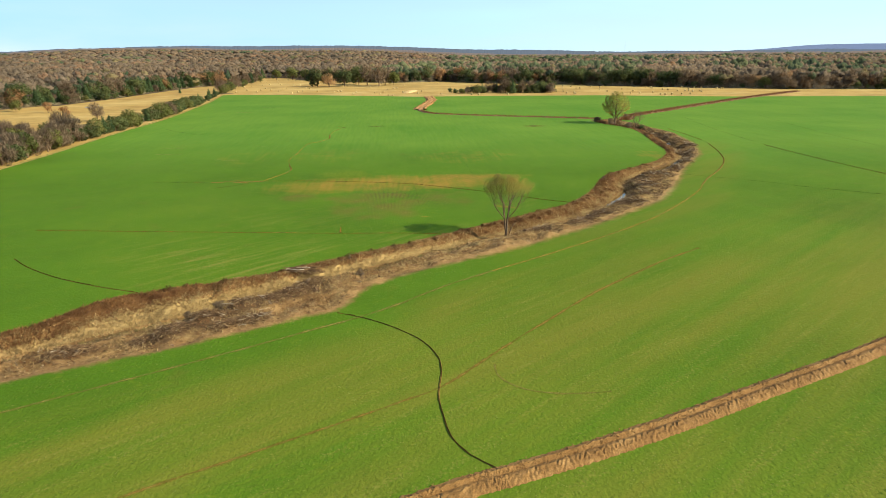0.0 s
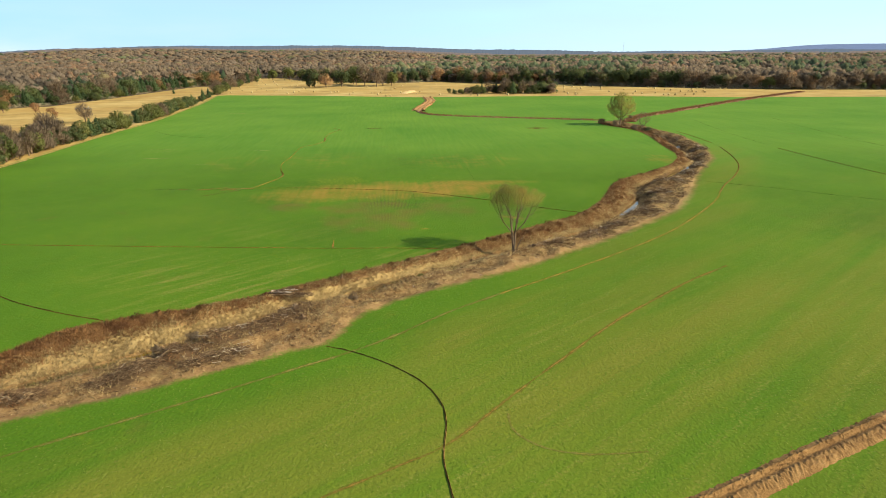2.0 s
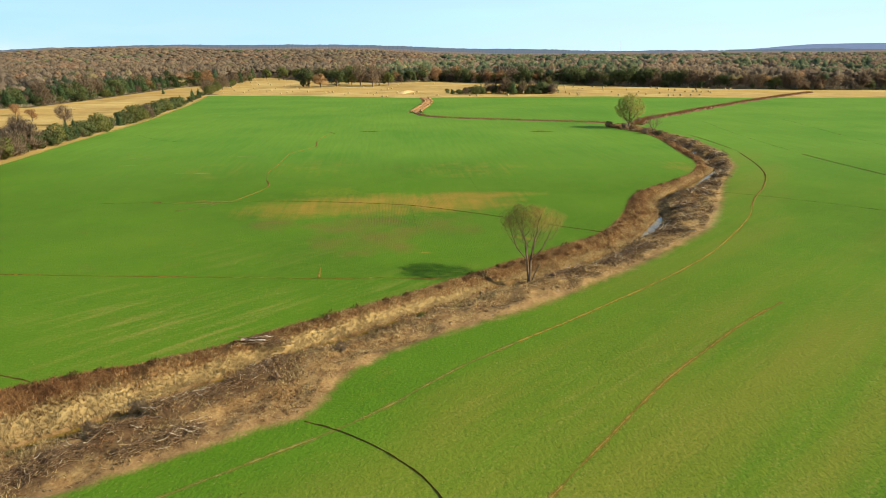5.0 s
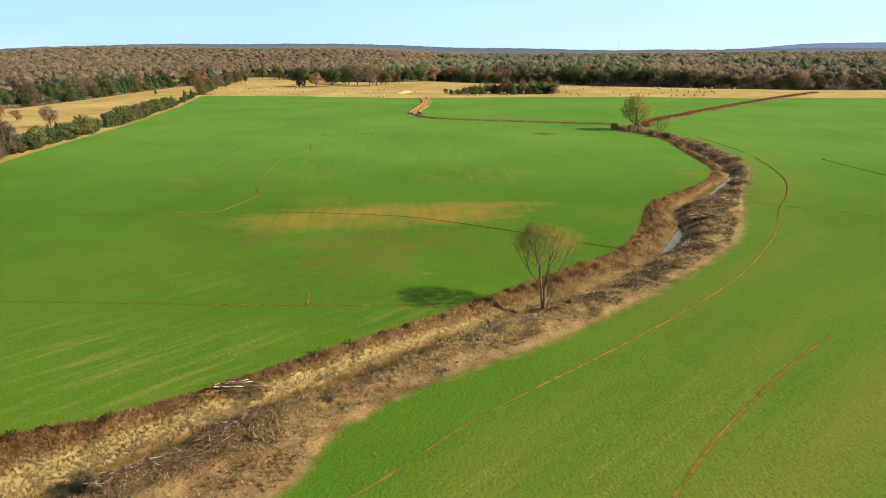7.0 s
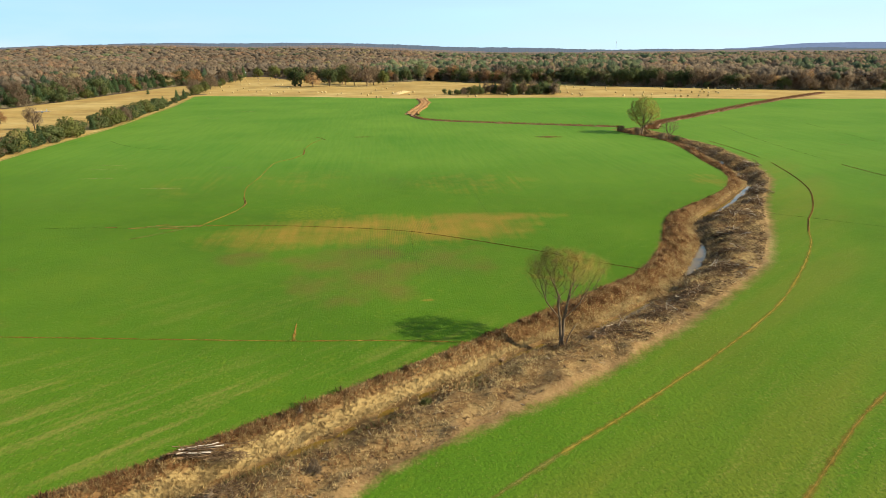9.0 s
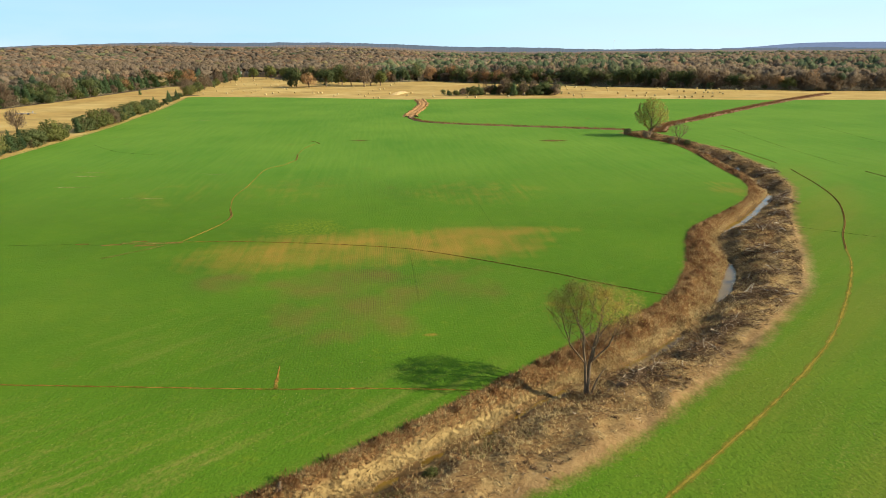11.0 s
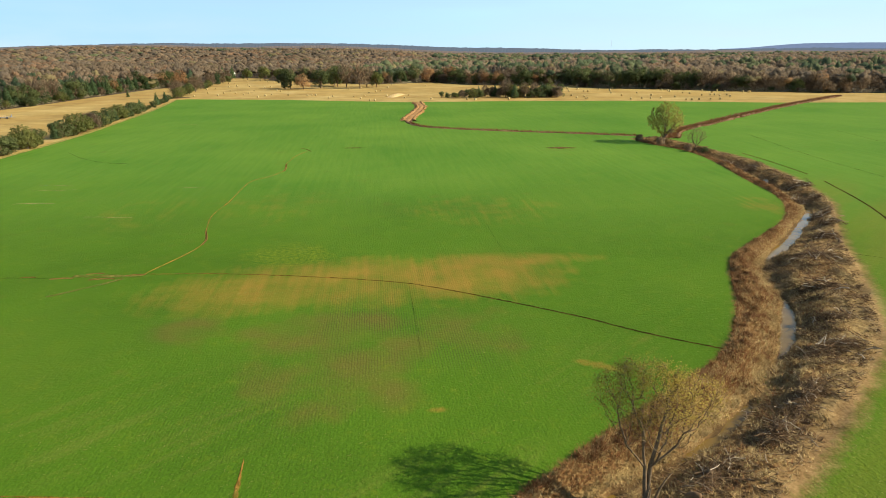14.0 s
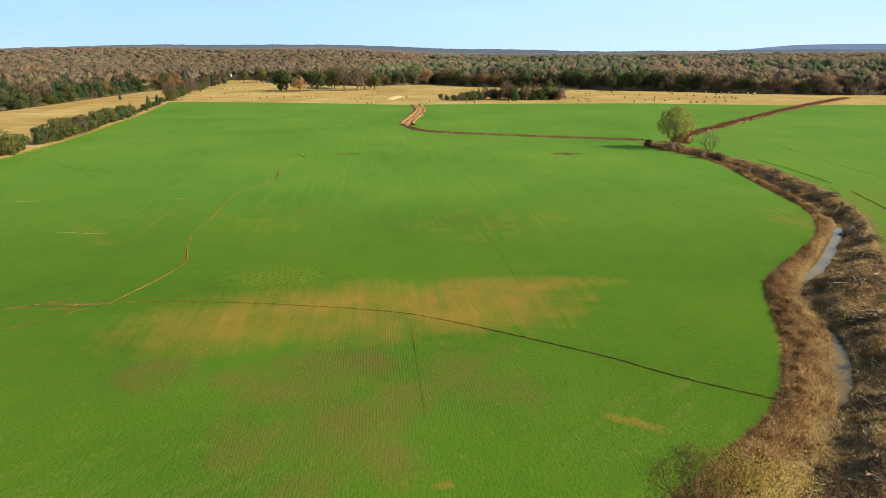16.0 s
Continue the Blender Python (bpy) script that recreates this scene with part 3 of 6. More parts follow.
def build_ground():
    xs, ys = steps(-62, 92, 0.6, 0.05, 5200), steps(28, 292, 0.6, 0.03, 5200)
    gx, gy = np.meshgrid(xs, ys)
    x, y = gx.ravel(), gy.ravel()
    z, a = terrain(x, y)
    hay = np.maximum(poly_distance(x, y, HAY), poly_distance(x, y, PASTURE))
    field = [*HEDGE, *FIELD_EDGE, (1500, -400), (-118, -400)]
    wood = -np.maximum(np.maximum(poly_distance(x, y, field), hay), 0) + np.where(np.maximum(poly_distance(x, y, field), hay) < 0, 20, 0)
    wood = np.where(wood < 20, wood, 20)
    wood = np.where((y < 500) & (x > -215), -20, wood)
    wood = np.where(y < 100, -20, np.clip(wood, -20, 20))
    bare = 0.72 * blob(x, y, -14, 146, 25, 8.5, 5, 0.6) + 0.2 * blob(x, y, -10, 150, 18, 5, 0, 0.7) + 0.35 * blob(x, y, -33, 140, 9, 6, 8) + 0.6 * blob(x, y, 9, 154.5, 11, 2.6, 0, 0.5) + 0.3 * blob(x, y, 2, 146, 10, 8)
    bare += 0.8 * blob(x, y, 37, 263.6, 4.2, 1.6) + 0.9 * blob(x, y, 11.8, 121.2, 2.6, 0.55, -28) + 0.9 * blob(x, y, -4.7, 113.8, 0.9, 0.4, 0, 0.3) + 0.4 * blob(x, y, 62, 186, 5, 7)
    bare += 0.24 * blob(x, y, 5, 185, 16, 12) + 0.18 * blob(x, y, -38, 190, 14, 16) + 0.18 * blob(x, y, -62, 185, 9, 16)
    bare *= 1 - 0.9 * blob(x, y, -27, 158, 8, 4.5, 0, 0.4)
    grey = 0.9 * blob(x, y, -33, 131, 4.5, 3.6) + 0.7 * blob(x, y, -21.5, 130, 4.5, 4.5) + 0.75 * blob(x, y, -14.5, 131.5, 6, 4) + 0.8 * blob(x, y, -12, 124, 6, 4.5) + 1.0 * blob(x, y, -14.5, 117, 8, 5.0) + 0.45 * blob(x, y, 0, 128, 7, 8) + 0.4 * blob(x, y, -16, 128, 17, 9)
    lush = 1.3 * blob(x, y, -27, 157.6, 6.0, 4.6, 0, 0.6)
    swathes = 0.95 * blob(x, y, -33, 88, 13, 9, 40, 0.6) + 0.6 * blob(x, y, -46, 95, 9, 6, 30) + 0.5 * blob(x, y, -12, 98, 16, 5, 35) + 0.35 * blob(x, y, -30, 113, 12, 8) + 0.4 * blob(x, y, 14, 122, 10, 5, 40)
    sown = np.where((y > 95) & (y < 260), 0.75 * smooth(y, 95, 112) * (1 - smooth(y, 180, 260)), 0) + 0.15
    east = poly_distance(x, y, [*BANK_EAST, (120, 300), (400, 300), (400, -100), (-150, -100)])
    # where the painted haze sets in, further up the field
    far_haze = smooth(y + 25 * (vn(x, y, 30, 2) - 0.5), 145, 235)
    nearby = np.maximum(smooth(east, 4, 14) * (1 - smooth(y, 70, 150)), 0.6 * smooth(east, -1, 2) * (1 - smooth(east, 7, 17)) * smooth(y, 80, 105) * (1 - smooth(y, 190, 230)))
    r = a["creek"]
    west = a["west"]
    straw = np.where(west, smooth(r, 0.3, 0.9) * (1 - smooth(r, 3.4, 5.0)) * (1 - 0.55 * smooth(y, 90, 112) - 0.45 * (1 - smooth(y, 64, 80))), 0.35 * (1 - smooth(r, 1.0, 4.0))) * 1.1
    share = across_bank(a, y)
    fringe = np.where(west, smooth(a["corridor"], -2.2, -1.2) * (1 - smooth(share, 0.75, 1.25)), 0)
    wet = 1 - smooth(r, 0.1, 0.6)
    clay = np.where(west, 0, smooth(a["corridor"], -0.4, 0.4) * (1 - smooth(a["corridor"], 0.8, 3.2)))
    brush_dark = sum(blob(x, y, wx, wy, wl * 0.68, ww * 1.0, wt, 0.5) for wx, wy, wl, ww, wt in WINDROWS)
    tan = np.where(west, 0, smooth(a["corridor"], -0.3, 0.5) * (1 - smooth(a["corridor"], 2.0, 5.0))) * (0.45 + 0.1 * smooth(y, 78, 95) + 0.3 * smooth(y, 104, 125)) * (1 - smooth(y, 190, 215)) + 0.8 * blob(x, y, 48, 133, 5, 9, -25) + 0.9 * blob(x, y, 73, 214, 5, 2.5, 20)
    fade = np.where(west, 0.2, 0.2 + 0.3 * smooth(y, 70, 110))
    z = z + rise(x, y)
    nx, ny = len(xs), len(ys)
    i = (np.arange(ny - 1)[:, None] * nx + np.arange(nx - 1)).ravel()
    m = raw_mesh("ground", np.c_[x, y, z], np.c_[i, i + 1, i + nx + 1, i + nx], MAT_GROUND, True, corridor=a["corridor"], hay=np.clip(hay, -20, 20), wood=wood, bare=np.clip(bare, 0, 1), grey=np.clip(grey, 0, 1), lush=lush, sown=sown, near=nearby, straw=straw, wet=wet, clay=clay, far_haze=far_haze, fringe=fringe, swathes=np.clip(swathes, 0, 1), brush_dark=np.clip(brush_dark, 0, 1), tan=np.clip(tan, 0, 1), fade=fade)
    tagged(new("ground", m), "flat farmland of bright green crop, tan hay meadow and torn creek banks", "ground", kind="structure")


build_ground()


# ---- water ----
def build_water():
    line = spline(CREEK, 1.0)
    t = unit(np.gradient(line[:, :2], axis=0))
    nrm = np.c_[-t[:, 1], t[:, 0]]
    cols = [-1, -0.5, 0, 0.5, 1]
    half = 1.3 + line[:, 2:] / 2
    v = np.stack([np.c_[line[:, :2] + nrm * half * c, np.full(len(line), WATER_Z)] for c in cols], 1).reshape(-1, 3)
    k = len(cols)
    i = (np.arange(len(line) - 1)[:, None] * k + np.arange(k - 1)).ravel()
    tagged(new("water", raw_mesh("water", v, np.c_[i, i + 1, i + k + 1, i + k], MAT_WATER, True)), "shallow muddy creek water reflecting the sky between the banks", "water", kind="structure")


build_water()


# ---- furrows, wheel tracks, gullies ----
def ribbon(name, points, profile, material, label, category, step=0.5, rough=0.0, wander=0.0, seed=0, lift=0.02, taper=0.0):
    """A strip along a line. profile: offsets across it and heights; rough: how uneven the heights, wander: the edges."""
    rng = np.random.RandomState(seed)
    line = spline(points, step)
    t = unit(np.gradient(line[:, :2], axis=0))
    nrm = np.c_[-t[:, 1], t[:, 0]]
    k, rows = len(profile), []
    for c, (off, h) in enumerate(profile):
        edge = c in (0, k - 1)
        o = off * (1 + wander * rng.normal(size=len(line)).clip(-1.5, 1.5)) if wander else np.full(len(line), off)
        o = o * (1 - taper * np.linspace(0, 1, len(line)))
        p = line[:, :2] + nrm * o[:, None]
        z = np.full(len(line), lift) + h * (1 if edge else 1 + rough * rng.normal(size=len(line)).clip(-1.6, 1.6))
        rows.append(np.c_[p, np.maximum(z, 0.006)])
    v = np.stack(rows, 1).reshape(-1, 3)
    i = (np.arange(len(line) - 1)[:, None] * k + np.arange(k - 1)).ravel()
    return tagged(new(name, raw_mesh(name, v, np.c_[i, i + 1, i + k + 1, i + k], material, False, core=np.tile(1 - np.abs(np.linspace(-1, 1, k)), len(line)))), label, category, kind="structure")


def furrow(points, width, material, label, seed=0, step=0.5):
    w = width / 8.0
    prof = [(-w * 2.0, -0.012), (-w * 1.15, 0.05), (-w * 0.7, 0.0), (0, -0.01), (w * 0.7, 0.0), (w * 1.15, 0.05), (w * 2.0, -0.012)]
    return ribbon("drainage_furrow", points, prof, material, label, "furrow", step, 0.5, 0.12, seed)


DARK = "narrow dark drainage furrow cut through the green crop"
RUST = "shallow orange clay furrow across the green crop"
furrow([(-13.6, 68.2), (-10.5, 66.8), (-6.9, 64.4), (-3.4, 61), (-1.4, 57.4), (-0.8, 54), (-1, 49.3), (-0.5, 45.7), (0.2, 42.8), (1.5, 40.7), (3.4, 39)], 0.27, MAT_SHADED_EARTH, DARK, 1)
furrow([(-67.8, 89.7), (-62.9, 85.6), (-56, 81.2), (-48.4, 77.7), (-41.4, 75.2)], 0.34, MAT_SHADED_EARTH, DARK, 2)
furrow([(25.8, 124.2), (18.7, 128.4), (12.9, 132.7), (5.8, 137.1), (1.0, 139.9)], 0.42, MAT_SHADED_EARTH, DARK, 3)
furrow([(1.0, 139.9), (-4, 142.6), (-10.2, 145.2), (-22.3, 147.7), (-34.8, 149.3), (-45.4, 149.6)], 0.34, MAT_ORANGE_EARTH, RUST, 4)
BROKEN = "short broken piece of a dark furrow in the green crop"
for k, ((xa, ya), (xb, yb), wd) in enumerate((((-45.8, 149.6), (-48.5, 149.0), 0.9), ((-49.5, 148.0), (-53, 147.7), 1.0), ((-52, 150.2), (-54.5, 149.9), 0.7), ((-55.5, 148.4), (-58.6, 148.1), 0.9), ((-61, 148.9), (-63.2, 148.8), 0.6))):
    furrow([(xa, ya), ((xa + xb) / 2, (ya + yb) / 2 + 0.15), (xb, yb)], wd, MAT_SHADED_EARTH, BROKEN, 40 + k, 0.3)
furrow([(-58, 148.2), (-64, 148.7), (-74, 148.6)], 0.4, MAT_THIN, "thin dark line in the green crop", 5)
furrow([(-75, 106), (-51.9, 104.5), (-36, 103.6), (-19.3, 102.7), (-10, 102.6), (-3.1, 102.2), (0.2, 101.9)], 0.34, MAT_ORANGE_EARTH, RUST, 6)
furrow([(-46.3, 149.3), (-45.3, 152.5), (-43.4, 158.9), (-42.8, 163.2)], 0.42, MAT_ORANGE_EARTH, RUST, 7)
furrow([(-42.8, 163.2), (-43.2, 166.5), (-45, 171.5)], 0.8, MAT_SHADED_EARTH, "deep dark wash-out in the green crop", 8)
furrow([(-45, 171.5), (-47.5, 182), (-47.9, 194), (-49.2, 210), (-48.7, 216.5), (-46, 221), (-44.2, 228.6)], 0.40, MAT_ORANGE_EARTH, RUST, 9)
furrow([(-44.2, 228.6), (-44.8, 233), (-46, 239)], 1.0, MAT_SHADED_EARTH, "deep dark wash-out in the green crop", 10)
furrow([(-46, 239), (-46.2, 252), (-44.5, 262)], 0.33, MAT_ORANGE_EARTH, RUST, 11)
furrow([(-47.5, 268), (-45.5, 266), (-43.2, 261.5)], 0.8, MAT_SHADED_EARTH, DARK, 12)
furrow([(-121, 264), (-111, 253), (-100, 244.5), (-90, 241.5)], 0.7, MAT_THIN, "thin dark line in the green crop", 13)
furrow([(88.9, 250), (89.6, 233), (89.3, 216.5)], 0.7, MAT_SHADED_EARTH, DARK, 14)
furrow([(88.2, 208), (84.4, 191.5), (80.7, 179), (76.6, 169.4), (70, 157.8), (64.4, 149.6), (60, 142)], 0.65, MAT_SHADED_EARTH, DARK, 15)
furrow([(112, 294), (107.7, 258.7), (105.9, 232), (105.5, 212)], 0.5, MAT_THIN, "thin dark line in the green crop", 16, 1)
furrow([(105, 204), (106, 188), (109, 160), (116, 120)], 0.6, MAT_SHADED_EARTH, DARK, 17, 1)
furrow([(59, 155), (65, 151), (75.5, 144), (83, 137.5), (97, 128)], 0.32, MAT_THIN, "thin dark line in the green crop", 18)
for k, line in enumerate(([(5.0, 173.5), (5.6, 165), (6.5, 154.9)], [(-8.2, 145), (-7.1, 134), (-6.0, 122.5)])):
    furrow(line, 0.17, MAT_THIN, "thin dark wheel line along the drilled rows", 50 + k)
furrow([(150, 300), (142, 240), (140, 200)], 0.5, MAT_THIN, "thin dark line in the green crop", 19, 1)
ribbon("soil_scar", [(-19, 102.8), (-19.3, 104.6), (-19.7, 107.4)], [(-0.36, -0.01), (-0.12, 0.03), (0.12, 0.02), (0.32, -0.01)], MAT_ORANGE_EARTH, "tapering patch of bare orange clay beside a furrow", "bare soil", 0.3, 0.4, 0.2, 3, 0.02, 0.95)


def rut(points, width, material, label, seed):
    w = width / 1.5
    return ribbon("wheel_track", points, [(-w * 1.5, -0.008), (-w * 0.6, 0.0), (0, 0.0), (w * 0.6, 0.0), (w * 1.5, -0.008)], material, label, "wheel track", 0.6, 0, 0.22, seed)


RUT = "worn brown wheel track pressed into the green crop"
rut([(60, 142), (56.5, 135.3), (49, 124.5), (39.8, 112.8), (32.5, 105.3), (25.7, 99.0), (19.5, 93.7), (12.5, 87.8), (6.2, 82.8)], 0.44, MAT_RUT, RUT, 1)
rut([(6.2, 82.8), (-0.3, 77.2), (-6.2, 71), (-10.9, 66.8), (-15.3, 63.7), (-22.7, 58.4), (-35, 50), (-50, 40)], 0.5, MAT_FAINT, "faint brown wheel track in the green crop", 7)
rut([(-40, 25), (-23.7, 35.8), (-17.4, 39.8), (-11.2, 43.8), (-4.9, 47.9), (-0.4, 51.2), (4.8, 57.6), (11, 65), (19.2, 74.4), (26, 81), (33, 87.5), (40, 93)], 0.44, MAT_DARK_RUT, RUT, 2)
rut([(4.6, 55.2), (4.6, 53.8), (5, 52.3), (7.1, 50.3), (10.6, 49.5), (15, 49.8)], 0.3, MAT_FAINT, "faint curved wheel mark in the green crop", 3)
rut([(-55.2, 141.5), (-50.8, 145.3), (-48.3, 148)], 0.7, MAT_FAINT, "faint brown wheel mark in the green crop", 6)

ribbon("field_margin", [(x - 0.3, y) for x, y in HEDGE], [(-0.9, -0.01), (-0.5, 0.03), (-0.2, 0.05), (0.1, 0.03), (0.4, -0.01)], MAT_MARGIN, "strip of tan dead grass along the hedgerow", "field margin", 1.0, 0.3, 0.1, 9)

SOIL = "bare dark soil patch in the green crop"


def soil_patch(x, y, rx, ry, seed):
    """A low uneven mound of bare soil with a ragged edge."""
    rng = np.random.RandomState(seed)
    seg, rings = 28, 6
    a = np.linspace(0, 2 * np.pi, seg, endpoint=False)
    edge = 1 + 0.18 * rng.normal(size=seg).clip(-1.5, 1.5)
    v, core = [(x, y, 0.09)], [1.0]
    for k in range(1, rings + 1):
        q = k / rings
        v += [(x + rx * q * e * math.cos(b), y + ry * q * e * math.sin(b), 0.012 + 0.075 * (1 - q) * rng.uniform(0.6, 1.3)) for b, e in zip(a, edge)]
        core += [1 - q] * seg
    f = [(0, 1 + j, 1 + (j + 1) % seg) for j in range(seg)]
    for k in range(rings - 1):
        for j in range(seg):
            p, q = 1 + k * seg, 1 + (k + 1) * seg
            f += [(p + j, q + j, q + (j + 1) % seg), (p + j, q + (j + 1) % seg, p + (j + 1) % seg)]
    tagged(new("soil_patch", raw_mesh("soil_patch", v, f, MAT_SOILPATCH, False, core=core)), SOIL, "bare soil", kind="structure")


soil_patch(37, 263.6, 4.8, 2.6, 21)
soil_patch(-30, 268, 4.2, 1.1, 22)
ribbon("soil_patch", [(-56, 149.2), (-51, 149.0), (-46, 149.0)], [(-1.1, -0.01), (-0.5, 0.02), (0, 0.02), (0.5, 0.02), (1.1, -0.01)], MAT_FAINT, "thin brown soil showing through the green crop", "bare soil", 0.4, 0.4, 0.2, 23)

# thin pale wisps of straw left on the far crop
for k, (xa, ya, xb, yb, wd) in enumerate(((-93.3, 193.8, -84.7, 194.3, 0.45), (-97, 206.9, -87.6, 207.6, 0.4), (-99.3, 212.7, -91.1, 212.9, 0.35), (-67.1, 209.3, -58, 208.3, 0.3), (-72.2, 182.3, -62.7, 181.5, 0.3), (-116, 340.7, -107.2, 340, 0.9), (-110.2, 371.9, -99.9, 373.3, 0.9))):
    ribbon("straw_wisp", [(xa, ya), ((xa * 2 + xb) / 3, (ya * 2 + yb) / 3 + 0.2), ((xa + 2 * xb) / 3, (ya + 2 * yb) / 3 - 0.2), (xb, yb)], [(-wd, -0.01), (-wd * 0.4, 0.01), (0, 0.012), (wd * 0.4, 0.01), (wd, -0.01)], MAT_FAINT_STRAW, "thin pale wisp of straw lying on the green crop", "straw", 0.4, 0.3, 0.25, 60 + k)

# the dirt lane that runs past below
lane_profile = [(-1.75, -0.015), (-1.35, 0.12), (-1.0, 0.26), (-0.75, 0.10), (-0.5, 0.02), (-0.25, 0.08), (0.0, 0.24), (0.3, 0.30), (0.6, 0.26), (0.9, 0.22), (1.2, 0.14), (1.55, -0.015)]
LANE = [(-40, 13), (-20, 26), (-0.5, 35.9), (4.9, 38.2), (11.2, 40.9), (19.8, 45.0), (29, 49.8), (46, 58.6), (80, 78), (150, 118)]
ribbon("dirt_bank", LANE, [(-o * 0.74, h * 0.85) for o, h in lane_profile[::-1]], MAT_EARTH, "freshly turned bank of tan clay with ragged clods", "dirt bank", 0.2, 0.17, 0.05, 4)

GULLY = "eroded red clay gully with dead weeds between the crop"
ribbon("gully", [(80, 284), (90, 304), (110.7, 326), (146.6, 364), (187, 405), (228, 444), (262, 474)], [(-3.0, -0.02), (-2.1, 0.4), (-1.3, 0.05), (-0.4, 0.0), (0.6, 0.1), (1.6, 0.5), (2.8, -0.02)], MAT_GULLY, GULLY, "gully", 2, 0.5, 0.15, 5)
ribbon("gully", [(70, 291), (44.3, 301), (13.9, 312.5), (-6.8, 324), (-14, 338), (-15.5, 350)], [(-1.5, -0.02), (-0.9, 0.3), (0, 0.02), (0.9, 0.28), (1.5, -0.02)], MAT_GULLY, GULLY, "gully", 2, 0.5, 0.15, 6)
ribbon("gully", [(-15.5, 346), (-15.5, 362), (-13, 385), (-11, 420), (-14, 452)], [(-3.4, -0.02), (-2.6, 0.5), (-1.5, 0.1), (0, 0.3), (1.2, 0.05), (2.2, 0.5), (3.2, -0.02)], MAT_RED_EARTH, "wide washed-out gully of bare red clay", "gully", 2, 0.6, 0.18, 7)


# ---- growth on the banks and in the crop ----
def scatter(rng, count, box, keep):
    """Places in the box (x0, x1, y0, y1) on the ground; keep(x, y, masks) gives the chance of each."""
    x, y = rng.uniform(box[0], box[1], count), rng.uniform(box[2], box[3], count)
    z, a = terrain(x, y)
    ok = rng.rand(count) < keep(x, y, a)
    return np.c_[x, y, z][ok]


def build_growth():
    rng = np.random.RandomState(11)
    box = (-75, 90, 35, 292)

    def straw(x, y, a):
        r, w = a["creek"], a["west"]
        p = np.where(w, smooth(r, 0.12, 0.4) * (1 - smooth(r, 3.2 + 0.8 * smooth(y, 95, 120), 4.8 + 2.4 * smooth(y, 95, 120))) * (1 - 0.15 * smooth(y, 90, 112) - 0.35 * (1 - smooth(y, 64, 80))), 0.20 * smooth(r, 0.7, 1.4) * (1 - smooth(r, 2.0, 6)) + (0.16 + 0.06 * smooth(y, 100, 118)) * (0.3 + (vn(x, y, 5, 4) > 0.45)) * smooth(a["corridor"], 0.3, 1.2))
        return np.where(a["corridor"] > 0.3, p, 0)

    p = scatter(rng, 1300000, box, straw)
    v, f, t = blades(rng, p[:85000], 7, (0.10, 0.34), 0.022, 1.1, 0.7)
    bank("dead_grass", raw_mesh("dead_grass", v, f, MAT_STRAW, tint=t, custom_normal=upward(rng, len(v), 0.6)), "tall pale dead grass leaning along the creek bank", "dead grass")

    def weed(x, y, a):
        c, w = a["corridor"], a["west"]
        rim = smooth(c, -0.2, 0.4) * (1 - smooth(across_bank(a, y), 0.75, 1.3))
        p = np.where(w, (rim + 0.45 * smooth(y, 95, 130) * smooth(c, 2.0, 4.0) * (vn(x, y, 2.6, 0) > 0.55)) * (0.75 + 0.5 * vn(x, y, 4, 5)), 0.06 * smooth(c, 0.8, 2.4) * (vn(x, y, 3.6, 5) > 0.5) + 0.16 * (1 - smooth(a["creek"], 1.8, 3.6)) * (vn(x, y, 4.5, 1) > 0.5))
        return np.where(a["creek"] > np.where(w, 0.6, 1.0), p, 0)

    p = scatter(rng, 1500000, box, weed)
    v, f, t = blades(rng, p[:100000], 5, (0.10, 0.42), 0.030, 1.1, 0.85)
    bank("dead_weeds", raw_mesh("dead_weeds", v, f, MAT_WEED, tint=t, custom_normal=upward(rng, len(v))), "dense russet-brown dead weeds along the edge of the creek", "weeds")

    def sedge(x, y, a):
        r = a["creek"]
        return np.where((a["corridor"] > 0.5) & (r > 0.5) & (r < np.where(a["west"], 2.0, 2.2 + 2.3 * smooth(y, 84, 100))), np.where(a["west"], 0.0, 0.8 * (1 - smooth(y, 84, 100)) * (0.35 + (vn(x, y, 3.5, 0) > 0.5)) + 0.08 * (vn(x, y, 3.5, 0) > 0.55)), 0)

    p = scatter(rng, 420000, box, sedge)
    v, f, t = blades(rng, p[:9000], 6, (0.2, 0.5), 0.03, 0.7)
    bank("sedge", raw_mesh("sedge", v, f, MAT_SEDGE, tint=t, custom_normal=upward(rng, len(v))), "olive sedge tufts beside the water", "sedge")

    # torn twigs and roots over the cleared side
    def litter(x, y, a):
        return np.where((a["corridor"] > 0.8) & (a["creek"] > 0.4) & ~a["west"], 0.25 + 0.75 * (vn(x, y, 3.5, 2) > 0.5), 0.0)

    p = scatter(rng, 600000, box, litter)[:28000]
    n = len(p)
    a, el = rng.rand(n) * 6.283, np.abs(rng.normal(0, 0.35, n))
    d = np.c_[np.cos(a) * np.cos(el), np.sin(a) * np.cos(el), np.sin(el)] * rng.uniform(0.25, 1.1, (n, 1)) * (0.45 + 0.55 * smooth(p[:, 1:2], 92, 112))
    s = unit(np.cross(d, rng.normal(size=(n, 3)))) * rng.uniform(0.015, 0.05, (n, 1)) * (0.5 + 0.5 * smooth(p[:, 1:2], 92, 112))
    q = p + np.c_[np.zeros((n, 2)), rng.uniform(0.02, 0.25, n)]
    w = np.cross(unit(d), s)
    v = np.stack([q - s, q + s, q + w * 1.5, q + d], 1).reshape(-1, 3)
    i = np.arange(n)[:, None] * 4
    f = np.concatenate([i + [0, 1, 3], i + [1, 2, 3], i + [2, 0, 3]])
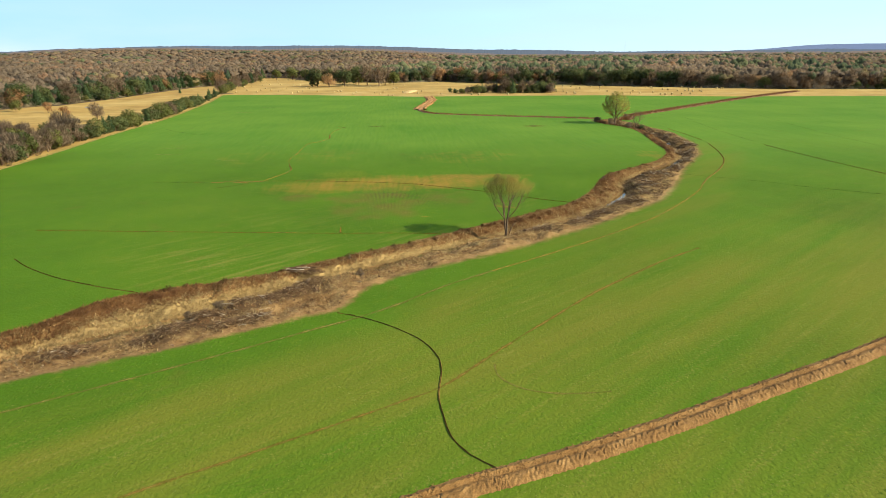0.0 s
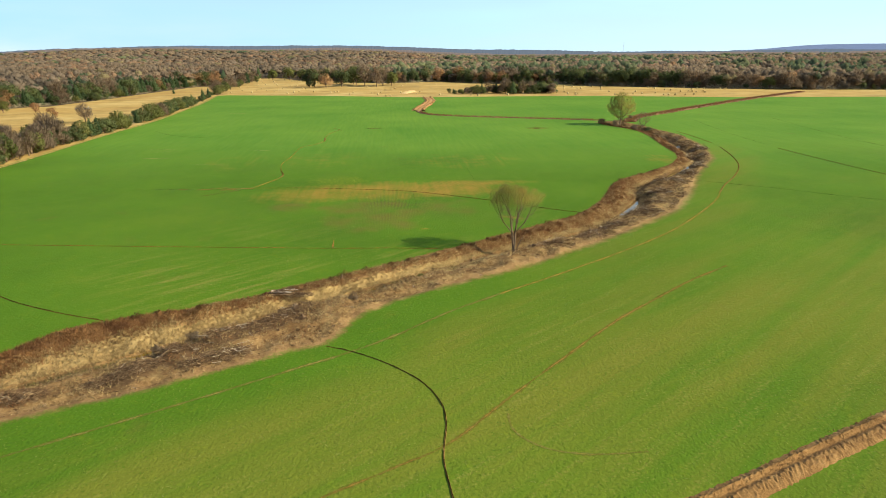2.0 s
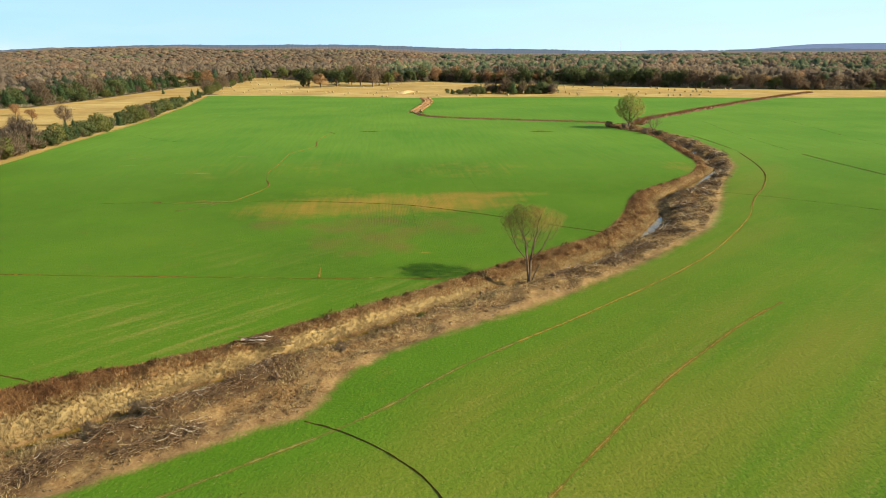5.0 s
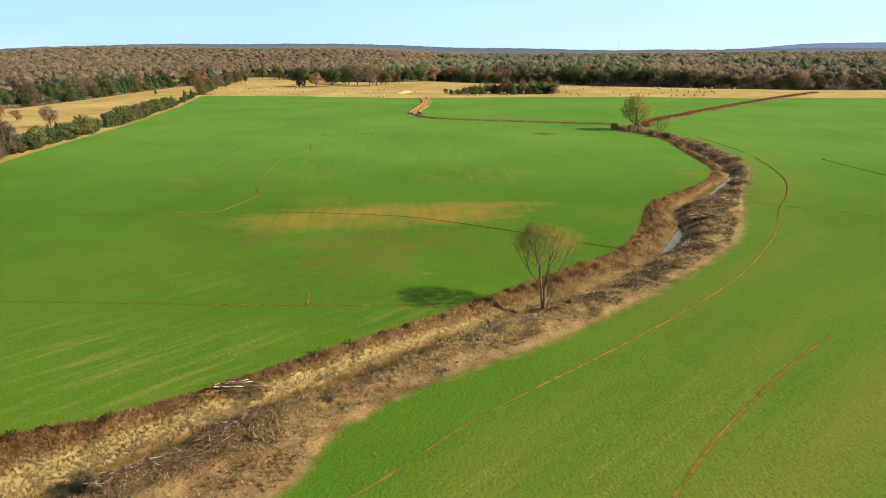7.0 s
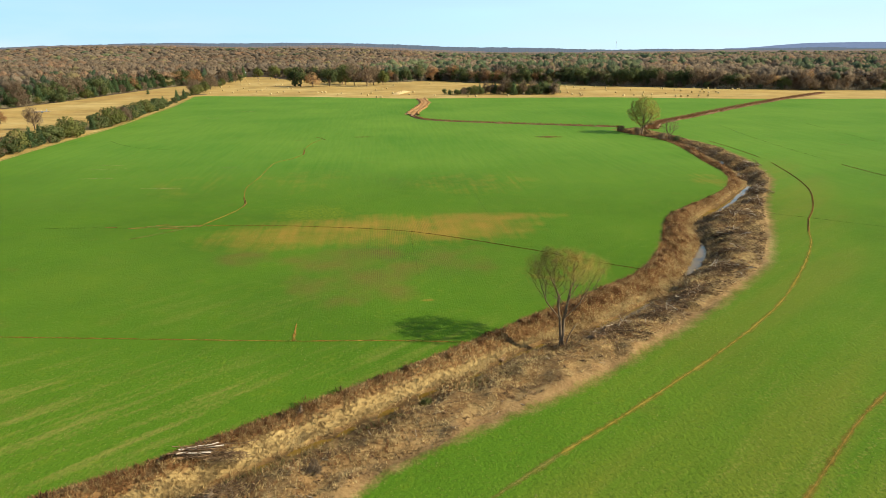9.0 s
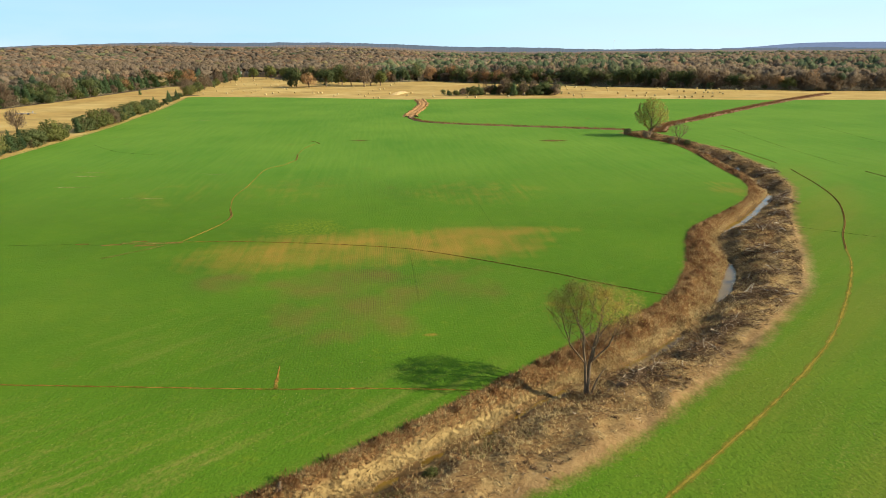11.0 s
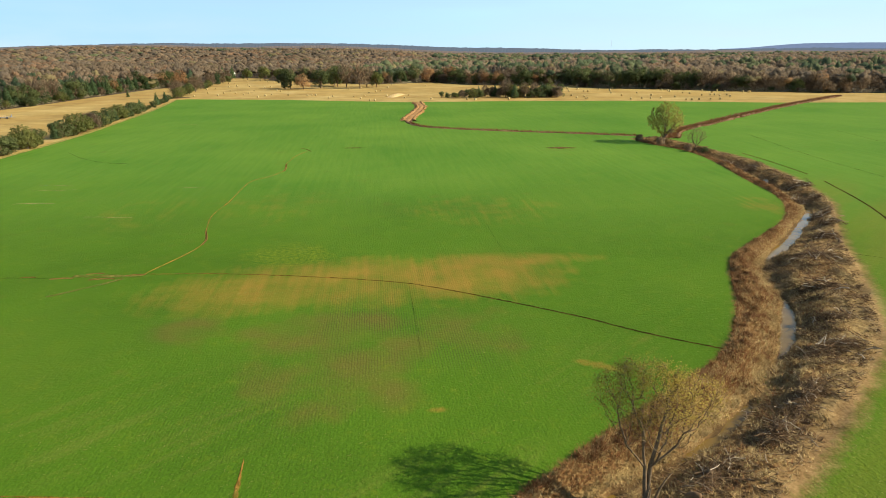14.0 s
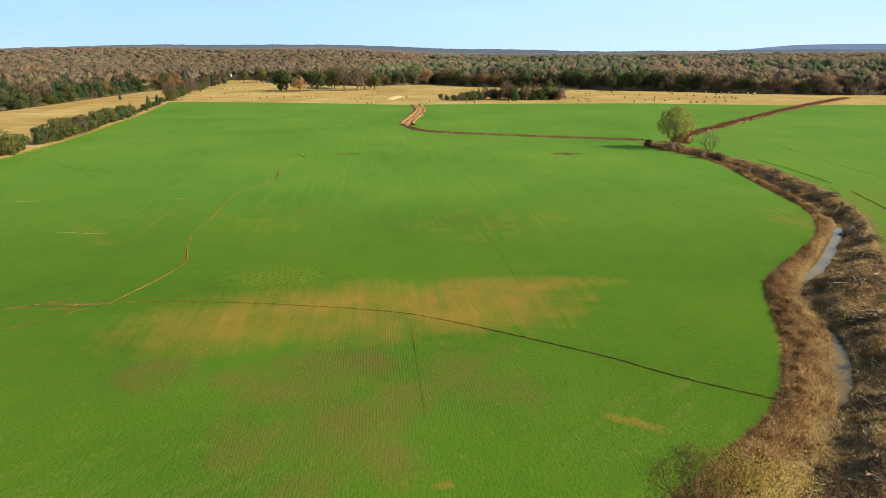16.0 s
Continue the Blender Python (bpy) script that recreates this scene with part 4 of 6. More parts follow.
    bank("twig_litter", raw_mesh("twig_litter", v, f, MAT_TWIG, tint=np.repeat(rng.rand(n), 4)), "broken twigs, roots and bark strewn over cleared soil", "twigs")

    # knots of torn roots and stalks on the cleared side
    def knots(x, y, a):
        return np.where((a["corridor"] > 1.0) & (a["creek"] > 1.2) & ~a["west"], 0.15 + 0.85 * (vn(x, y, 4.5, 3) > 0.52), 0.0)

    p = scatter(rng, 34000, box, knots)[:2600]
    k, n = 26, len(p)
    r = rng.uniform(0.18, 0.55, (n, 1, 1)) * (0.55 + 0.45 * smooth(p[:, 1], 92, 112))[:, None, None]
    q = unit(rng.normal(size=(n, k, 3))) * rng.rand(n, k, 1) ** 0.5
    q[..., 2] = np.abs(q[..., 2]) * 0.7
    d = unit(rng.normal(size=(n, k, 3)) * np.array([1, 1, 0.6])) * r * rng.uniform(0.5, 1.3, (n, k, 1))
    s = unit(np.cross(d, rng.normal(size=(n, k, 3)))) * rng.uniform(0.015, 0.045, (n, k, 1))
    c = p[:, None] + q * r
    v = np.stack([c - d * 0.5 - s, c - d * 0.5 + s, c + d * 0.5], 2).reshape(-1, 3)
    own = np.repeat(np.clip(rng.rand(n, 1) * 0.55 + rng.rand(n, k) ** 3 * 0.6, 0, 1).ravel(), 3)
    bank("root_knots", raw_mesh("root_knots", v, np.arange(len(v)).reshape(-1, 3), MAT_TWIG, tint=own), "dark knots of torn roots and stalks on the cleared bank", "roots")

    # clods on the lane and along the torn rim
    rngc = np.random.RandomState(5)
    lane = spline(LANE, 0.5)
    lane = lane[(lane[:, 0] > -25) & (lane[:, 0] < 75)]
    tt = unit(np.gradient(lane, axis=0))
    nn = np.c_[-tt[:, 1], tt[:, 0]]
    k = rngc.randint(0, len(lane), 2600)
    off = np.where(rngc.rand(2600) < 0.6, rngc.normal(0.72, 0.18, 2600), rngc.normal(0.05, 0.4, 2600))
    c = np.c_[lane[k] + nn[k] * off[:, None] + rngc.normal(0, 0.2, (2600, 2)), rngc.uniform(0.1, 0.3, 2600)]
    octa = np.array([(1, 0, 0), (-1, 0, 0), (0, 1, 0), (0, -1, 0), (0, 0, 1), (0, 0, -1)], float)
    of = np.array([(0, 2, 4), (2, 1, 4), (1, 3, 4), (3, 0, 4), (2, 0, 5), (1, 2, 5), (3, 1, 5), (0, 3, 5)])
    size = rngc.uniform(0.03, 0.08, (2600, 1, 1))
    v = c[:, None] + octa[None] * size * rngc.uniform(0.5, 1.2, (2600, 6, 1))
    f = (np.arange(2600)[:, None, None] * 6 + of[None]).reshape(-1, 3)
    bank("clods", raw_mesh("clods", v.reshape(-1, 3), f, MAT_CLOD), "dry tan clods of clay along the turned bank", "clods")

    # the crop itself, where it is nearest
    def crop(x, y, a):
        thin = blob(x, y, -8, 149, 27, 8.5, -3) + 0.5 * blob(x, y, -13, 128, 17, 9.5) + blob(x, y, -10, 116, 9, 7) * 0.4
        far = 1 - smooth(y, 120, 175)
        side = 1 - smooth(np.abs(x), 36, 62)
        return np.where(a["corridor"] < -0.1, far * side * np.clip(1 - thin, 0.1, 1), 0)

    m = 260000
    x, y = rng.uniform(-62, 62, m), rng.uniform(28, 175, m)
    u = np.round((x + 0.063 * y) / 0.275) * 0.275 + rng.normal(0, 0.04, m)
    x = np.where(y > 100, u - 0.063 * y, x)
    z, am = terrain(x, y)
    ok = rng.rand(m) < crop(x, y, am)
    lane_r, _ = line_distance(x, y, np.array(LANE, float))
    ok &= lane_r > 1.6
    p = np.c_[x, y, z][ok][:60000]
    v, f, t = blades(rng, p, 3, (0.012, 0.04), 0.035, 3.0)
    bank("young_crop", raw_mesh("young_crop", v, f, MAT_CROP, tint=t, custom_normal=upward(rng, len(v), 0.12)), "bright green young grain crop in drilled rows", "crop")


build_growth()


def build_gully_weeds():
    rng = np.random.RandomState(12)
    a = spline([(80, 284), (90, 304), (110.7, 326), (146.6, 364), (187, 405), (228, 444), (262, 474)], 0.5)
    b = spline([(70, 291), (44.3, 301), (13.9, 312.5), (-6.8, 324), (-14, 338)], 0.5)
    q = np.vstack([a[rng.randint(0, len(a), 6500)] + rng.normal(0, 1.3, (6500, 2)), b[rng.randint(0, len(b), 600)] + rng.normal(0, 0.5, (600, 2))])
    v, f, t = blades(rng, np.c_[q, np.zeros(len(q))], 5, (0.3, 1.1), 0.07, 0.4)
    bank("dead_weeds", raw_mesh("gully_weeds", v, f, MAT_WEED, tint=t), "russet dead weeds growing along the gully", "weeds")


build_gully_weeds()


# ---- trees ----
LEAF_OLIVE = leafy("olive_leaves", (0.22, 0.185, 0.036), (0.35, 0.29, 0.06), (0.48, 0.40, 0.10))
LEAF_GOLD = leafy("golden_leaves", (0.27, 0.19, 0.040), (0.42, 0.30, 0.062), (0.55, 0.41, 0.105))
LEAF_GREEN = leafy("green_leaves", (0.052, 0.065, 0.023), (0.096, 0.114, 0.037), (0.172, 0.186, 0.062), each=True)
LEAF_LIME = leafy("yellow_green_leaves", (0.085, 0.096, 0.024), (0.155, 0.160, 0.04), (0.26, 0.245, 0.072), each=True)
LEAF_CEDAR = leafy("cedar_needles", (0.0405, 0.0675, 0.027), (0.081, 0.124, 0.045), (0.169, 0.214, 0.0788), each=True)
LEAF_RUSSET = leafy("russet_leaves", (0.22, 0.11, 0.05), (0.4, 0.21, 0.09), (0.58, 0.36, 0.17), each=True)
LEAF_GREYBROWN = leafy("bare_twig_crown", (0.17, 0.115, 0.07), (0.265, 0.185, 0.115), (0.36, 0.26, 0.165), each=True)


LEAF_CLUMP = leafy("russet_stalks", (0.10, 0.045, 0.020), (0.20, 0.095, 0.040), (0.33, 0.18, 0.08))


def thing(name, label, category, group=""):
    ob = new(name)
    ob.empty_display_size = 0.5
    return tagged(ob, label, category, group)


def rest(ob, x, y, turn=0.0, size=1.0, sink=0.0):
    ob.matrix_basis = pose(x, y, height(x, y) - sink, 0, 0, turn) @ Matrix.Diagonal((size, size, size, 1))
    return ob


def chains(parent, radius):
    """Runs of nodes from the foot outwards: each goes on along its thickest child."""
    kids = [[] for _ in parent]
    for i, p in enumerate(parent):
        if p >= 0:
            kids[p].append(i)
    runs, starts = [], [(0, -1)]
    while starts:
        i, before = starts.pop()
        run = [before, i] if before >= 0 else [i]
        while kids[i]:
            order = sorted(kids[i], key=lambda k: -radius[k])
            starts += [(k, i) for k in order[1:]]
            i = order[0]
            run.append(i)
        if len(run) > 1:
            runs.append(run)
    return runs


def grown_tree(label, seed, stems, targets, trunk_r, tip_r, leaf_mat, leaf_n, leaf_size, leaf_from, bark, step=0.32, kill=0.5):
    """A tree whose limbs fork and reach for places in its crown. stems: lines of points for the trunk and what forks off it;
    targets: places in the crown; leaf_from: the height above which the twigs carry leaves."""
    rng = np.random.RandomState(seed)
    ob = thing("tree", label, "tree")
    pos, parent = [], []
    for line in stems:
        last = -1 if not pos else int(np.argmin(np.linalg.norm(np.array(pos) - np.array(line[0]), axis=1)))
        p = spline(line, step)
        for q in p if last < 0 else p[1:]:
            pos.append(q)
            parent.append(last)
            last = len(pos) - 1
    pos = np.array(pos)
    goal = np.array(targets, float)
    dist = np.linalg.norm(goal[:, None] - pos[None], axis=2)
    near, best = dist.argmin(1), dist.min(1)
    for _ in range(70):
        keep = best > kill
        goal, near, best = goal[keep], near[keep], best[keep]
        if not len(goal):
            break
        made, pulls = [], np.zeros_like(pos)
        np.add.at(pulls, near, unit(goal - pos[near]))
        for i in np.unique(near):
            d = unit(unit(pulls[i]) + rng.normal(0, 0.16, 3) + np.array([0, 0, 0.08]))
            made.append(pos[i] + d * step)
            parent.append(int(i))
        first = len(pos)
        made = np.array(made)
        pos = np.vstack([pos, made])
        d = np.linalg.norm(goal[:, None] - made[None], axis=2)
        j = d.argmin(1)
        closer = d.min(1) < best
        near, best = np.where(closer, first + j, near), np.where(closer, d.min(1), best)
    tips = np.ones(len(pos), int)
    for p in parent:
        if p >= 0:
            tips[p] = 0
    load = tips.copy()
    for i in range(len(pos) - 1, 0, -1):
        if parent[i] >= 0:
            load[parent[i]] += load[i]
    power = math.log(load.max()) / math.log(trunk_r / tip_r)
    radius = tip_r * np.maximum(load, 1) ** (1 / power)
    tubes = Tubes()
    for run in chains(parent, radius):
        r = radius[run].copy()
        if len(run) > 1:
            r[0] = min(r[0], r[1] * 1.2)
        tubes.add(pos[run], r, 8 if r.max() > 0.1 else 5 if r.max() > 0.035 else 3, cap=r.max() > 0.1)
    ends = np.flatnonzero((tips == 1) | (load <= 3))
    # fine twigs past the last forks
    for i in ends[rng.rand(len(ends)) < 0.8]:
        way = unit(pos[i] - pos[parent[i]] + rng.normal(0, 0.12, 3) + np.array([0, 0, 0.12]))
        end = pos[i] + way * rng.uniform(0.25, 0.6)
        tubes.add([pos[i], (pos[i] + end) / 2 + rng.normal(0, 0.03, 3), end], [tip_r, tip_r * 0.8, tip_r * 0.5], 3, cap=False)
    part("trunk", tubes.mesh("trunk", bark), ob)
    if leaf_n:
        e = pos[ends]
        w = smooth(e[:, 2], leaf_from - 1.0, leaf_from + 2.0) + 0.03
        pick = rng.choice(len(e), leaf_n, p=w / w.sum())
        c = e[pick] + rng.normal(0, 0.30, (leaf_n, 3)) * np.array([1, 1, 0.7])
        v, f = leaves(rng, c, leaf_size)
        mid = np.array([0, 0, np.percentile(pos[:, 2], 45)])
        nrm = np.repeat(unit(unit(c - mid) + np.array([0, 0, 0.6])), 4, 0)
        part("crown", raw_mesh("crown", v, f, leaf_mat, tint=np.repeat(rng.rand(leaf_n), 4), custom_normal=nrm), ob)
    return ob


def dome(seed, count, wide_x, wide_y, low, belly, top, stem, shell=0.5, flat=2.0):
    """Places in a crown that opens from the stem's height up to its belly and is domed above it."""
    rng = np.random.RandomState(seed)
    z = rng.uniform(low, top, count * 4)
    s = np.where(z > belly, np.sqrt(np.clip(1 - np.clip((z - belly) / (top - belly), 0, 1) ** flat, 0, 1)), np.clip((z - stem) / (belly - stem), 0, 1) ** 0.75)
    a, r = rng.rand(count * 4) * 6.283, rng.rand(count * 4) ** shell
    lump = 1 + 0.10 * np.sin(3 * a + 1.3) + 0.07 * np.sin(5 * a + 2.0 * z)
    p = np.c_[np.cos(a) * r * s * lump * wide_x / 2, np.sin(a) * r * s * lump * wide_y / 2, z]
    return p[rng.rand(count * 4) < s**2 * 0.9][:count]


tree_a = grown_tree(
    "half-bare tree with thin olive-yellow leaves on the creek bank", 17,
    [[(0, 0, -0.9), (0.03, 0.0, 0.4), (-0.08, 0.05, 1.8), (-0.22, 0.0, 3.2), (-0.45, 0.0, 4.6), (-0.5, 0.1, 5.8)], [(0.03, 0.0, 0.4), (0.20, 0.1, 1.7), (0.22, 0.15, 3.2), (0.5, 0.2, 4.8), (0.7, 0.2, 6.0)], [(-0.22, 0.0, 3.2), (-0.9, -0.25, 4.2), (-1.7, -0.3, 5.2)], [(0.22, 0.15, 3.2), (0.95, -0.1, 4.2), (1.8, -0.2, 5.2)], [(-0.1, 0.05, 2.4), (-0.2, 0.7, 4.2), (-0.1, 1.2, 5.4)], [(0.22, 0.15, 3.0), (0.3, -0.7, 4.4), (0.2, -1.2, 5.4)]],
    dome(3, 1500, 8.9, 7.2, 5.2, 8.6, 11.0, 2.8, 0.42, 2.3), 0.24, 0.013, LEAF_GOLD, 12000, 0.056, 8.0, MAT_BARK)
rest(tree_a, 10.0, 102.5, 0)
snag = Tubes()
snag.add([(0.4, -0.3, -0.6), (0.55, -0.35, 0.7), (0.85, -0.3, 1.6), (1.25, -0.2, 2.3), (1.75, -0.15, 2.9)], [0.12, 0.10, 0.08, 0.06, 0.025], 6)
snag.add([(0.3, -0.75, 0.1), (0.1, -0.5, 0.9), (0.25, -0.35, 1.7)], [0.08, 0.07, 0.05], 5)
part("side_stem", snag.mesh("side_stem", MAT_BARK), tree_a, "leaning dead side stem")
tree_b = grown_tree(
    "rounded tree with sparse yellow-olive leaves beside the gully", 9,
    [[(0, 0, -0.9), (0, 0.05, 1.5), (0.1, 0.0, 3.0), (0.2, 0.05, 5.0), (0.1, 0, 7.5)], [(0.1, 0.0, 3.0), (-0.9, 0.3, 4.4), (-2.0, 0.4, 6.0)], [(0.1, 0.0, 3.0), (1.0, -0.2, 4.6), (2.1, -0.4, 6.2)]],
    dome(5, 1300, 12.4, 11.2, 4.6, 8.0, 15.4, 2.6, 0.45, 1.7), 0.34, 0.02, LEAF_OLIVE, 8000, 0.15, 3.5, MAT_BARK, 0.5, 0.75)
rest(tree_b, 73.4, 273)
tree_c = grown_tree(
    "small leafless tree with a spreading twiggy crown", 14,
    [[(0, 0, -0.9), (0, 0, 0.5), (0.1, 0.0, 1.4), (0.3, 0.05, 2.6)], [(0.1, 0.0, 1.4), (-0.6, 0.2, 2.4), (-1.2, 0.2, 3.4)], [(0.1, 0.0, 0.9), (0.9, -0.2, 2.0), (1.5, -0.2, 3.0)]],
    dome(8, 520, 7.0, 7.0, 1.9, 4.0, 7.4, 0.6, 0.5, 2.0), 0.20, 0.02, LEAF_GREYBROWN, 500, 0.10, 3.5, MAT_BARK, 0.4, 0.6)
rest(tree_c, 78.8, 260)


def crown_cloud(rng, lobes, count, size, twigs=False):
    """Leaf clumps over a set of rounded lobes: rows of centre and three radii."""
    lobes = np.array(lobes, float)
    vol = lobes[:, 3:].prod(1) ** 0.67
    pick = rng.choice(len(lobes), count, p=vol / vol.sum())
    d = unit(rng.normal(size=(count, 3)))
    r = rng.uniform(0.45, 1.05, (count, 1)) ** 0.6
    c = lobes[pick, :3] + d * r * lobes[pick, 3:]
    nn = unit(rng.normal(size=(count, 3)) * 0.55 + unit(d + np.array([0, 0, 0.4])))
    u = unit(np.cross(nn, rng.normal(size=(count, 3)))) * size * rng.uniform(0.6, 1.3, (count, 1))
    w = np.cross(nn, u)
    if twigs:
        way = unit(0.7 * d + rng.normal(0, 0.4, (count, 3)) + np.array([0, 0, 0.8]))
        reach = size * rng.uniform(0.6, 1.4, (count, 1))
        u, w = way * reach * 2.6, unit(np.cross(way, rng.normal(size=(count, 3)))) * reach * 0.26
    v, f = np.stack([c + u, c - 0.5 * u + 0.87 * w, c - 0.5 * u - 0.87 * w], 1).reshape(-1, 3), np.arange(3 * count).reshape(-1, 3)
    mid = np.array([0, 0, lobes[:, 2].mean()])
    soft = unit(0.6 * d + 0.5 * unit(c - mid) + np.array([0, 0, 0.5]) + 0.25 * rng.normal(size=(count, 3)))
    return v, f, np.repeat(np.clip(0.25 + rng.rand(count) * 0.65, 0, 1), 3), np.repeat(soft, 3, 0)


def far_tree(kind, seed, tall, wide, leaf_mat, count, size, stem=0.25):
    """One of the trees of hedge, meadow and wood edge: kind is round, cone, shrub or bare."""
    rng = np.random.RandomState(seed)
    name, label, cat = {
        "round": ("tree", "broad leafy tree with a dense uneven crown", "tree"),
        "cone": ("cedar_tree", "dark green cedar with a pointed crown", "tree"),
        "shrub": ("shrub", "tangled shrub with dull autumn foliage", "shrub"),
        "bare": ("tree", "nearly leafless grey-brown tree with fine twigs", "tree"),
    }[kind]
    ob = thing(name, label, cat)
    tubes, lobes, tips = Tubes(), [], []
    if kind == "cone":
        tubes.add([(0, 0, -0.4), (0, 0, tall * 0.5), (0, 0, tall * 0.9)], [wide * 0.05, wide * 0.035, 0.03], 6)
        for i in range(9):
            s = i / 8
            rad = wide * 0.5 * (1 - s) ** 0.75 + 0.15
            lobes.append((rng.normal(0, 0.12 * rad), rng.normal(0, 0.12 * rad), tall * (0.14 + 0.80 * s), rad, rad, tall * 0.10))
    else:
        h0 = tall * (0.05 if kind == "shrub" else stem * 0.5)
        tubes.add([(0, 0, -0.4), (0.1, 0, h0), (0, 0.1, tall * 0.6)], [wide * 0.035, wide * 0.028, wide * 0.012], 6)
        for i in range(6):
            a = i * 1.05 + rng.rand()
            e = np.array([math.cos(a) * wide * 0.34, math.sin(a) * wide * 0.34, tall * rng.uniform(0.6, 0.9)])
            tubes.add([(0, 0, h0), e * (0.45, 0.45, 0.6), e], [wide * 0.018, wide * 0.013, 0.03], 4)
        lobes.append((0, 0, tall * 0.62, wide * 0.30, wide * 0.30, tall * 0.33))
        for i in range(13):
            a, zz = i * 0.62 + rng.rand() * 0.5, rng.uniform(0.14 if kind == "shrub" else 0.2, 0.80)
            rr = wide * 0.5 * math.sqrt(max(0.1, 1 - ((zz - 0.45) / 0.55) ** 2)) * 0.66
            lobes.append((math.cos(a) * rr, math.sin(a) * rr, tall * zz, wide * rng.uniform(0.15, 0.23), wide * rng.uniform(0.15, 0.23), tall * rng.uniform(0.12, 0.18)))
    if kind == "bare":
        for _ in range(150):
            a, zz = rng.rand() * 6.283, rng.uniform(0.35, 0.98)
            rr = wide * 0.48 * math.sqrt(max(0.05, 1 - ((zz - 0.5) / 0.5) ** 2))
            e = np.array([math.cos(a) * rr, math.sin(a) * rr, tall * zz])
            tubes.add([e * (0.4, 0.4, 0.75), e * (0.75, 0.75, 0.9), e], [0.09, 0.06, 0.02], 3, cap=False)
    part("trunk", tubes.mesh("trunk", MAT_BARK), ob)
    v, f, t, nrm = crown_cloud(rng, lobes, count, size, leaf_mat is LEAF_GREYBROWN)
    part("crown", raw_mesh("crown", v, f, leaf_mat, tint=t, custom_normal=nrm), ob)
    return ob


KINDS = {
    "oak": [far_tree("round", 31 + i, 13, 12, LEAF_GREEN, 2000, 0.36) for i in range(2)],
    "lime": [far_tree("round", 41, 10, 10, LEAF_LIME, 1600, 0.34)],
    "russet": [far_tree("round", 51 + i, 12, 11, LEAF_RUSSET, 1700, 0.31) for i in range(2)],
    "bare": [far_tree("bare", 61 + i, 13, 10, LEAF_GREYBROWN, 1500, 0.26) for i in range(2)],
    "cedar": [far_tree("cone", 71 + i, 10, 5.0, LEAF_CEDAR, 1500, 0.28) for i in range(2)],
    "thicket": [far_tree("shrub", 81 + i, 6, 6.5, LEAF_GREYBROWN, 2000, 0.22) for i in range(2)],
    "bush": [far_tree("shrub", 91 + i, 5, 6, LEAF_GREEN, 1500, 0.23) for i in range(2)],
    "olive": [far_tree("shrub", 95, 6, 6.5, LEAF_LIME, 1500, 0.23)],
}
used = set()


def plant(kind, x, y, size, rng, group=""):
    """Stand a tree of the kind at x, y; the first one of a mesh is the model itself."""
    i = rng.randint(len(KINDS[kind]))
    ob = KINDS[kind][i]
    m = pose(x, y, height(x, y) - 0.1, 0, 0, rng.uniform(0, 360)) @ Matrix.Diagonal((size * rng.uniform(0.88, 1.12), size * rng.uniform(0.88, 1.12), size * rng.uniform(0.92, 1.08), 1))
    if (kind, i) not in used:
        used.add((kind, i))
        ob.matrix_basis = m
    else:
        saved = ob.matrix_basis.copy()
        ob.matrix_basis = Matrix.Identity(4)
        made = copy_thing(ob, m)
        ob.matrix_basis = saved
        ob = made
    return tagged(ob, group=group)


def build_hedge():
    rng = np.random.RandomState(21)
    line = spline(HEDGE, 1.0)
    s = 0
    while s < len(line):
        x, y = line[s]
        near = y < 235
        k = rng.rand()
        if near:
            kind = "thicket" if k < 0.5 else "olive" if k < 0.68 else "bare" if k < 0.82 else "bush"
            size = rng.uniform(1.0, 1.5) if kind != "bare" else rng.uniform(0.6, 0.85)
        elif y < 400:
            kind = "cedar" if k < 0.18 else "bush" if k < 0.60 else "olive" if k < 0.92 else "thicket"
            size = rng.uniform(0.95, 1.4) if kind != "cedar" else rng.uniform(0.55, 0.8)
        else:
            kind, size = ("bush" if k < 0.6 else "cedar"), rng.uniform(0.4, 0.8)
        if not 286 < y < 292:
            plant(kind, x - rng.uniform(3.4, 6.5 if near else 5.2), y, size, rng, "hedgerow")
        if near:
            for _ in range(2):
                kind = ("thicket", "thicket", "bare", "olive", "bush")[rng.randint(5)]
                plant(kind, x - rng.uniform(9, 30), y + rng.uniform(-3, 3), rng.uniform(1.0, 1.6) * (0.6 if kind == "bare" else 1), rng, "hedgerow")
        s += int(rng.uniform(3.2, 5.5) if y < 400 else rng.uniform(5, 9))
    for y in range(505, 850, 9):
        t = (y - 500) / 350
        kind = ("bush", "cedar", "bare", "olive")[rng.randint(4)]
        plant(kind, -182 - 70 * t + rng.normal(0, 4), y, rng.uniform(0.9, 1.6) * (0.7 if kind == "bare" else 1), rng, "hedgerow")


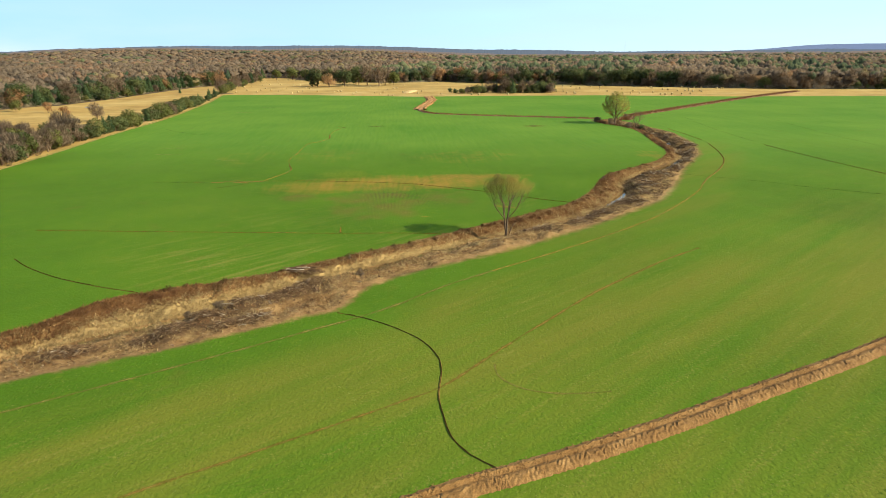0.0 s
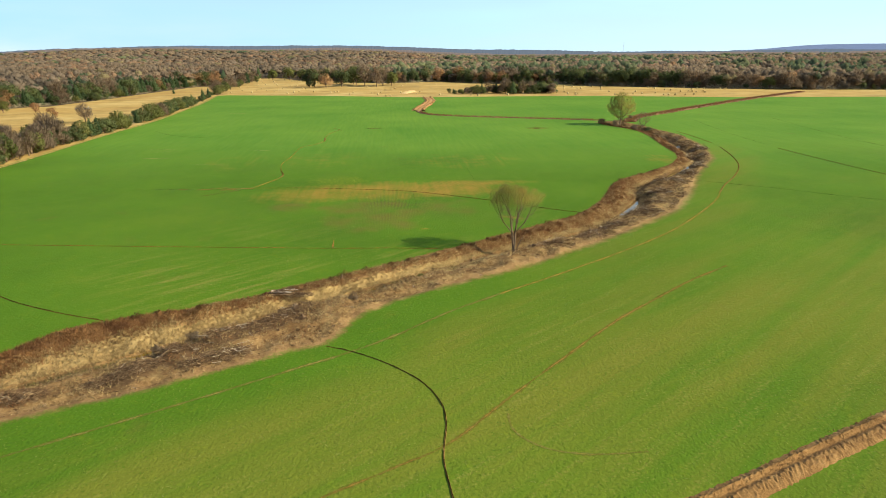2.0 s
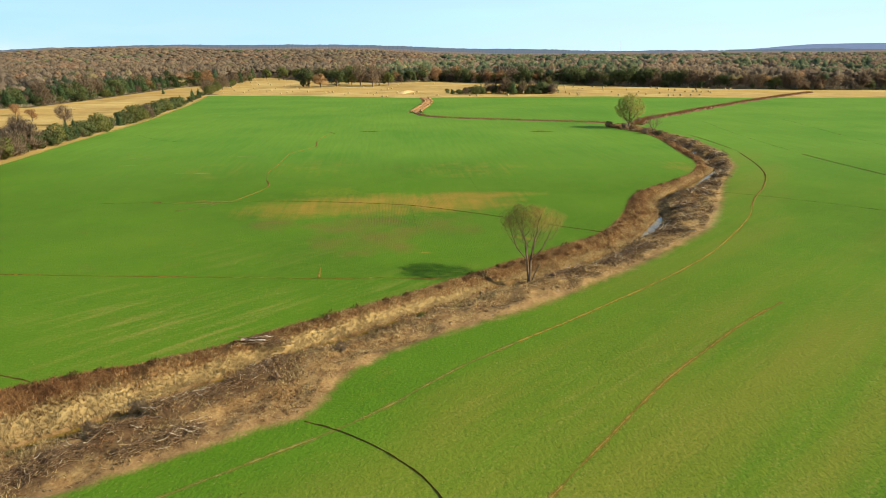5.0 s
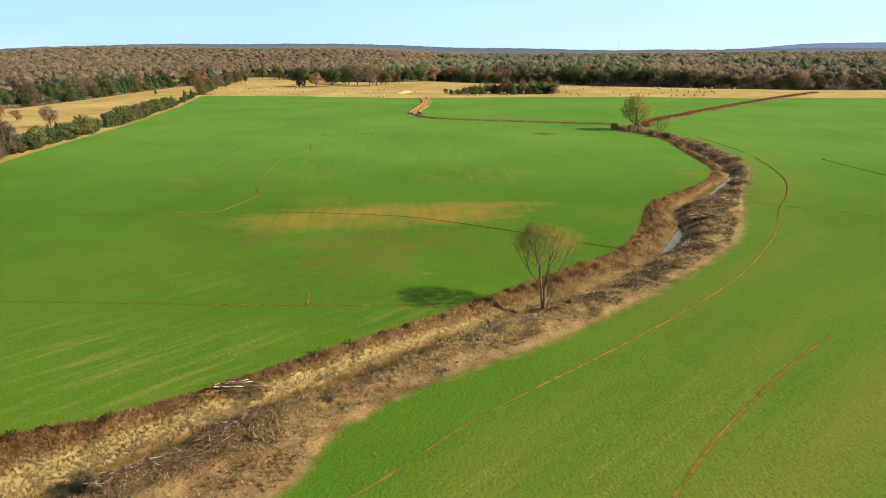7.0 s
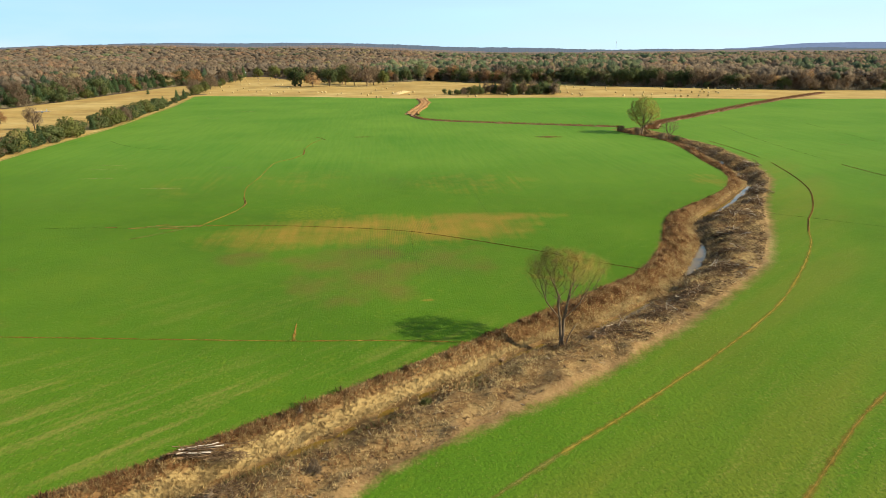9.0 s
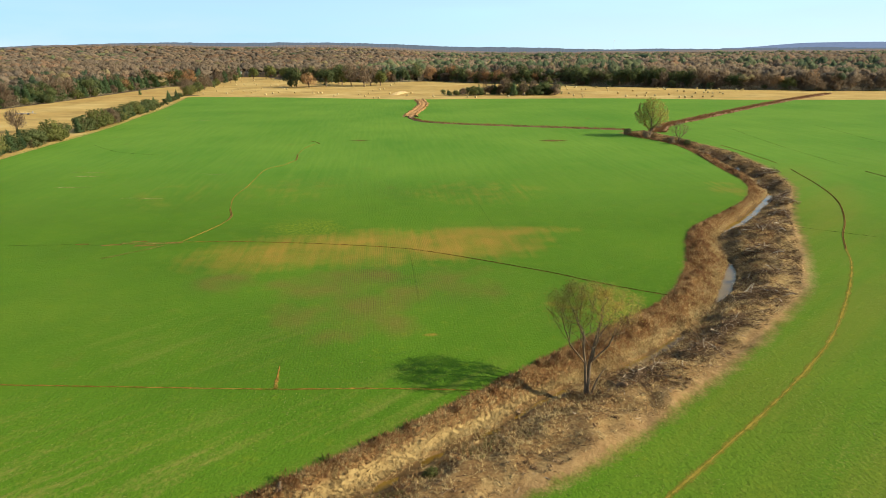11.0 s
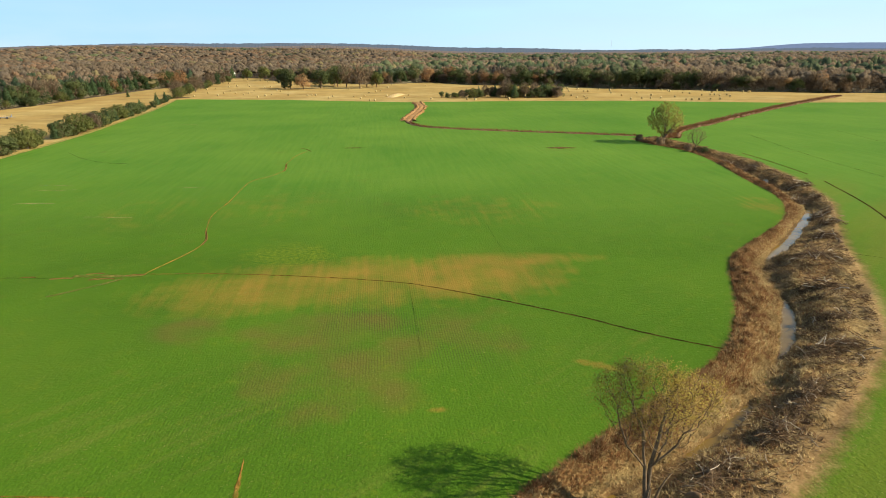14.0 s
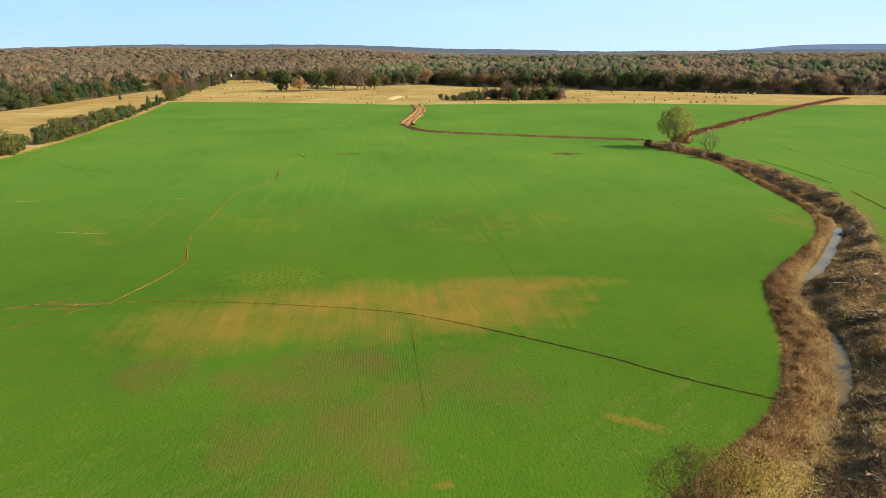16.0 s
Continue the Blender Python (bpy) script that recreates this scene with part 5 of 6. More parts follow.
def build_meadow_trees():
    rng = np.random.RandomState(22)
    for kind, x, y, size in (("oak", -125, 607, 1.4), ("russet", -113, 601, 1.25), ("oak", -100, 612, 1.45), ("lime", -90, 640, 1.8), ("bare", -80, 628, 1.6), ("bare", -66, 607, 1.6), ("bare", -62, 626, 1.4), ("lime", -53, 623, 1.3), ("oak", -131, 612, 1.2), ("oak", -95, 655, 1.6), ("russet", -8, 698, 1.3), ("lime", -214, 790, 1.4), ("lime", -190, 775, 1.6), ("lime", -172, 772, 1.5)):
        plant(kind, x, y, size, rng, "meadow trees")
    for x in np.arange(3, 82, 1.7):
        kind = ("bush", "cedar", "bush", "bare", "cedar", "oak", "bush", "thicket", "olive", "bare")[rng.randint(10)]
        tall = 0.55 + 0.45 * float(smooth(np.array(x), 14, 50)) if x < 66 else 0.95
        size = {"oak": 0.85, "cedar": 0.95, "bare": 0.85}.get(kind, 1.5) * rng.uniform(0.7, 1.25) * tall
        plant(kind, x + rng.normal(0, 1), 494 - 0.1 * x + rng.normal(0, 4), size, rng, "meadow grove")
    for kind, x, y, size in (("russet", -225, 349, 0.55), ("lime", -250, 359, 0.7), ("russet", -199, 322, 0.5), ("bare", -170, 300, 0.75), ("bare", -163, 258, 0.7), ("cedar", -222, 520, 0.5)):
        plant(kind, x, y, size, rng, "pasture trees")


def build_wood_edge():
    rng = np.random.RandomState(23)
    for line, cedar in ((HAY_FAR[4:], 0.06), (PASTURE_FAR[:7], 0.72)):
        p = spline(line, 1.0)
        p = p[(p[:, 0] < 480) & (p[:, 0] > -330)]
        s = 0
        while s < len(p):
            x, y = p[s]
            k, dark = rng.rand(), 105 < x < 200 and cedar < 0.3
            if dark:
                kind, size = ("oak", rng.uniform(1.0, 1.35)) if k < 0.85 else ("bare", 1.1)
            elif x > 205:
                kind = "bare" if k < 0.62 else "russet" if k < 0.8 else "lime" if k < 0.9 else "oak"
                size = rng.uniform(0.85, 1.2)
            elif k < cedar:
                kind, size = "cedar", rng.uniform(0.85, 1.35)
            else:
                kind = ("oak", "bare", "bare", "russet", "oak", "lime" if cedar < 0.3 else "oak")[rng.randint(6)]
                size = rng.uniform(0.9, 1.4)
            d = p[min(s + 1, len(p) - 1)] - p[max(s - 1, 0)]
            nx, ny = unit(np.array([-d[1], d[0]]))
            sign = 1 if ny > 0 or (abs(ny) < 0.3 and nx < 0) else -1
            if cedar > 0.3:
                sign = 1 if nx < 0 else -1
            plant(kind, x + sign * nx * rng.uniform(2, 9), y + sign * ny * rng.uniform(2, 9), size, rng, "wood edge")
            if rng.rand() < 0.5:
                plant(("bush", "thicket", "olive", "cedar" if cedar > 0.3 else "thicket")[rng.randint(4)], x + sign * nx * rng.uniform(0, 4) + rng.normal(0, 2), y + sign * ny * rng.uniform(0, 4), rng.uniform(0.7, 1.3), rng, "wood edge")
            s += int(rng.uniform(4, 7.5) if cedar < 0.3 else rng.uniform(2.5, 5))


LEAF_BRUSH = leafy("undergrowth_leaves", (0.20, 0.165, 0.09), (0.33, 0.265, 0.155), (0.46, 0.36, 0.23))


def build_undergrowth():
    """Brush that closes the edge of the woods down to the ground."""
    rng = np.random.RandomState(24)
    vs, ns, ts = [], [], []
    for line, west in ((HAY_FAR[4:], False), (PASTURE_FAR[:7], True)):
        p = spline(line, 1.0)
        p = p[(p[:, 0] < 560) & (p[:, 0] > -330)]
        t = unit(np.gradient(p, axis=0))
        nrm = np.c_[-t[:, 1], t[:, 0]]
        sign = np.where(nrm[:, 0] < 0, 1, -1) if west else np.where((nrm[:, 1] > 0) | ((np.abs(nrm[:, 1]) < 0.3) & (nrm[:, 0] < 0)), 1, -1)
        inward = nrm * sign[:, None]
        m = len(p) * 34
        k = rng.randint(0, len(p), m)
        deep = rng.uniform(0.5, 9, m)
        q = p[k] + inward[k] * deep[:, None] + rng.normal(0, 0.6, (m, 2))
        top = 1.0 + 6.0 * vn(q[:, 0], q[:, 1], 7, 2) * smooth(deep, 0, 4)
        c = np.c_[q, rng.rand(m) * top]
        way = np.c_[-inward[k], np.full(m, 0.8)]
        v, f = leaves(rng, c, 0.42, unit(way))
        vs.append(v)
        ns.append(np.repeat(unit(way + rng.normal(0, 0.4, (m, 3))), 4, 0))
        ts.append(np.repeat(np.clip(0.7 * vn(q[:, 0], q[:, 1], 9, 4) + 0.3 * rng.rand(m), 0, 1), 4))
    v = np.vstack(vs)
    mesh = raw_mesh("undergrowth", v, np.arange(len(v)).reshape(-1, 4), LEAF_BRUSH, tint=np.concatenate(ts), custom_normal=np.vstack(ns))
    bank("undergrowth", mesh, "tangled brown and olive brush along the foot of the woods", "undergrowth")


build_hedge()
build_meadow_trees()
build_wood_edge()
build_undergrowth()


# ---- the woods behind ----
def wood_material():
    n = Nodes("woodland_canopy", 0.85, 0.1)
    col = n.tone("hue")
    tr, mx = n.add("ShaderNodeBsdfTranslucent"), n.add("ShaderNodeMixShader")
    n.put(tr.inputs["Color"], col)
    mx.inputs[0].default_value = 0.55
    n.put(mx.inputs[1], n.bsdf.outputs[0])
    n.put(mx.inputs[2], tr.outputs[0])
    n.put(n.tree.nodes["Material Output"].inputs["Surface"], mx.outputs[0])
    return n.done(col)


MAT_WOOD = wood_material()


def build_woods():
    rng = np.random.RandomState(31)
    places = []
    y = 300.0
    while y < 3000:
        gap = 10.0 if y < 760 else 10.0 + (y - 760) / 130
        half = y * 0.78 + 60
        n = int(2 * half / gap)
        xx = (np.arange(n) + rng.uniform(-0.8, 0.8, n)) * gap - half
        places.append(np.c_[xx, np.full(n, y) + rng.uniform(-0.9, 0.9, n) * gap, np.full(n, gap)])
        y += gap
    p = np.vstack(places)
    x, y, gap = p.T
    field = [*HEDGE, *FIELD_EDGE, (1500, -400), (-118, -400)]
    out = np.maximum.reduce([poly_distance(x, y, field), poly_distance(x, y, HAY), poly_distance(x, y, PASTURE)]) < -5
    # clearings: a yard with houses, far pale fields
    for cx, cy, rx, ry in ((-285, 930, 30, 70), (-370, 1100, 60, 60), (-1500, 2350, 330, 110), (-900, 2300, 160, 60), (560, 2350, 130, 60)):
        out &= np.hypot((x - cx) / rx, (y - cy) / ry) > 1
    # only where the woods rise behind the meadow and the pasture
    out &= (y > 440) | (x < -240)
    deep = -np.maximum(poly_distance(x, y, HAY), poly_distance(x, y, PASTURE))
    out &= (rng.rand(len(x)) < np.where(deep < 160, 1.0, 0.85))
    x, y, gap = x[out], y[out], gap[out]
    n = len(x)
    tall = rng.uniform(11.0, 17.5, n) + 5 * (vn(x, y, 90, 1) - 0.5)
    wide = gap * 1.2 * rng.uniform(0.7, 1.35, n)
    # kind by stand
    a, b = vn(x, y, 140, 2), vn(x, y, 60, 3)
    r = rng.rand(n)
    west = x < -120 + 0.1 * (y - 600)
    greenish = np.where(west, np.where(y > 1300, -0.12, -0.32), np.where(x > 0.30 * y, 0.04, np.where(y < 950, 0.42, 0.16))) + 0.7 * (a - 0.5)
    pal = np.array([(0.112, 0.082, 0.055), (0.122, 0.085, 0.053), (0.142, 0.086, 0.050), (0.126, 0.098, 0.048), (0.052, 0.062, 0.032), (0.074, 0.078, 0.038), (0.034, 0.046, 0.024)])
    russet = smooth(vn(x, y, 75, 4), 0.55, 0.75) * np.where(west, 0.5, 0.3)
    kind = np.where(r < greenish, np.where(b > 0.5, 4, 5), np.where(rng.rand(n) < russet, 2, np.where(rng.rand(n) < 0.07, 3, np.where(vn(x, y, 45, 5) > 0.5, 0, 1))))
    rim = -poly_distance(x, y, PASTURE)
    kind = np.where(west & (y < 700) & (rng.rand(n) < np.where(rim < 45, 0.6, np.where(vn(x, y, 70, 1) > 0.62, 0.3, 0.02))), 6, kind)
    tall = np.where(kind == 6, tall * 0.9, np.where(kind >= 4, tall * 1.15, tall))
    wide = np.where(kind == 6, wide * 0.7, wide)
    # crown colours are raised, more in the east, to paint in distant haze
    hue = np.where(x > -100, 2.85, 2.5)[:, None] * pal[kind] * rng.uniform(0.92, 1.08, (n, 1)) * (0.90 + 0.2 * smooth(vn(x, y, 120, 0), 0.3, 0.7))[:, None]
    # each crown is a heap of lobes, with leaves and twigs standing off them
    base = np.stack([x, y, tall * 0.58 + rise(x, y)], -1)[:, None]
    size3 = np.stack([wide * 0.58, wide * 0.58, tall * 0.40], -1)[:, None]
    bare = kind < 3
    far = np.hypot(x, y)
    octa = np.array([(1, 0, 0), (-1, 0, 0), (0, 1, 0), (0, -1, 0), (0, 0, 1), (0, 0, -1)], float)
    octa_f = np.array([(0, 2, 4), (2, 1, 4), (1, 3, 4), (3, 0, 4), (2, 0, 5), (1, 2, 5), (3, 1, 5), (0, 3, 5)])
    vs, hs, ns, fs, first = [], [], [], [], 0
    for e, lobes, k, lobe_r, by_width, least in ((np.flatnonzero(far < 720), 9, 290, 0.27, 0.014, 0.16), (np.flatnonzero((far >= 720) & (far < 1150)), 10, 60, 0.36, 0.022, 0.18), (np.flatnonzero(far >= 1150), 6, 10, 0.54, 0.04, 0.25)):
        m = len(e)
        d = unit(rng.normal(size=(m, lobes, 3)))
        d[..., 2] = np.abs(d[..., 2]) * 1.1 - 0.30
        at = base[e] + d * rng.uniform(0.35, 0.80, (m, lobes, 1)) * size3[e]
        rad = size3[e] * lobe_r * rng.uniform(0.7, 1.4, (m, lobes, 1)) * np.where(bare[e], 0.85, 1.0)[:, None, None]
        turn = rng.rand(m, lobes, 1) * 3.14
        q = octa[None, None] * rng.uniform(0.7, 1.3, (m, lobes, 6, 1))
        q = np.stack([q[..., 0] * np.cos(turn) - q[..., 1] * np.sin(turn), q[..., 0] * np.sin(turn) + q[..., 1] * np.cos(turn), q[..., 2]], -1)
        vs.append((at[:, :, None] + q * rad[:, :, None]).reshape(-1, 3))
        hs.append(np.repeat((hue[e, None] * rng.uniform(0.92, 1.06, (m, lobes, 1))).reshape(-1, 3), 6, 0))
        ns.append(unit(0.7 * unit(q) + 0.5 * d[:, :, None] + np.array([0, 0, 0.35])).reshape(-1, 3))
        fs.append((first + np.arange(m * lobes)[:, None, None] * 6 + octa_f[None]).reshape(-1, 3))
        first += m * lobes * 6
        j = rng.randint(0, lobes, (m, k))
        c0, r0 = np.take_along_axis(at, j[..., None], 1), np.take_along_axis(rad, j[..., None], 1)
        o = unit(rng.normal(size=(m, k, 3)) + 0.6 * unit(c0 - base[e]))
        c = c0 + o * r0 * rng.uniform(0.8, 1.5, (m, k, 1))
        s = (by_width * wide[e] + least)[:, None, None] * rng.uniform(0.6, 1.3, (m, k, 1))
        nn = unit(o + rng.normal(0, 0.6, (m, k, 3)))
        u = unit(np.cross(nn, rng.normal(size=(m, k, 3)))) * s
        w = np.cross(nn, u)
        # bare crowns end in upright twigs
        twig = unit(o + rng.normal(0, 0.35, (m, k, 3)) + np.array([0, 0, 0.9]))
        side = unit(np.cross(twig, rng.normal(size=(m, k, 3)))) * s * 0.42
        stalk = bare[e][:, None, None]
        u, w = np.where(stalk, twig * s * 2.0, u), np.where(stalk, side, w)
        vs.append(np.stack([c + u, c - 0.5 * u + 0.87 * w, c - 0.5 * u - 0.87 * w], 2).reshape(-1, 3))
        hs.append(np.repeat(np.repeat(hue[e, None], k, 1) * rng.uniform(0.94, 1.08, (m, k, 1)), 3, 1).reshape(-1, 3))
        ns.append(np.repeat(unit(0.8 * o + np.array([0, 0, 0.45])).reshape(-1, 3), 3, 0))
        fs.append(first + np.arange(m * k * 3).reshape(-1, 3))
        first += m * k * 3
    m = raw_mesh("woodland", np.vstack(vs), np.vstack(fs), MAT_WOOD, hue=np.vstack(hs), custom_normal=np.vstack(ns))
    bank("woodland", m, "wide autumn woodland of brown, grey and green crowns", "woods")
    # stems along the edges
    e = np.flatnonzero((-np.maximum(poly_distance(x, y, HAY), poly_distance(x, y, PASTURE)) < 60) & (np.abs(x) < 600))
    q = np.array([(1, 0), (-0.5, 0.87), (-0.5, -0.87)]) * 0.22
    lo = np.concatenate([np.c_[x[e] + dx, y[e] + dy, np.full(len(e), -0.3)] for dx, dy in q])
    hi = np.concatenate([np.c_[x[e] + dx * 0.5, y[e] + dy * 0.5, tall[e] * 0.7] for dx, dy in q])
    i = np.arange(len(e))
    ne = len(e)
    f = np.concatenate([np.c_[i + ne * j, i + ne * ((j + 1) % 3), i + ne * ((j + 1) % 3) + 3 * ne, i + ne * j + 3 * ne] for j in range(3)])
    bank("tree_stems", raw_mesh("tree_stems", np.vstack([lo, hi]), f, MAT_BARK), "grey bare stems at the edge of the woods", "stems")


build_woods()


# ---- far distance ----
# far land emits its colour, with the haze of the air painted in
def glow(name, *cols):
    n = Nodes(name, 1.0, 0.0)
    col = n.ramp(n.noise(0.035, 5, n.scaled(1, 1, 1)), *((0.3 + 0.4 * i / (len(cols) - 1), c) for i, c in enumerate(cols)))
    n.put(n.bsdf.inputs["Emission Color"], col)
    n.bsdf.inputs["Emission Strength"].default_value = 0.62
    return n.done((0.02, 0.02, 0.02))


def ridge(far, az0, az1, top, material, label, seed, uneven, low=-4.0):
    """A distant rise of the land from azimuth az0 to az1, top(azimuth) metres high."""
    rng = np.random.RandomState(seed)
    az = np.arange(az0, az1, 0.05)
    h = np.array([top(a) for a in az]) + uneven * 0.4 * (vn(az, az * 0, 0.13, seed % 6) - 0.5) + uneven * 0.5 * (vn(az, az * 0 + 9.5, 0.6, seed % 6) - 0.5) + uneven * (vn(az, az * 0 + 3.5, 3.1, seed % 6) - 0.5)
    rows = []
    for s in (0.0, 0.5, 0.85, 1.0):
        r = far + 260 * s
        rows.append(np.c_[np.sin(np.radians(az)) * r, np.cos(np.radians(az)) * r, low + (h - low) * (s if s < 1 else 1.0)])
    k = len(az)
    v = np.vstack(rows)
    i = (np.arange(3)[:, None] * k + np.arange(k - 1)).ravel()
    tagged(new("backdrop", raw_mesh("backdrop", v, np.c_[i, i + 1, i + k + 1, i + k], material)), label, "hills", kind="structure")


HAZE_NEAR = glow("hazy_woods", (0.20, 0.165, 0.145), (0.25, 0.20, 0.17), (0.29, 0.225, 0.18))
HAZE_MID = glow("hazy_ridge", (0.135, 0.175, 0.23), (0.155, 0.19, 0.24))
HAZE_BLUE = glow("hazy_blue_hill", (0.19, 0.26, 0.42), (0.22, 0.295, 0.46))


def bell(a, c, w):
    return math.exp(-(((a - c) / w) ** 2))


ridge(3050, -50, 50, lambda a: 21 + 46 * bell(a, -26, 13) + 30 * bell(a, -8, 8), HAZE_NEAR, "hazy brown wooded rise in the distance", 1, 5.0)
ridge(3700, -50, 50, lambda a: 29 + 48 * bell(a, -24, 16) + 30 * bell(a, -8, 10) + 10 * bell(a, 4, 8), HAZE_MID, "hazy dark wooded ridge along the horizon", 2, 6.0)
ridge(4600, 24.0, 62, lambda a: 30 + 29 * smooth(np.array(a), 24.3, 30.5) + 3 * bell(a, 33, 3), HAZE_BLUE, "long hill on the horizon, painted blue with haze", 3, 1.2)


# ---- hay bales ----
def build_bales():
    bm = bmesh.new()
    seg = 20
    rings = [(-0.60, 0.0), (-0.61, 0.35), (-0.60, 0.62), (-0.55, 0.72), (-0.3, 0.745), (0.0, 0.755), (0.3, 0.745), (0.55, 0.72), (0.60, 0.62), (0.61, 0.35), (0.60, 0.0)]
    rng = random.Random(3)
    loops = []
    for x, r in rings:
        if r == 0:
            loops.append([bm.verts.new((x, 0, 0.72))])
        else:
            loops.append([bm.verts.new((x + rng.uniform(-0.012, 0.012), (r + rng.uniform(-0.015, 0.015)) * math.cos(a), max(-0.0, 0.72 + (r + rng.uniform(-0.015, 0.015)) * math.sin(a)))) for a in (2 * math.pi * i / seg for i in range(seg))])
    for p, q in zip(loops, loops[1:]):
        for i in range(seg):
            j = (i + 1) % seg
            c = [p[0] if len(p) == 1 else p[i], p[0] if len(p) == 1 else p[j], q[0] if len(q) == 1 else q[j], q[0] if len(q) == 1 else q[i]]
            bm.faces.new(list(dict.fromkeys(c)))
    bmesh.ops.recalc_face_normals(bm, faces=bm.faces)
    m = bpy.data.meshes.new("hay_bale")
    bm.to_mesh(m)
    for poly in m.polygons:
        poly.use_smooth = True
    m.materials.append(MAT_HAYBALE)
    west = [(-186, 538), (-176, 522), (-195, 603), (-177, 554), (-214, 676), (-192, 617), (-160, 526), (-164, 552), (-189, 643), (-208, 704), (-237, 799), (-237, 814), (-222, 768), (-168, 581), (-204, 711), (-185, 655), (-155, 551), (-144, 535), (-198, 734), (-181, 674), (-170, 643), (-145, 552), (-149, 581), (-126, 507), (-124, 520), (-152, 625), (-149, 637), (-122, 530)]
    middle = [(-166, 716), (-178, 739), (-196, 777), (-130, 579), (-125, 570), (-109, 526), (-171, 762), (-94, 520), (-91, 522), (-88, 520), (-74, 491), (-74, 508), (-74, 597), (-58, 500), (-52, 485), (-52, 509), (-52, 544), (-48, 558), (-45, 564), (-44, 466), (-41, 467), (-36, 505), (-43, 618), (-42, 656), (-66, 612), (-23, 489), (-10, 638), (-21, 513), (-5, 476), (18, 469), (23, 465), (45, 469), (49, 486), (65, 484)]
    east = [(123, 619), (106, 579), (99, 540), (110, 563), (112, 568), (110, 539), (113, 538), (91, 495), (90, 475), (97, 483), (96, 471), (94, 466), (128, 565), (132, 547), (125, 519), (141, 572), (125, 493), (80, 485), (121, 460), (143, 517), (130, 466), (136, 467), (145, 492), (142, 466), (173, 537), (172, 530), (172, 547), (155, 476), (174, 511), (153, 452), (176, 504), (156, 451), (161, 452)]
    far_east = [(178, 488), (200, 540), (185, 491), (197, 516), (207, 530), (169, 454), (188, 491), (175, 454), (188, 483), (196, 490), (192, 477), (211, 526), (221, 519), (223, 515), (226, 519)]
    rng = random.Random(7)
    for x, y in west + middle + east + far_east:
        ob = new("hay_bale", m)
        s = rng.uniform(0.78, 0.95)
        ob.matrix_basis = pose(x, y, -0.02, 0, 0, rng.uniform(0, 180)) @ Matrix.Diagonal((s, s, s, 1))
        tagged(ob, "round bale of pale golden hay lying on the mown meadow", "hay bale", "hay bales")


build_bales()


# ---- brush piles, logs, stumps on the banks ----
def branch_mesh(seed, length, radius, material, twigs):
    rng = np.random.RandomState(seed)
    t = Tubes()
    n = 6
    p, d = [np.zeros(3)], np.array([1.0, 0, 0])
    for _ in range(n - 1):
        d = unit(d + rng.normal(0, 0.16, 3))
        p.append(p[-1] + d * length / (n - 1))
    p = np.array(p) - np.array([length / 2, 0, 0])
    t.add(p, np.linspace(radius, radius * 0.4, n), 6)
    for i in range(twigs):
        j = rng.randint(1, n - 1)
        e = unit(d + rng.normal(0, 0.7, 3)) * length * rng.uniform(0.15, 0.35)
        t.add([p[j], p[j] + e * 0.5 + rng.normal(0, 0.05, 3), p[j] + e], [radius * 0.45, radius * 0.3, radius * 0.12], 4)
    return t.mesh("branch", material)


BRANCHES = [branch_mesh(100 + i, (1.8, 2.6, 3.4, 2.2, 1.5, 3.0)[i], (0.03, 0.04, 0.05, 0.03, 0.06, 0.045)[i], MAT_DARK_BARK, 4) for i in range(6)]
PALE = [branch_mesh(120 + i, (2.4, 1.6, 3.0, 1.1)[i], (0.055, 0.045, 0.06, 0.07)[i], MAT_PALE_BARK, (2, 1, 3, 0)[i]) for i in range(4)]


def tangle_mesh(seed, count=190):
    """A low dome of crossing twigs, about two metres wide."""
    r = np.random.RandomState(seed)
    a, q = r.rand(count) * 6.283, np.sqrt(r.rand(count)) * 1.2
    p = np.c_[np.cos(a) * q, np.sin(a) * q, (1 - (q / 1.3) ** 2) * r.uniform(0.0, 0.95, count)]
    b, el = r.rand(count) * 6.283, r.normal(0.1, 0.4, count)
    d = np.c_[np.cos(b) * np.cos(el), np.sin(b) * np.cos(el), np.sin(el)] * r.uniform(0.4, 1.3, (count, 1))
    s = unit(np.cross(d, r.normal(size=(count, 3)))) * r.uniform(0.012, 0.04, (count, 1))
    w = np.cross(unit(d), s)
    p = p - d * 0.5
    p[:, 2] = np.maximum(p[:, 2], 0.02)
    v = np.stack([p - s, p + s, p + w * 1.5, p + d], 1)
    v[..., 2] = np.maximum(v[..., 2], 0.0)
    i = np.arange(count)[:, None] * 4
    f = np.concatenate([i + [0, 1, 3], i + [1, 2, 3], i + [2, 0, 3]])
    return raw_mesh("twigs", v.reshape(-1, 3), f, MAT_TWIG, tint=np.repeat(r.rand(count) ** 1.6 * 0.95, 4))


TANGLES = [tangle_mesh(200 + i) for i in range(4)]


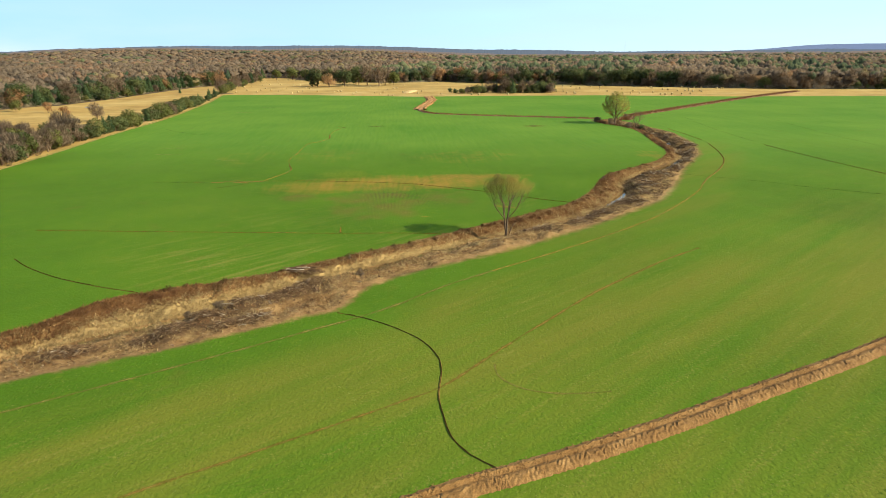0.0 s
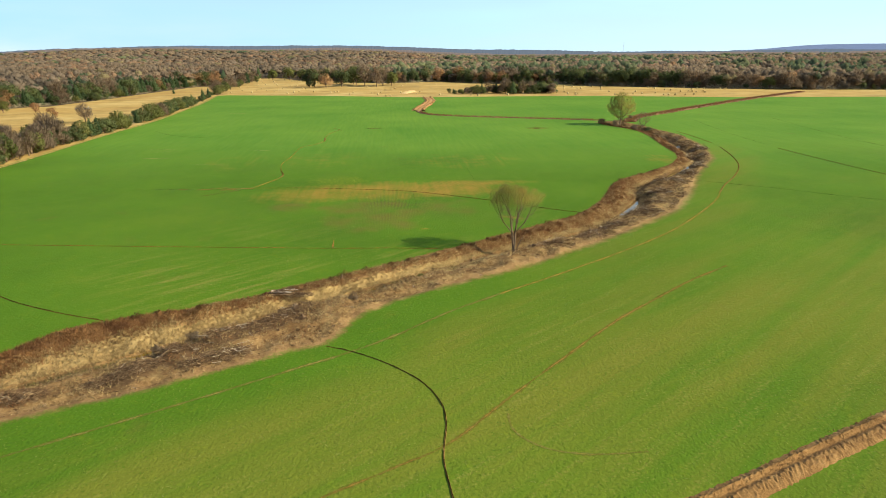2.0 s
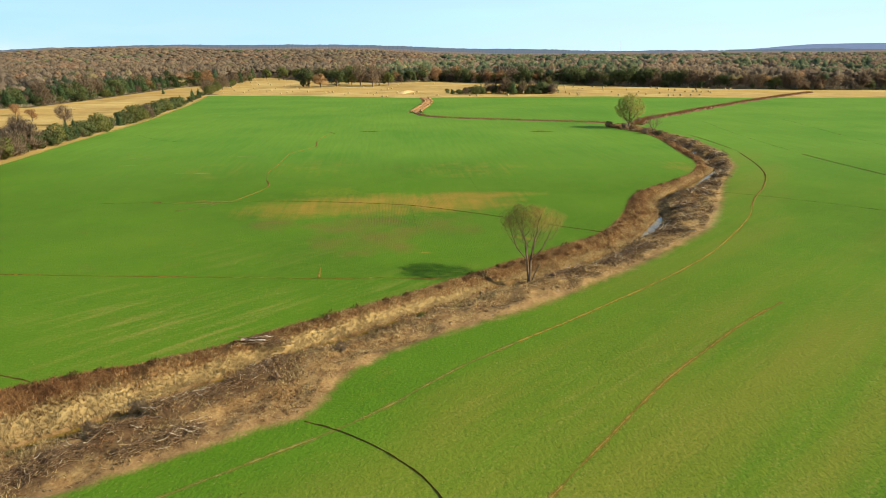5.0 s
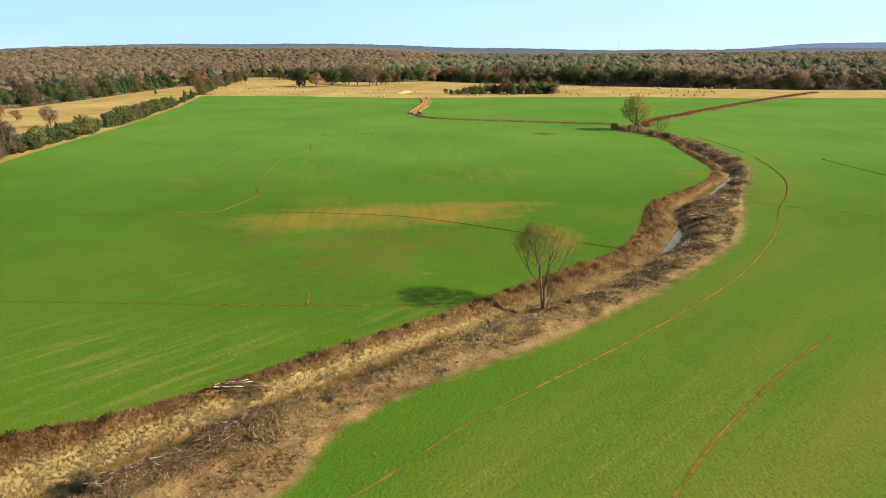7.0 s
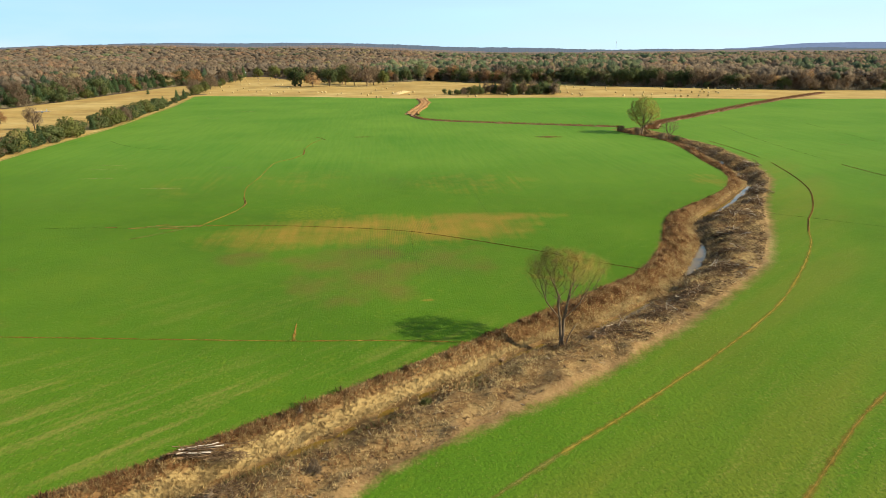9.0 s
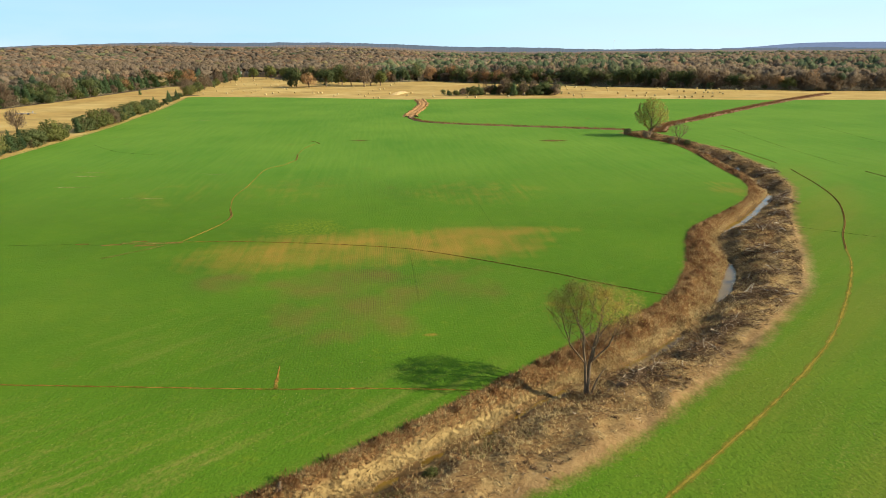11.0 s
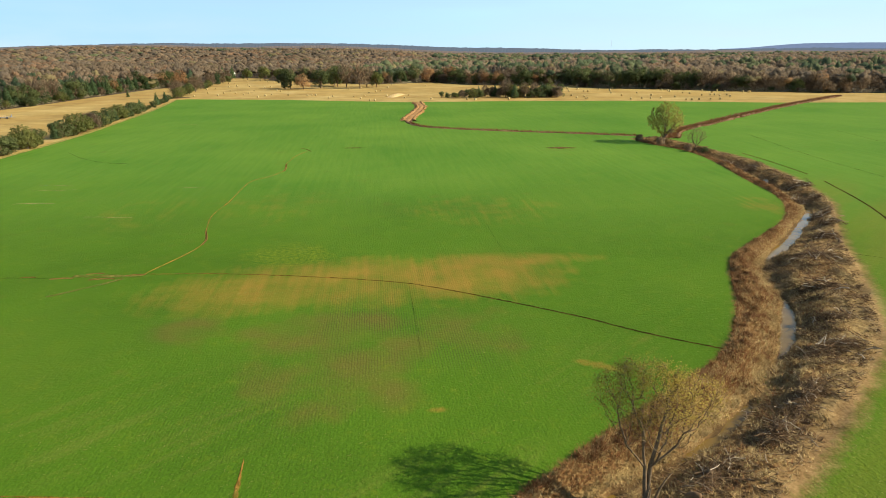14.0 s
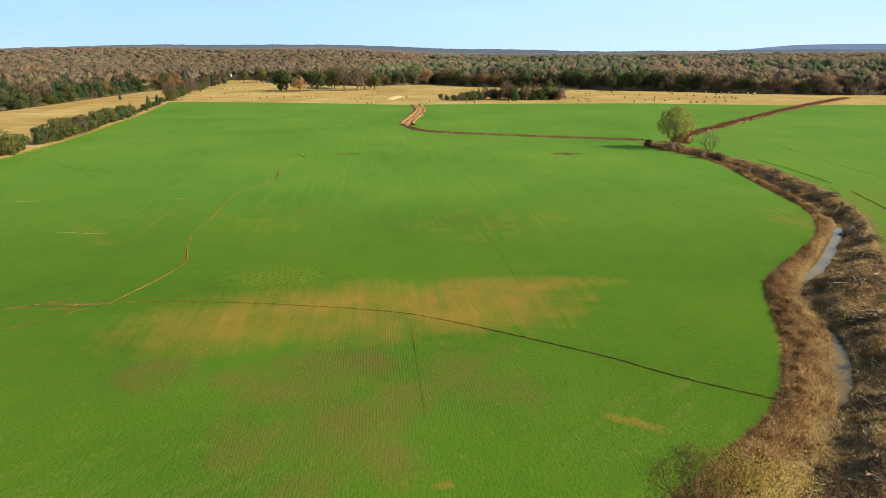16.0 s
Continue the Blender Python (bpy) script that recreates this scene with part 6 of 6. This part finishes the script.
def brush_pile(x, y, length, width, turn, count, pale, rng, bold=1.0, reach=1.0, label="long heap of torn dark branches, roots and bleached sticks"):
    """Branches thrown together in a row; most lie across it or along it."""
    ob = thing("brush_pile", label, "brush pile", "brush piles")
    ob.matrix_basis = pose(x, y, height(x, y), 0, 0, turn)
    c, s = math.cos(radians(turn)), math.sin(radians(turn))

    def ground_at(u, v):
        return height(x + u * c - v * s, y + u * s + v * c) - height(x, y)

    n = max(1, round(length / (1.7 * reach)))
    for k in range(n):
        u, v = (k + 0.5 - n / 2) * length / n + rng.gauss(0, 0.2), rng.gauss(0, 0.15) * width
        m = part("brush_tangle", rng.choice(TANGLES), ob, "dark tangle of fine twigs")
        m.matrix_basis = pose(u, v, ground_at(u, v) - 0.05, 0, 0, rng.uniform(-40, 40)) @ Matrix.Diagonal((rng.uniform(0.8, 1.1), width * rng.uniform(0.32, 0.46), bold * rng.uniform(0.5, 0.95), 1))
    for _ in range(count):
        light = rng.random() < pale
        b = part("branch", rng.choice(PALE if light else BRANCHES), ob)
        u, v = max(-0.56, min(0.56, rng.gauss(0, 0.3))) * length, rng.gauss(0, 0.30) * width
        h = ground_at(u, v) + max(0.06, (0.55 - 0.6 * (v / width) ** 2) * bold * rng.uniform(0.1, 1.25))
        b.matrix_basis = pose(u, v, h, 0, rng.gauss(0, 12), rng.choice((0, 0, 60, 120)) + rng.gauss(0, 28)) @ Matrix.Scale(rng.uniform(0.4, 0.85) * bold * reach, 4)
    return ob


rng = random.Random(41)
for x, y, length, width, turn in WINDROWS:
    brush_pile(x, y, length, width, turn, int((11 if y < 100 else 6.5) * length), 0.24 if y < 100 else 0.38, rng, 1.15 if y < 100 else 1.3 if y < 135 else 1.65, 0.66 if y < 100 else 1.0)
# single branches left between the rows
east_line, creek_line = spline(BANK_EAST, 1.0), spline([c[:2] for c in CREEK], 1.0)
for x, y in east_line:
    if not 50 < y < 246 or rng.random() > 0.8:
        continue
    d = creek_line - np.array([x, y])
    near = creek_line[np.argmin((d**2).sum(1))]
    f = rng.uniform(0.12, 0.75)
    px, py = x + (near[0] - x) * f, y + (near[1] - y) * f
    if math.hypot(px - near[0], py - near[1]) < 2.2:
        continue
    b = new("fallen_branch", rng.choice(PALE if rng.random() < 0.4 else BRANCHES))
    b.matrix_basis = pose(px, py, height(px, py) + 0.06, 0, rng.gauss(0, 5), rng.uniform(0, 360)) @ Matrix.Scale(rng.uniform(0.4, 0.8), 4)
    tagged(b, "broken weathered branch lying on the cleared bank", "branch", "fallen branches")


MAT_BLEACHED = earthy("barkless_logs", (0.22, 0.15, 0.10), (0.46, 0.36, 0.27), (0.62, 0.52, 0.42), big=1.5, small=12, distance=0.02)


def log_stack(x, y, turn):
    ob = thing("log_stack", "small stack of bleached logs beside the creek bank", "log stack")
    ob.matrix_basis = pose(x, y, height(x, y), 0, 0, turn)
    r = random.Random(9)
    for i in range(9):
        t = Tubes()
        n, length, rad = 5, r.uniform(1.8, 3.4), r.uniform(0.06, 0.10)
        t.add([(length * (k / (n - 1) - 0.5), r.gauss(0, 0.05), r.gauss(0, 0.03)) for k in range(n)], [rad * (1 - 0.08 * k) for k in range(n)], 8)
        b = part("log", t.mesh("log", MAT_BLEACHED if i in (1, 5, 7, 8) else MAT_DARK_BARK), ob)
        b.matrix_basis = pose(r.gauss(0, 0.35), (i % 5 - 2) * 0.3 + r.gauss(0, 0.06), 0.14 + 0.30 * (i // 5) + r.uniform(0, 0.05), 0, r.gauss(0, 2.5), r.gauss(0, 9))
    for i in range(34):
        b = part("branch", r.choice(BRANCHES), ob, "thin dark branch")
        s = r.uniform(-0.6, 1)
        b.matrix_basis = pose(0.6 + s * 2.6, r.gauss(-0.45 - 0.2 * s, 0.5), r.uniform(0.1, 0.5) * (1.15 - 0.5 * s), 0, r.gauss(0, 7), r.gauss(-14, 20)) @ Matrix.Scale(0.9, 4)
    for u in (1.6, 2.8):
        m = part("brush_tangle", r.choice(TANGLES), ob, "dark tangle of fine twigs")
        m.matrix_basis = pose(u, -0.4 - 0.15 * u, -0.1, 0, 0, r.uniform(-30, 30)) @ Matrix.Diagonal((0.95, 0.6, 0.55, 1))
    return ob


log_stack(-22.2, 83.5, 8)


def stump(x, y, size, turn, pale):
    """A root ball torn from the ground, with root stubs."""
    ob = thing("stump", "torn-out tree stump with broken roots on the bank", "stump", "stumps")
    ob.matrix_basis = pose(x, y, height(x, y), 0, 0, turn)
    r = np.random.RandomState(int(abs(x * 10 + y)))
    t = Tubes()
    t.add([(0, 0, -0.1), (0.1, 0, 0.25 * size), (0.35 * size, 0.05, 0.55 * size), (0.8 * size, 0.1, 0.75 * size)], [0.42 * size, 0.38 * size, 0.26 * size, 0.2 * size], 9)
    part("bole", t.mesh("bole", MAT_BARK if pale else MAT_DARK_BARK), ob)
    for i in range(7):
        a = i * 0.9 + r.rand()
        e = np.array([math.cos(a) * 0.9, math.sin(a) * 0.9, r.uniform(0.0, 0.6)]) * size
        q = Tubes()
        q.add([(0, 0, 0.15 * size), e * 0.5 + np.array([0, 0, 0.12 * size]), e], [0.14 * size, 0.09 * size, 0.03 * size], 5)
        part("root", q.mesh("root", MAT_DARK_BARK), ob)


for x, y, s, a, p in ((-19.4, 77.3, 0.9, 40, True), (-17.6, 75.3, 0.6, 120, False), (15.9, 104.8, 0.8, 200, True), (13.0, 102.0, 0.9, 300, False), (61, 160, 0.7, 80, False), (24, 110.5, 0.6, 160, True), (3.5, 100.6, 0.55, 220, False), (-15.3, 88.9, 0.5, 75, True)):
    stump(x, y, s, a, p)



def culvert_pipe(x, y, turn):
    """The open end of a drain pipe with a pale rim, sticking out of the bank."""
    ob = thing("culvert_pipe", "black drain pipe with a pale rim sticking out of the bank", "culvert pipe")
    ob.matrix_basis = pose(x, y, height(x, y) + 0.35, 0, 0, turn)
    outer, inner, seg = 0.58, 0.50, 24
    for name, mat, x0, x1, grown in (("barrel", MAT_PIPE, 0.0, 2.6, 0.0), ("rim", MAT_RIM, -0.09, 0.0, 0.05)):
        bm = bmesh.new()
        rings = []
        for r, px in ((inner, x0), (outer + grown, x0), (outer + grown, x1), (inner, x1)):
            rings.append([bm.verts.new((px, r * math.cos(2 * math.pi * k / seg), r * math.sin(2 * math.pi * k / seg))) for k in range(seg)])
        for p, q in zip(rings, rings[1:] + rings[:1]):
            for k in range(seg):
                bm.faces.new((p[k], p[(k + 1) % seg], q[(k + 1) % seg], q[k]))
        bmesh.ops.recalc_face_normals(bm, faces=bm.faces)
        m = bpy.data.meshes.new(name)
        bm.to_mesh(m)
        m.materials.append(mat)
        part(name, m, ob, "pale rim" if name == "rim" else "")


MAT_PIPE = earthy("black_pipe", (0.012, 0.012, 0.013), (0.03, 0.03, 0.03), big=1, small=8, rough=0.6, bump=0.1, distance=0.01)
MAT_RIM = earthy("pale_pipe_rim", (0.45, 0.44, 0.42), (0.65, 0.64, 0.62), big=2, small=10, rough=0.7, bump=0.1, distance=0.01)
culvert_pipe(74.3, 209.2, 50)

# small bushes in the corridor
rng_b = np.random.RandomState(77)
for x, y, kind, size in ((-29.2, 71.0, "thicket", 0.28), (-31.5, 67.5, "thicket", 0.22), (-12.5, 80.5, "thicket", 0.2), (-4.5, 91.5, "olive", 0.18), (79.6, 254.5, "bush", 0.42), (74, 254, "thicket", 0.4), (70.5, 268, "thicket", 0.5), (66.5, 277, "thicket", 0.45), (69, 283, "bush", 0.35), (84, 294, "thicket", 0.4)):
    plant(kind, x, y, size, rng_b, "creek bushes")


# clumps of russet weeds on the slope of the western bank
def build_weed_clumps():
    rng = np.random.RandomState(78)
    places = []
    for x, y in spline(BANK_WEST, 1.0):
        for _ in range(2):
            if not 66 < y < 278 or rng.rand() > (0.10 if y < 100 else 0.55):
                continue
            d = creek_line - np.array([x, y])
            near = creek_line[np.argmin((d**2).sum(1))]
            f = rng.uniform(0.10, 0.3 if y < 100 else 0.65)
            px, py = x + (near[0] - x) * f, y + (near[1] - y) * f
            if math.hypot(px - near[0], py - near[1]) > 2.6:
                places.append((px, py, height(px, py)))
    p = np.array(places)
    n, k = len(p), 130
    r = rng.uniform(0.35, 0.95, (n, 1, 1))
    d = unit(rng.normal(size=(n, k, 3)))
    d[..., 2] = np.abs(d[..., 2])
    c = p[:, None] + d * rng.rand(n, k, 1) ** 0.4 * r * np.array([1.1, 1.1, 0.85])
    way = unit(0.6 * d + rng.normal(0, 0.4, (n, k, 3)) + np.array([0, 0, 0.7])) * rng.uniform(0.12, 0.34, (n, k, 1))
    w = unit(np.cross(way, rng.normal(size=(n, k, 3)))) * rng.uniform(0.02, 0.05, (n, k, 1))
    v = np.stack([c + way, c - 0.4 * way + w, c - 0.4 * way - w], 2).reshape(-1, 3)
    tint = np.repeat(np.clip(0.7 * rng.rand(n, 1) + 0.4 * rng.rand(n, k), 0, 1).ravel(), 3)
    nrm = np.repeat(unit(d + np.array([0, 0, 0.7])).reshape(-1, 3), 3, 0)
    bank("weed_clumps", raw_mesh("weed_clumps", v, np.arange(len(v)).reshape(-1, 3), LEAF_CLUMP, tint=tint, custom_normal=nrm), "clumps of dark russet weeds on the slope of the creek bank", "weeds")


build_weed_clumps()


# ---- farm buildings and far marks ----
MAT_WALL = earthy("white_siding", (0.62, 0.60, 0.56), (0.75, 0.74, 0.71), big=0.5, small=4, rough=0.6, bump=0.1)
MAT_ROOF = earthy("grey_roofing", (0.20, 0.20, 0.21), (0.33, 0.33, 0.34), big=0.5, small=4, rough=0.6, bump=0.2)
MAT_METAL_ROOF = earthy("pale_metal_roof", (0.62, 0.64, 0.66), (0.78, 0.80, 0.82), big=0.2, small=2, rough=0.4, bump=0.1)
MAT_GLASS = earthy("dark_glass", (0.03, 0.035, 0.04), (0.05, 0.06, 0.07), big=1, small=4, rough=0.1, bump=0)
MAT_STEEL = earthy("galvanised_steel", (0.35, 0.36, 0.37), (0.5, 0.51, 0.52), big=1, small=4, rough=0.45, bump=0.05)


def box_mesh(name, x0, x1, y0, y1, z0, z1, material, bevel=0.03):
    bm = bmesh.new()
    bmesh.ops.create_cube(bm, size=1)
    for v in bm.verts:
        v.co = Vector((x0 + (v.co.x + 0.5) * (x1 - x0), y0 + (v.co.y + 0.5) * (y1 - y0), z0 + (v.co.z + 0.5) * (z1 - z0)))
    bmesh.ops.bevel(bm, geom=bm.edges[:], offset=bevel, segments=1, affect="EDGES")
    m = bpy.data.meshes.new(name)
    bm.to_mesh(m)
    m.materials.append(material)
    return m


def house(x, y, turn, length, depth, eave, rise, roof_mat, label):
    ob = thing("house", label, "house")
    ob.matrix_basis = pose(x, y, 0, 0, 0, turn)
    l, d = length / 2, depth / 2
    bm = bmesh.new()
    v = [bm.verts.new(p) for p in ((-l, -d, 0), (l, -d, 0), (l, d, 0), (-l, d, 0), (-l, -d, eave), (l, -d, eave), (l, d, eave), (-l, d, eave), (-l, 0, eave + rise * 0.96), (l, 0, eave + rise * 0.96))]
    for f in ((0, 1, 5, 4), (1, 2, 6, 9, 5), (2, 3, 7, 6), (3, 0, 4, 8, 7), (4, 5, 9, 8), (6, 7, 8, 9)):
        bm.faces.new([v[i] for i in f])
    bmesh.ops.recalc_face_normals(bm, faces=bm.faces)
    m = bpy.data.meshes.new("wall")
    bm.to_mesh(m)
    m.materials.append(MAT_WALL)
    part("wall", m, ob)
    slope = math.degrees(math.atan2(rise, d))
    w = math.hypot(rise, d) + 0.5
    for s in (1, -1):
        r = part("roof_slope", box_mesh("roof_slope", -l - 0.4, l + 0.4, -w, 0, 0.05, 0.2, roof_mat), ob)
        r.matrix_basis = pose(0, 0, eave + rise, 0, 0, 0 if s > 0 else 180) @ pose(0, 0, 0, slope)
    k = max(2, int(length / 4))
    for i in range(k):
        cx = -l + length * (i + 0.5) / k
        if i == k // 2:
            part("door", box_mesh("door", cx - 0.5, cx + 0.5, -d - 0.06, -d + 0.04, 0.1, 2.1, MAT_ROOF), ob)
        else:
            w = part("window", box_mesh("window", cx - 0.6, cx + 0.6, -d - 0.05, -d + 0.04, 0.95, 2.25, MAT_WALL), ob)
            for side in (-0.27, 0.27):
                part("pane", box_mesh("pane", cx + side - 0.23, cx + side + 0.23, -d - 0.065, -d - 0.02, 1.05, 2.15, MAT_GLASS, 0.005), w, "dark glass pane")


house(-355, 1100, 12, 16, 9, 3, 2.4, MAT_ROOF, "white farmhouse with a grey roof among trees")
house(-285, 952, -8, 14, 8, 3, 2.4, MAT_ROOF, "pale single-storey house with a grey roof by the wood")
house(-398, 1145, 20, 12, 8, 3, 2.2, MAT_METAL_ROOF, "white shed with a pale metal roof among trees")
house(560, 2330, -15, 60, 24, 8, 5, MAT_METAL_ROOF, "long pale barn far off in the woods")
house(960, 2800, -10, 50, 22, 7, 5, MAT_METAL_ROOF, "long pale barn far off in the woods")


def radio_mast(x, y, tall):
    ob = thing("radio_mast", "slender lattice radio mast on the far ridge", "radio mast")
    ob.matrix_basis = pose(x, y, 0)
    r = 1.4
    for i in range(3):
        a = i * 2.094
        t = Tubes()
        t.add([(math.cos(a) * r, math.sin(a) * r, 0), (math.cos(a) * r * 0.8, math.sin(a) * r * 0.8, tall)], [0.22, 0.18], 4)
        part("leg", t.mesh("leg", MAT_STEEL), ob)
    t = Tubes()
    n = 24
    for k in range(n):
        for i in range(3):
            a, b = i * 2.094, (i + 1) * 2.094
            t.add([(math.cos(a) * r, math.sin(a) * r, tall * k / n), (math.cos(b) * r * 0.9, math.sin(b) * r * 0.9, tall * (k + 1) / n)], [0.1, 0.1], 3, cap=False)
    part("bracing", t.mesh("bracing", MAT_STEEL), ob)


radio_mast(4700 * math.sin(radians(15.45)), 4700 * math.cos(radians(15.45)), 92)


def water_tower(x, y, base, tall):
    ob = thing("water_tower", "white water tower on the far ridge", "water tower")
    ob.matrix_basis = pose(x, y, 0)
    t = Tubes()
    t.add([(0, 0, 0), (0, 0, base), (0, 0, tall - 7)], [2.2, 2.0, 1.6], 12)
    part("column", t.mesh("column", MAT_METAL_ROOF), ob)
    t = Tubes()
    t.add([(0, 0, tall - 9), (0, 0, tall - 6.5), (0, 0, tall - 3), (0, 0, tall - 0.8), (0, 0, tall)], [2.0, 6.0, 7.5, 5.5, 1.0], 20)
    part("tank", t.mesh("tank", MAT_METAL_ROOF), ob)


water_tower(4300 * math.sin(radians(-15.5)), 4300 * math.cos(radians(-15.5)), 50, 86)


def earth_mound(x, y, turn, length, width, tall):
    rng = np.random.RandomState(6)
    bm = bmesh.new()
    n, k = 22, 12
    grid = []
    for i in range(n + 1):
        row = []
        for j in range(k + 1):
            u, v = i / n * 2 - 1, j / k * 2 - 1
            h = max(0.0, (1 - u * u) * (1 - v * v)) ** 0.7
            row.append(bm.verts.new((u * length / 2, v * width / 2, h * tall * (0.8 + 0.4 * rng.rand()) - (0.02 if h == 0 else 0))))
        grid.append(row)
    for i in range(n):
        for j in range(k):
            bm.faces.new((grid[i][j], grid[i + 1][j], grid[i + 1][j + 1], grid[i][j + 1]))
    m = bpy.data.meshes.new("earth_mound")
    bm.to_mesh(m)
    m.materials.append(MAT_SAND)
    ob = new("earth_mound", m)
    ob.matrix_basis = pose(x, y, 0, 0, 0, turn)
    tagged(ob, "heap of pale sandy soil on the mown meadow", "earth mound")


MAT_SAND = earthy("sandy_soil", (0.38, 0.24, 0.09), (0.50, 0.33, 0.14), (0.58, 0.42, 0.20), big=0.5, small=4, distance=0.1)
earth_mound(-30, 512, 78, 34, 6, 1.5)


# a made-up trailer in the place of a pale heap of junk
def farm_trailer(x, y, turn):
    ob = thing("farm_trailer", "flat trailer standing in for a pale junk heap in the dry pasture", "trailer")
    ob.matrix_basis = pose(x, y, 0, 0, 0, turn)
    part("deck", box_mesh("deck", -3.6, 3.6, -1.2, 1.2, 0.75, 0.95, MAT_ROOF), ob)
    part("load", box_mesh("load", -2.4, 1.2, -1.0, 1.0, 0.95, 1.6, MAT_SAND, 0.25), ob, "pale sheet-covered load")
    part("headboard", box_mesh("headboard", 3.45, 3.6, -1.2, 1.2, 0.95, 1.9, MAT_ROOF), ob)
    part("drawbar", box_mesh("drawbar", 3.6, 5.2, -0.08, 0.08, 0.6, 0.75, MAT_ROOF), ob)
    for wx in (-1.6, 1.4):
        for wy in (-1.0, 1.0):
            t = Tubes()
            t.add([(wx, wy - 0.12, 0.4), (wx, wy - 0.1, 0.4), (wx, wy + 0.1, 0.4), (wx, wy + 0.12, 0.4)], [0.36, 0.4, 0.4, 0.36], 16)
            wheel = part("wheel", t.mesh("wheel", MAT_GLASS), ob)
            t = Tubes()
            t.add([(wx, wy - 0.15, 0.4), (wx, wy - 0.14, 0.4), (wx, wy + 0.14, 0.4), (wx, wy + 0.15, 0.4)], [0.12, 0.16, 0.16, 0.12], 12)
            part("hub", t.mesh("hub", MAT_STEEL), wheel, "dull steel wheel hub")


farm_trailer(-214, 374, 25)
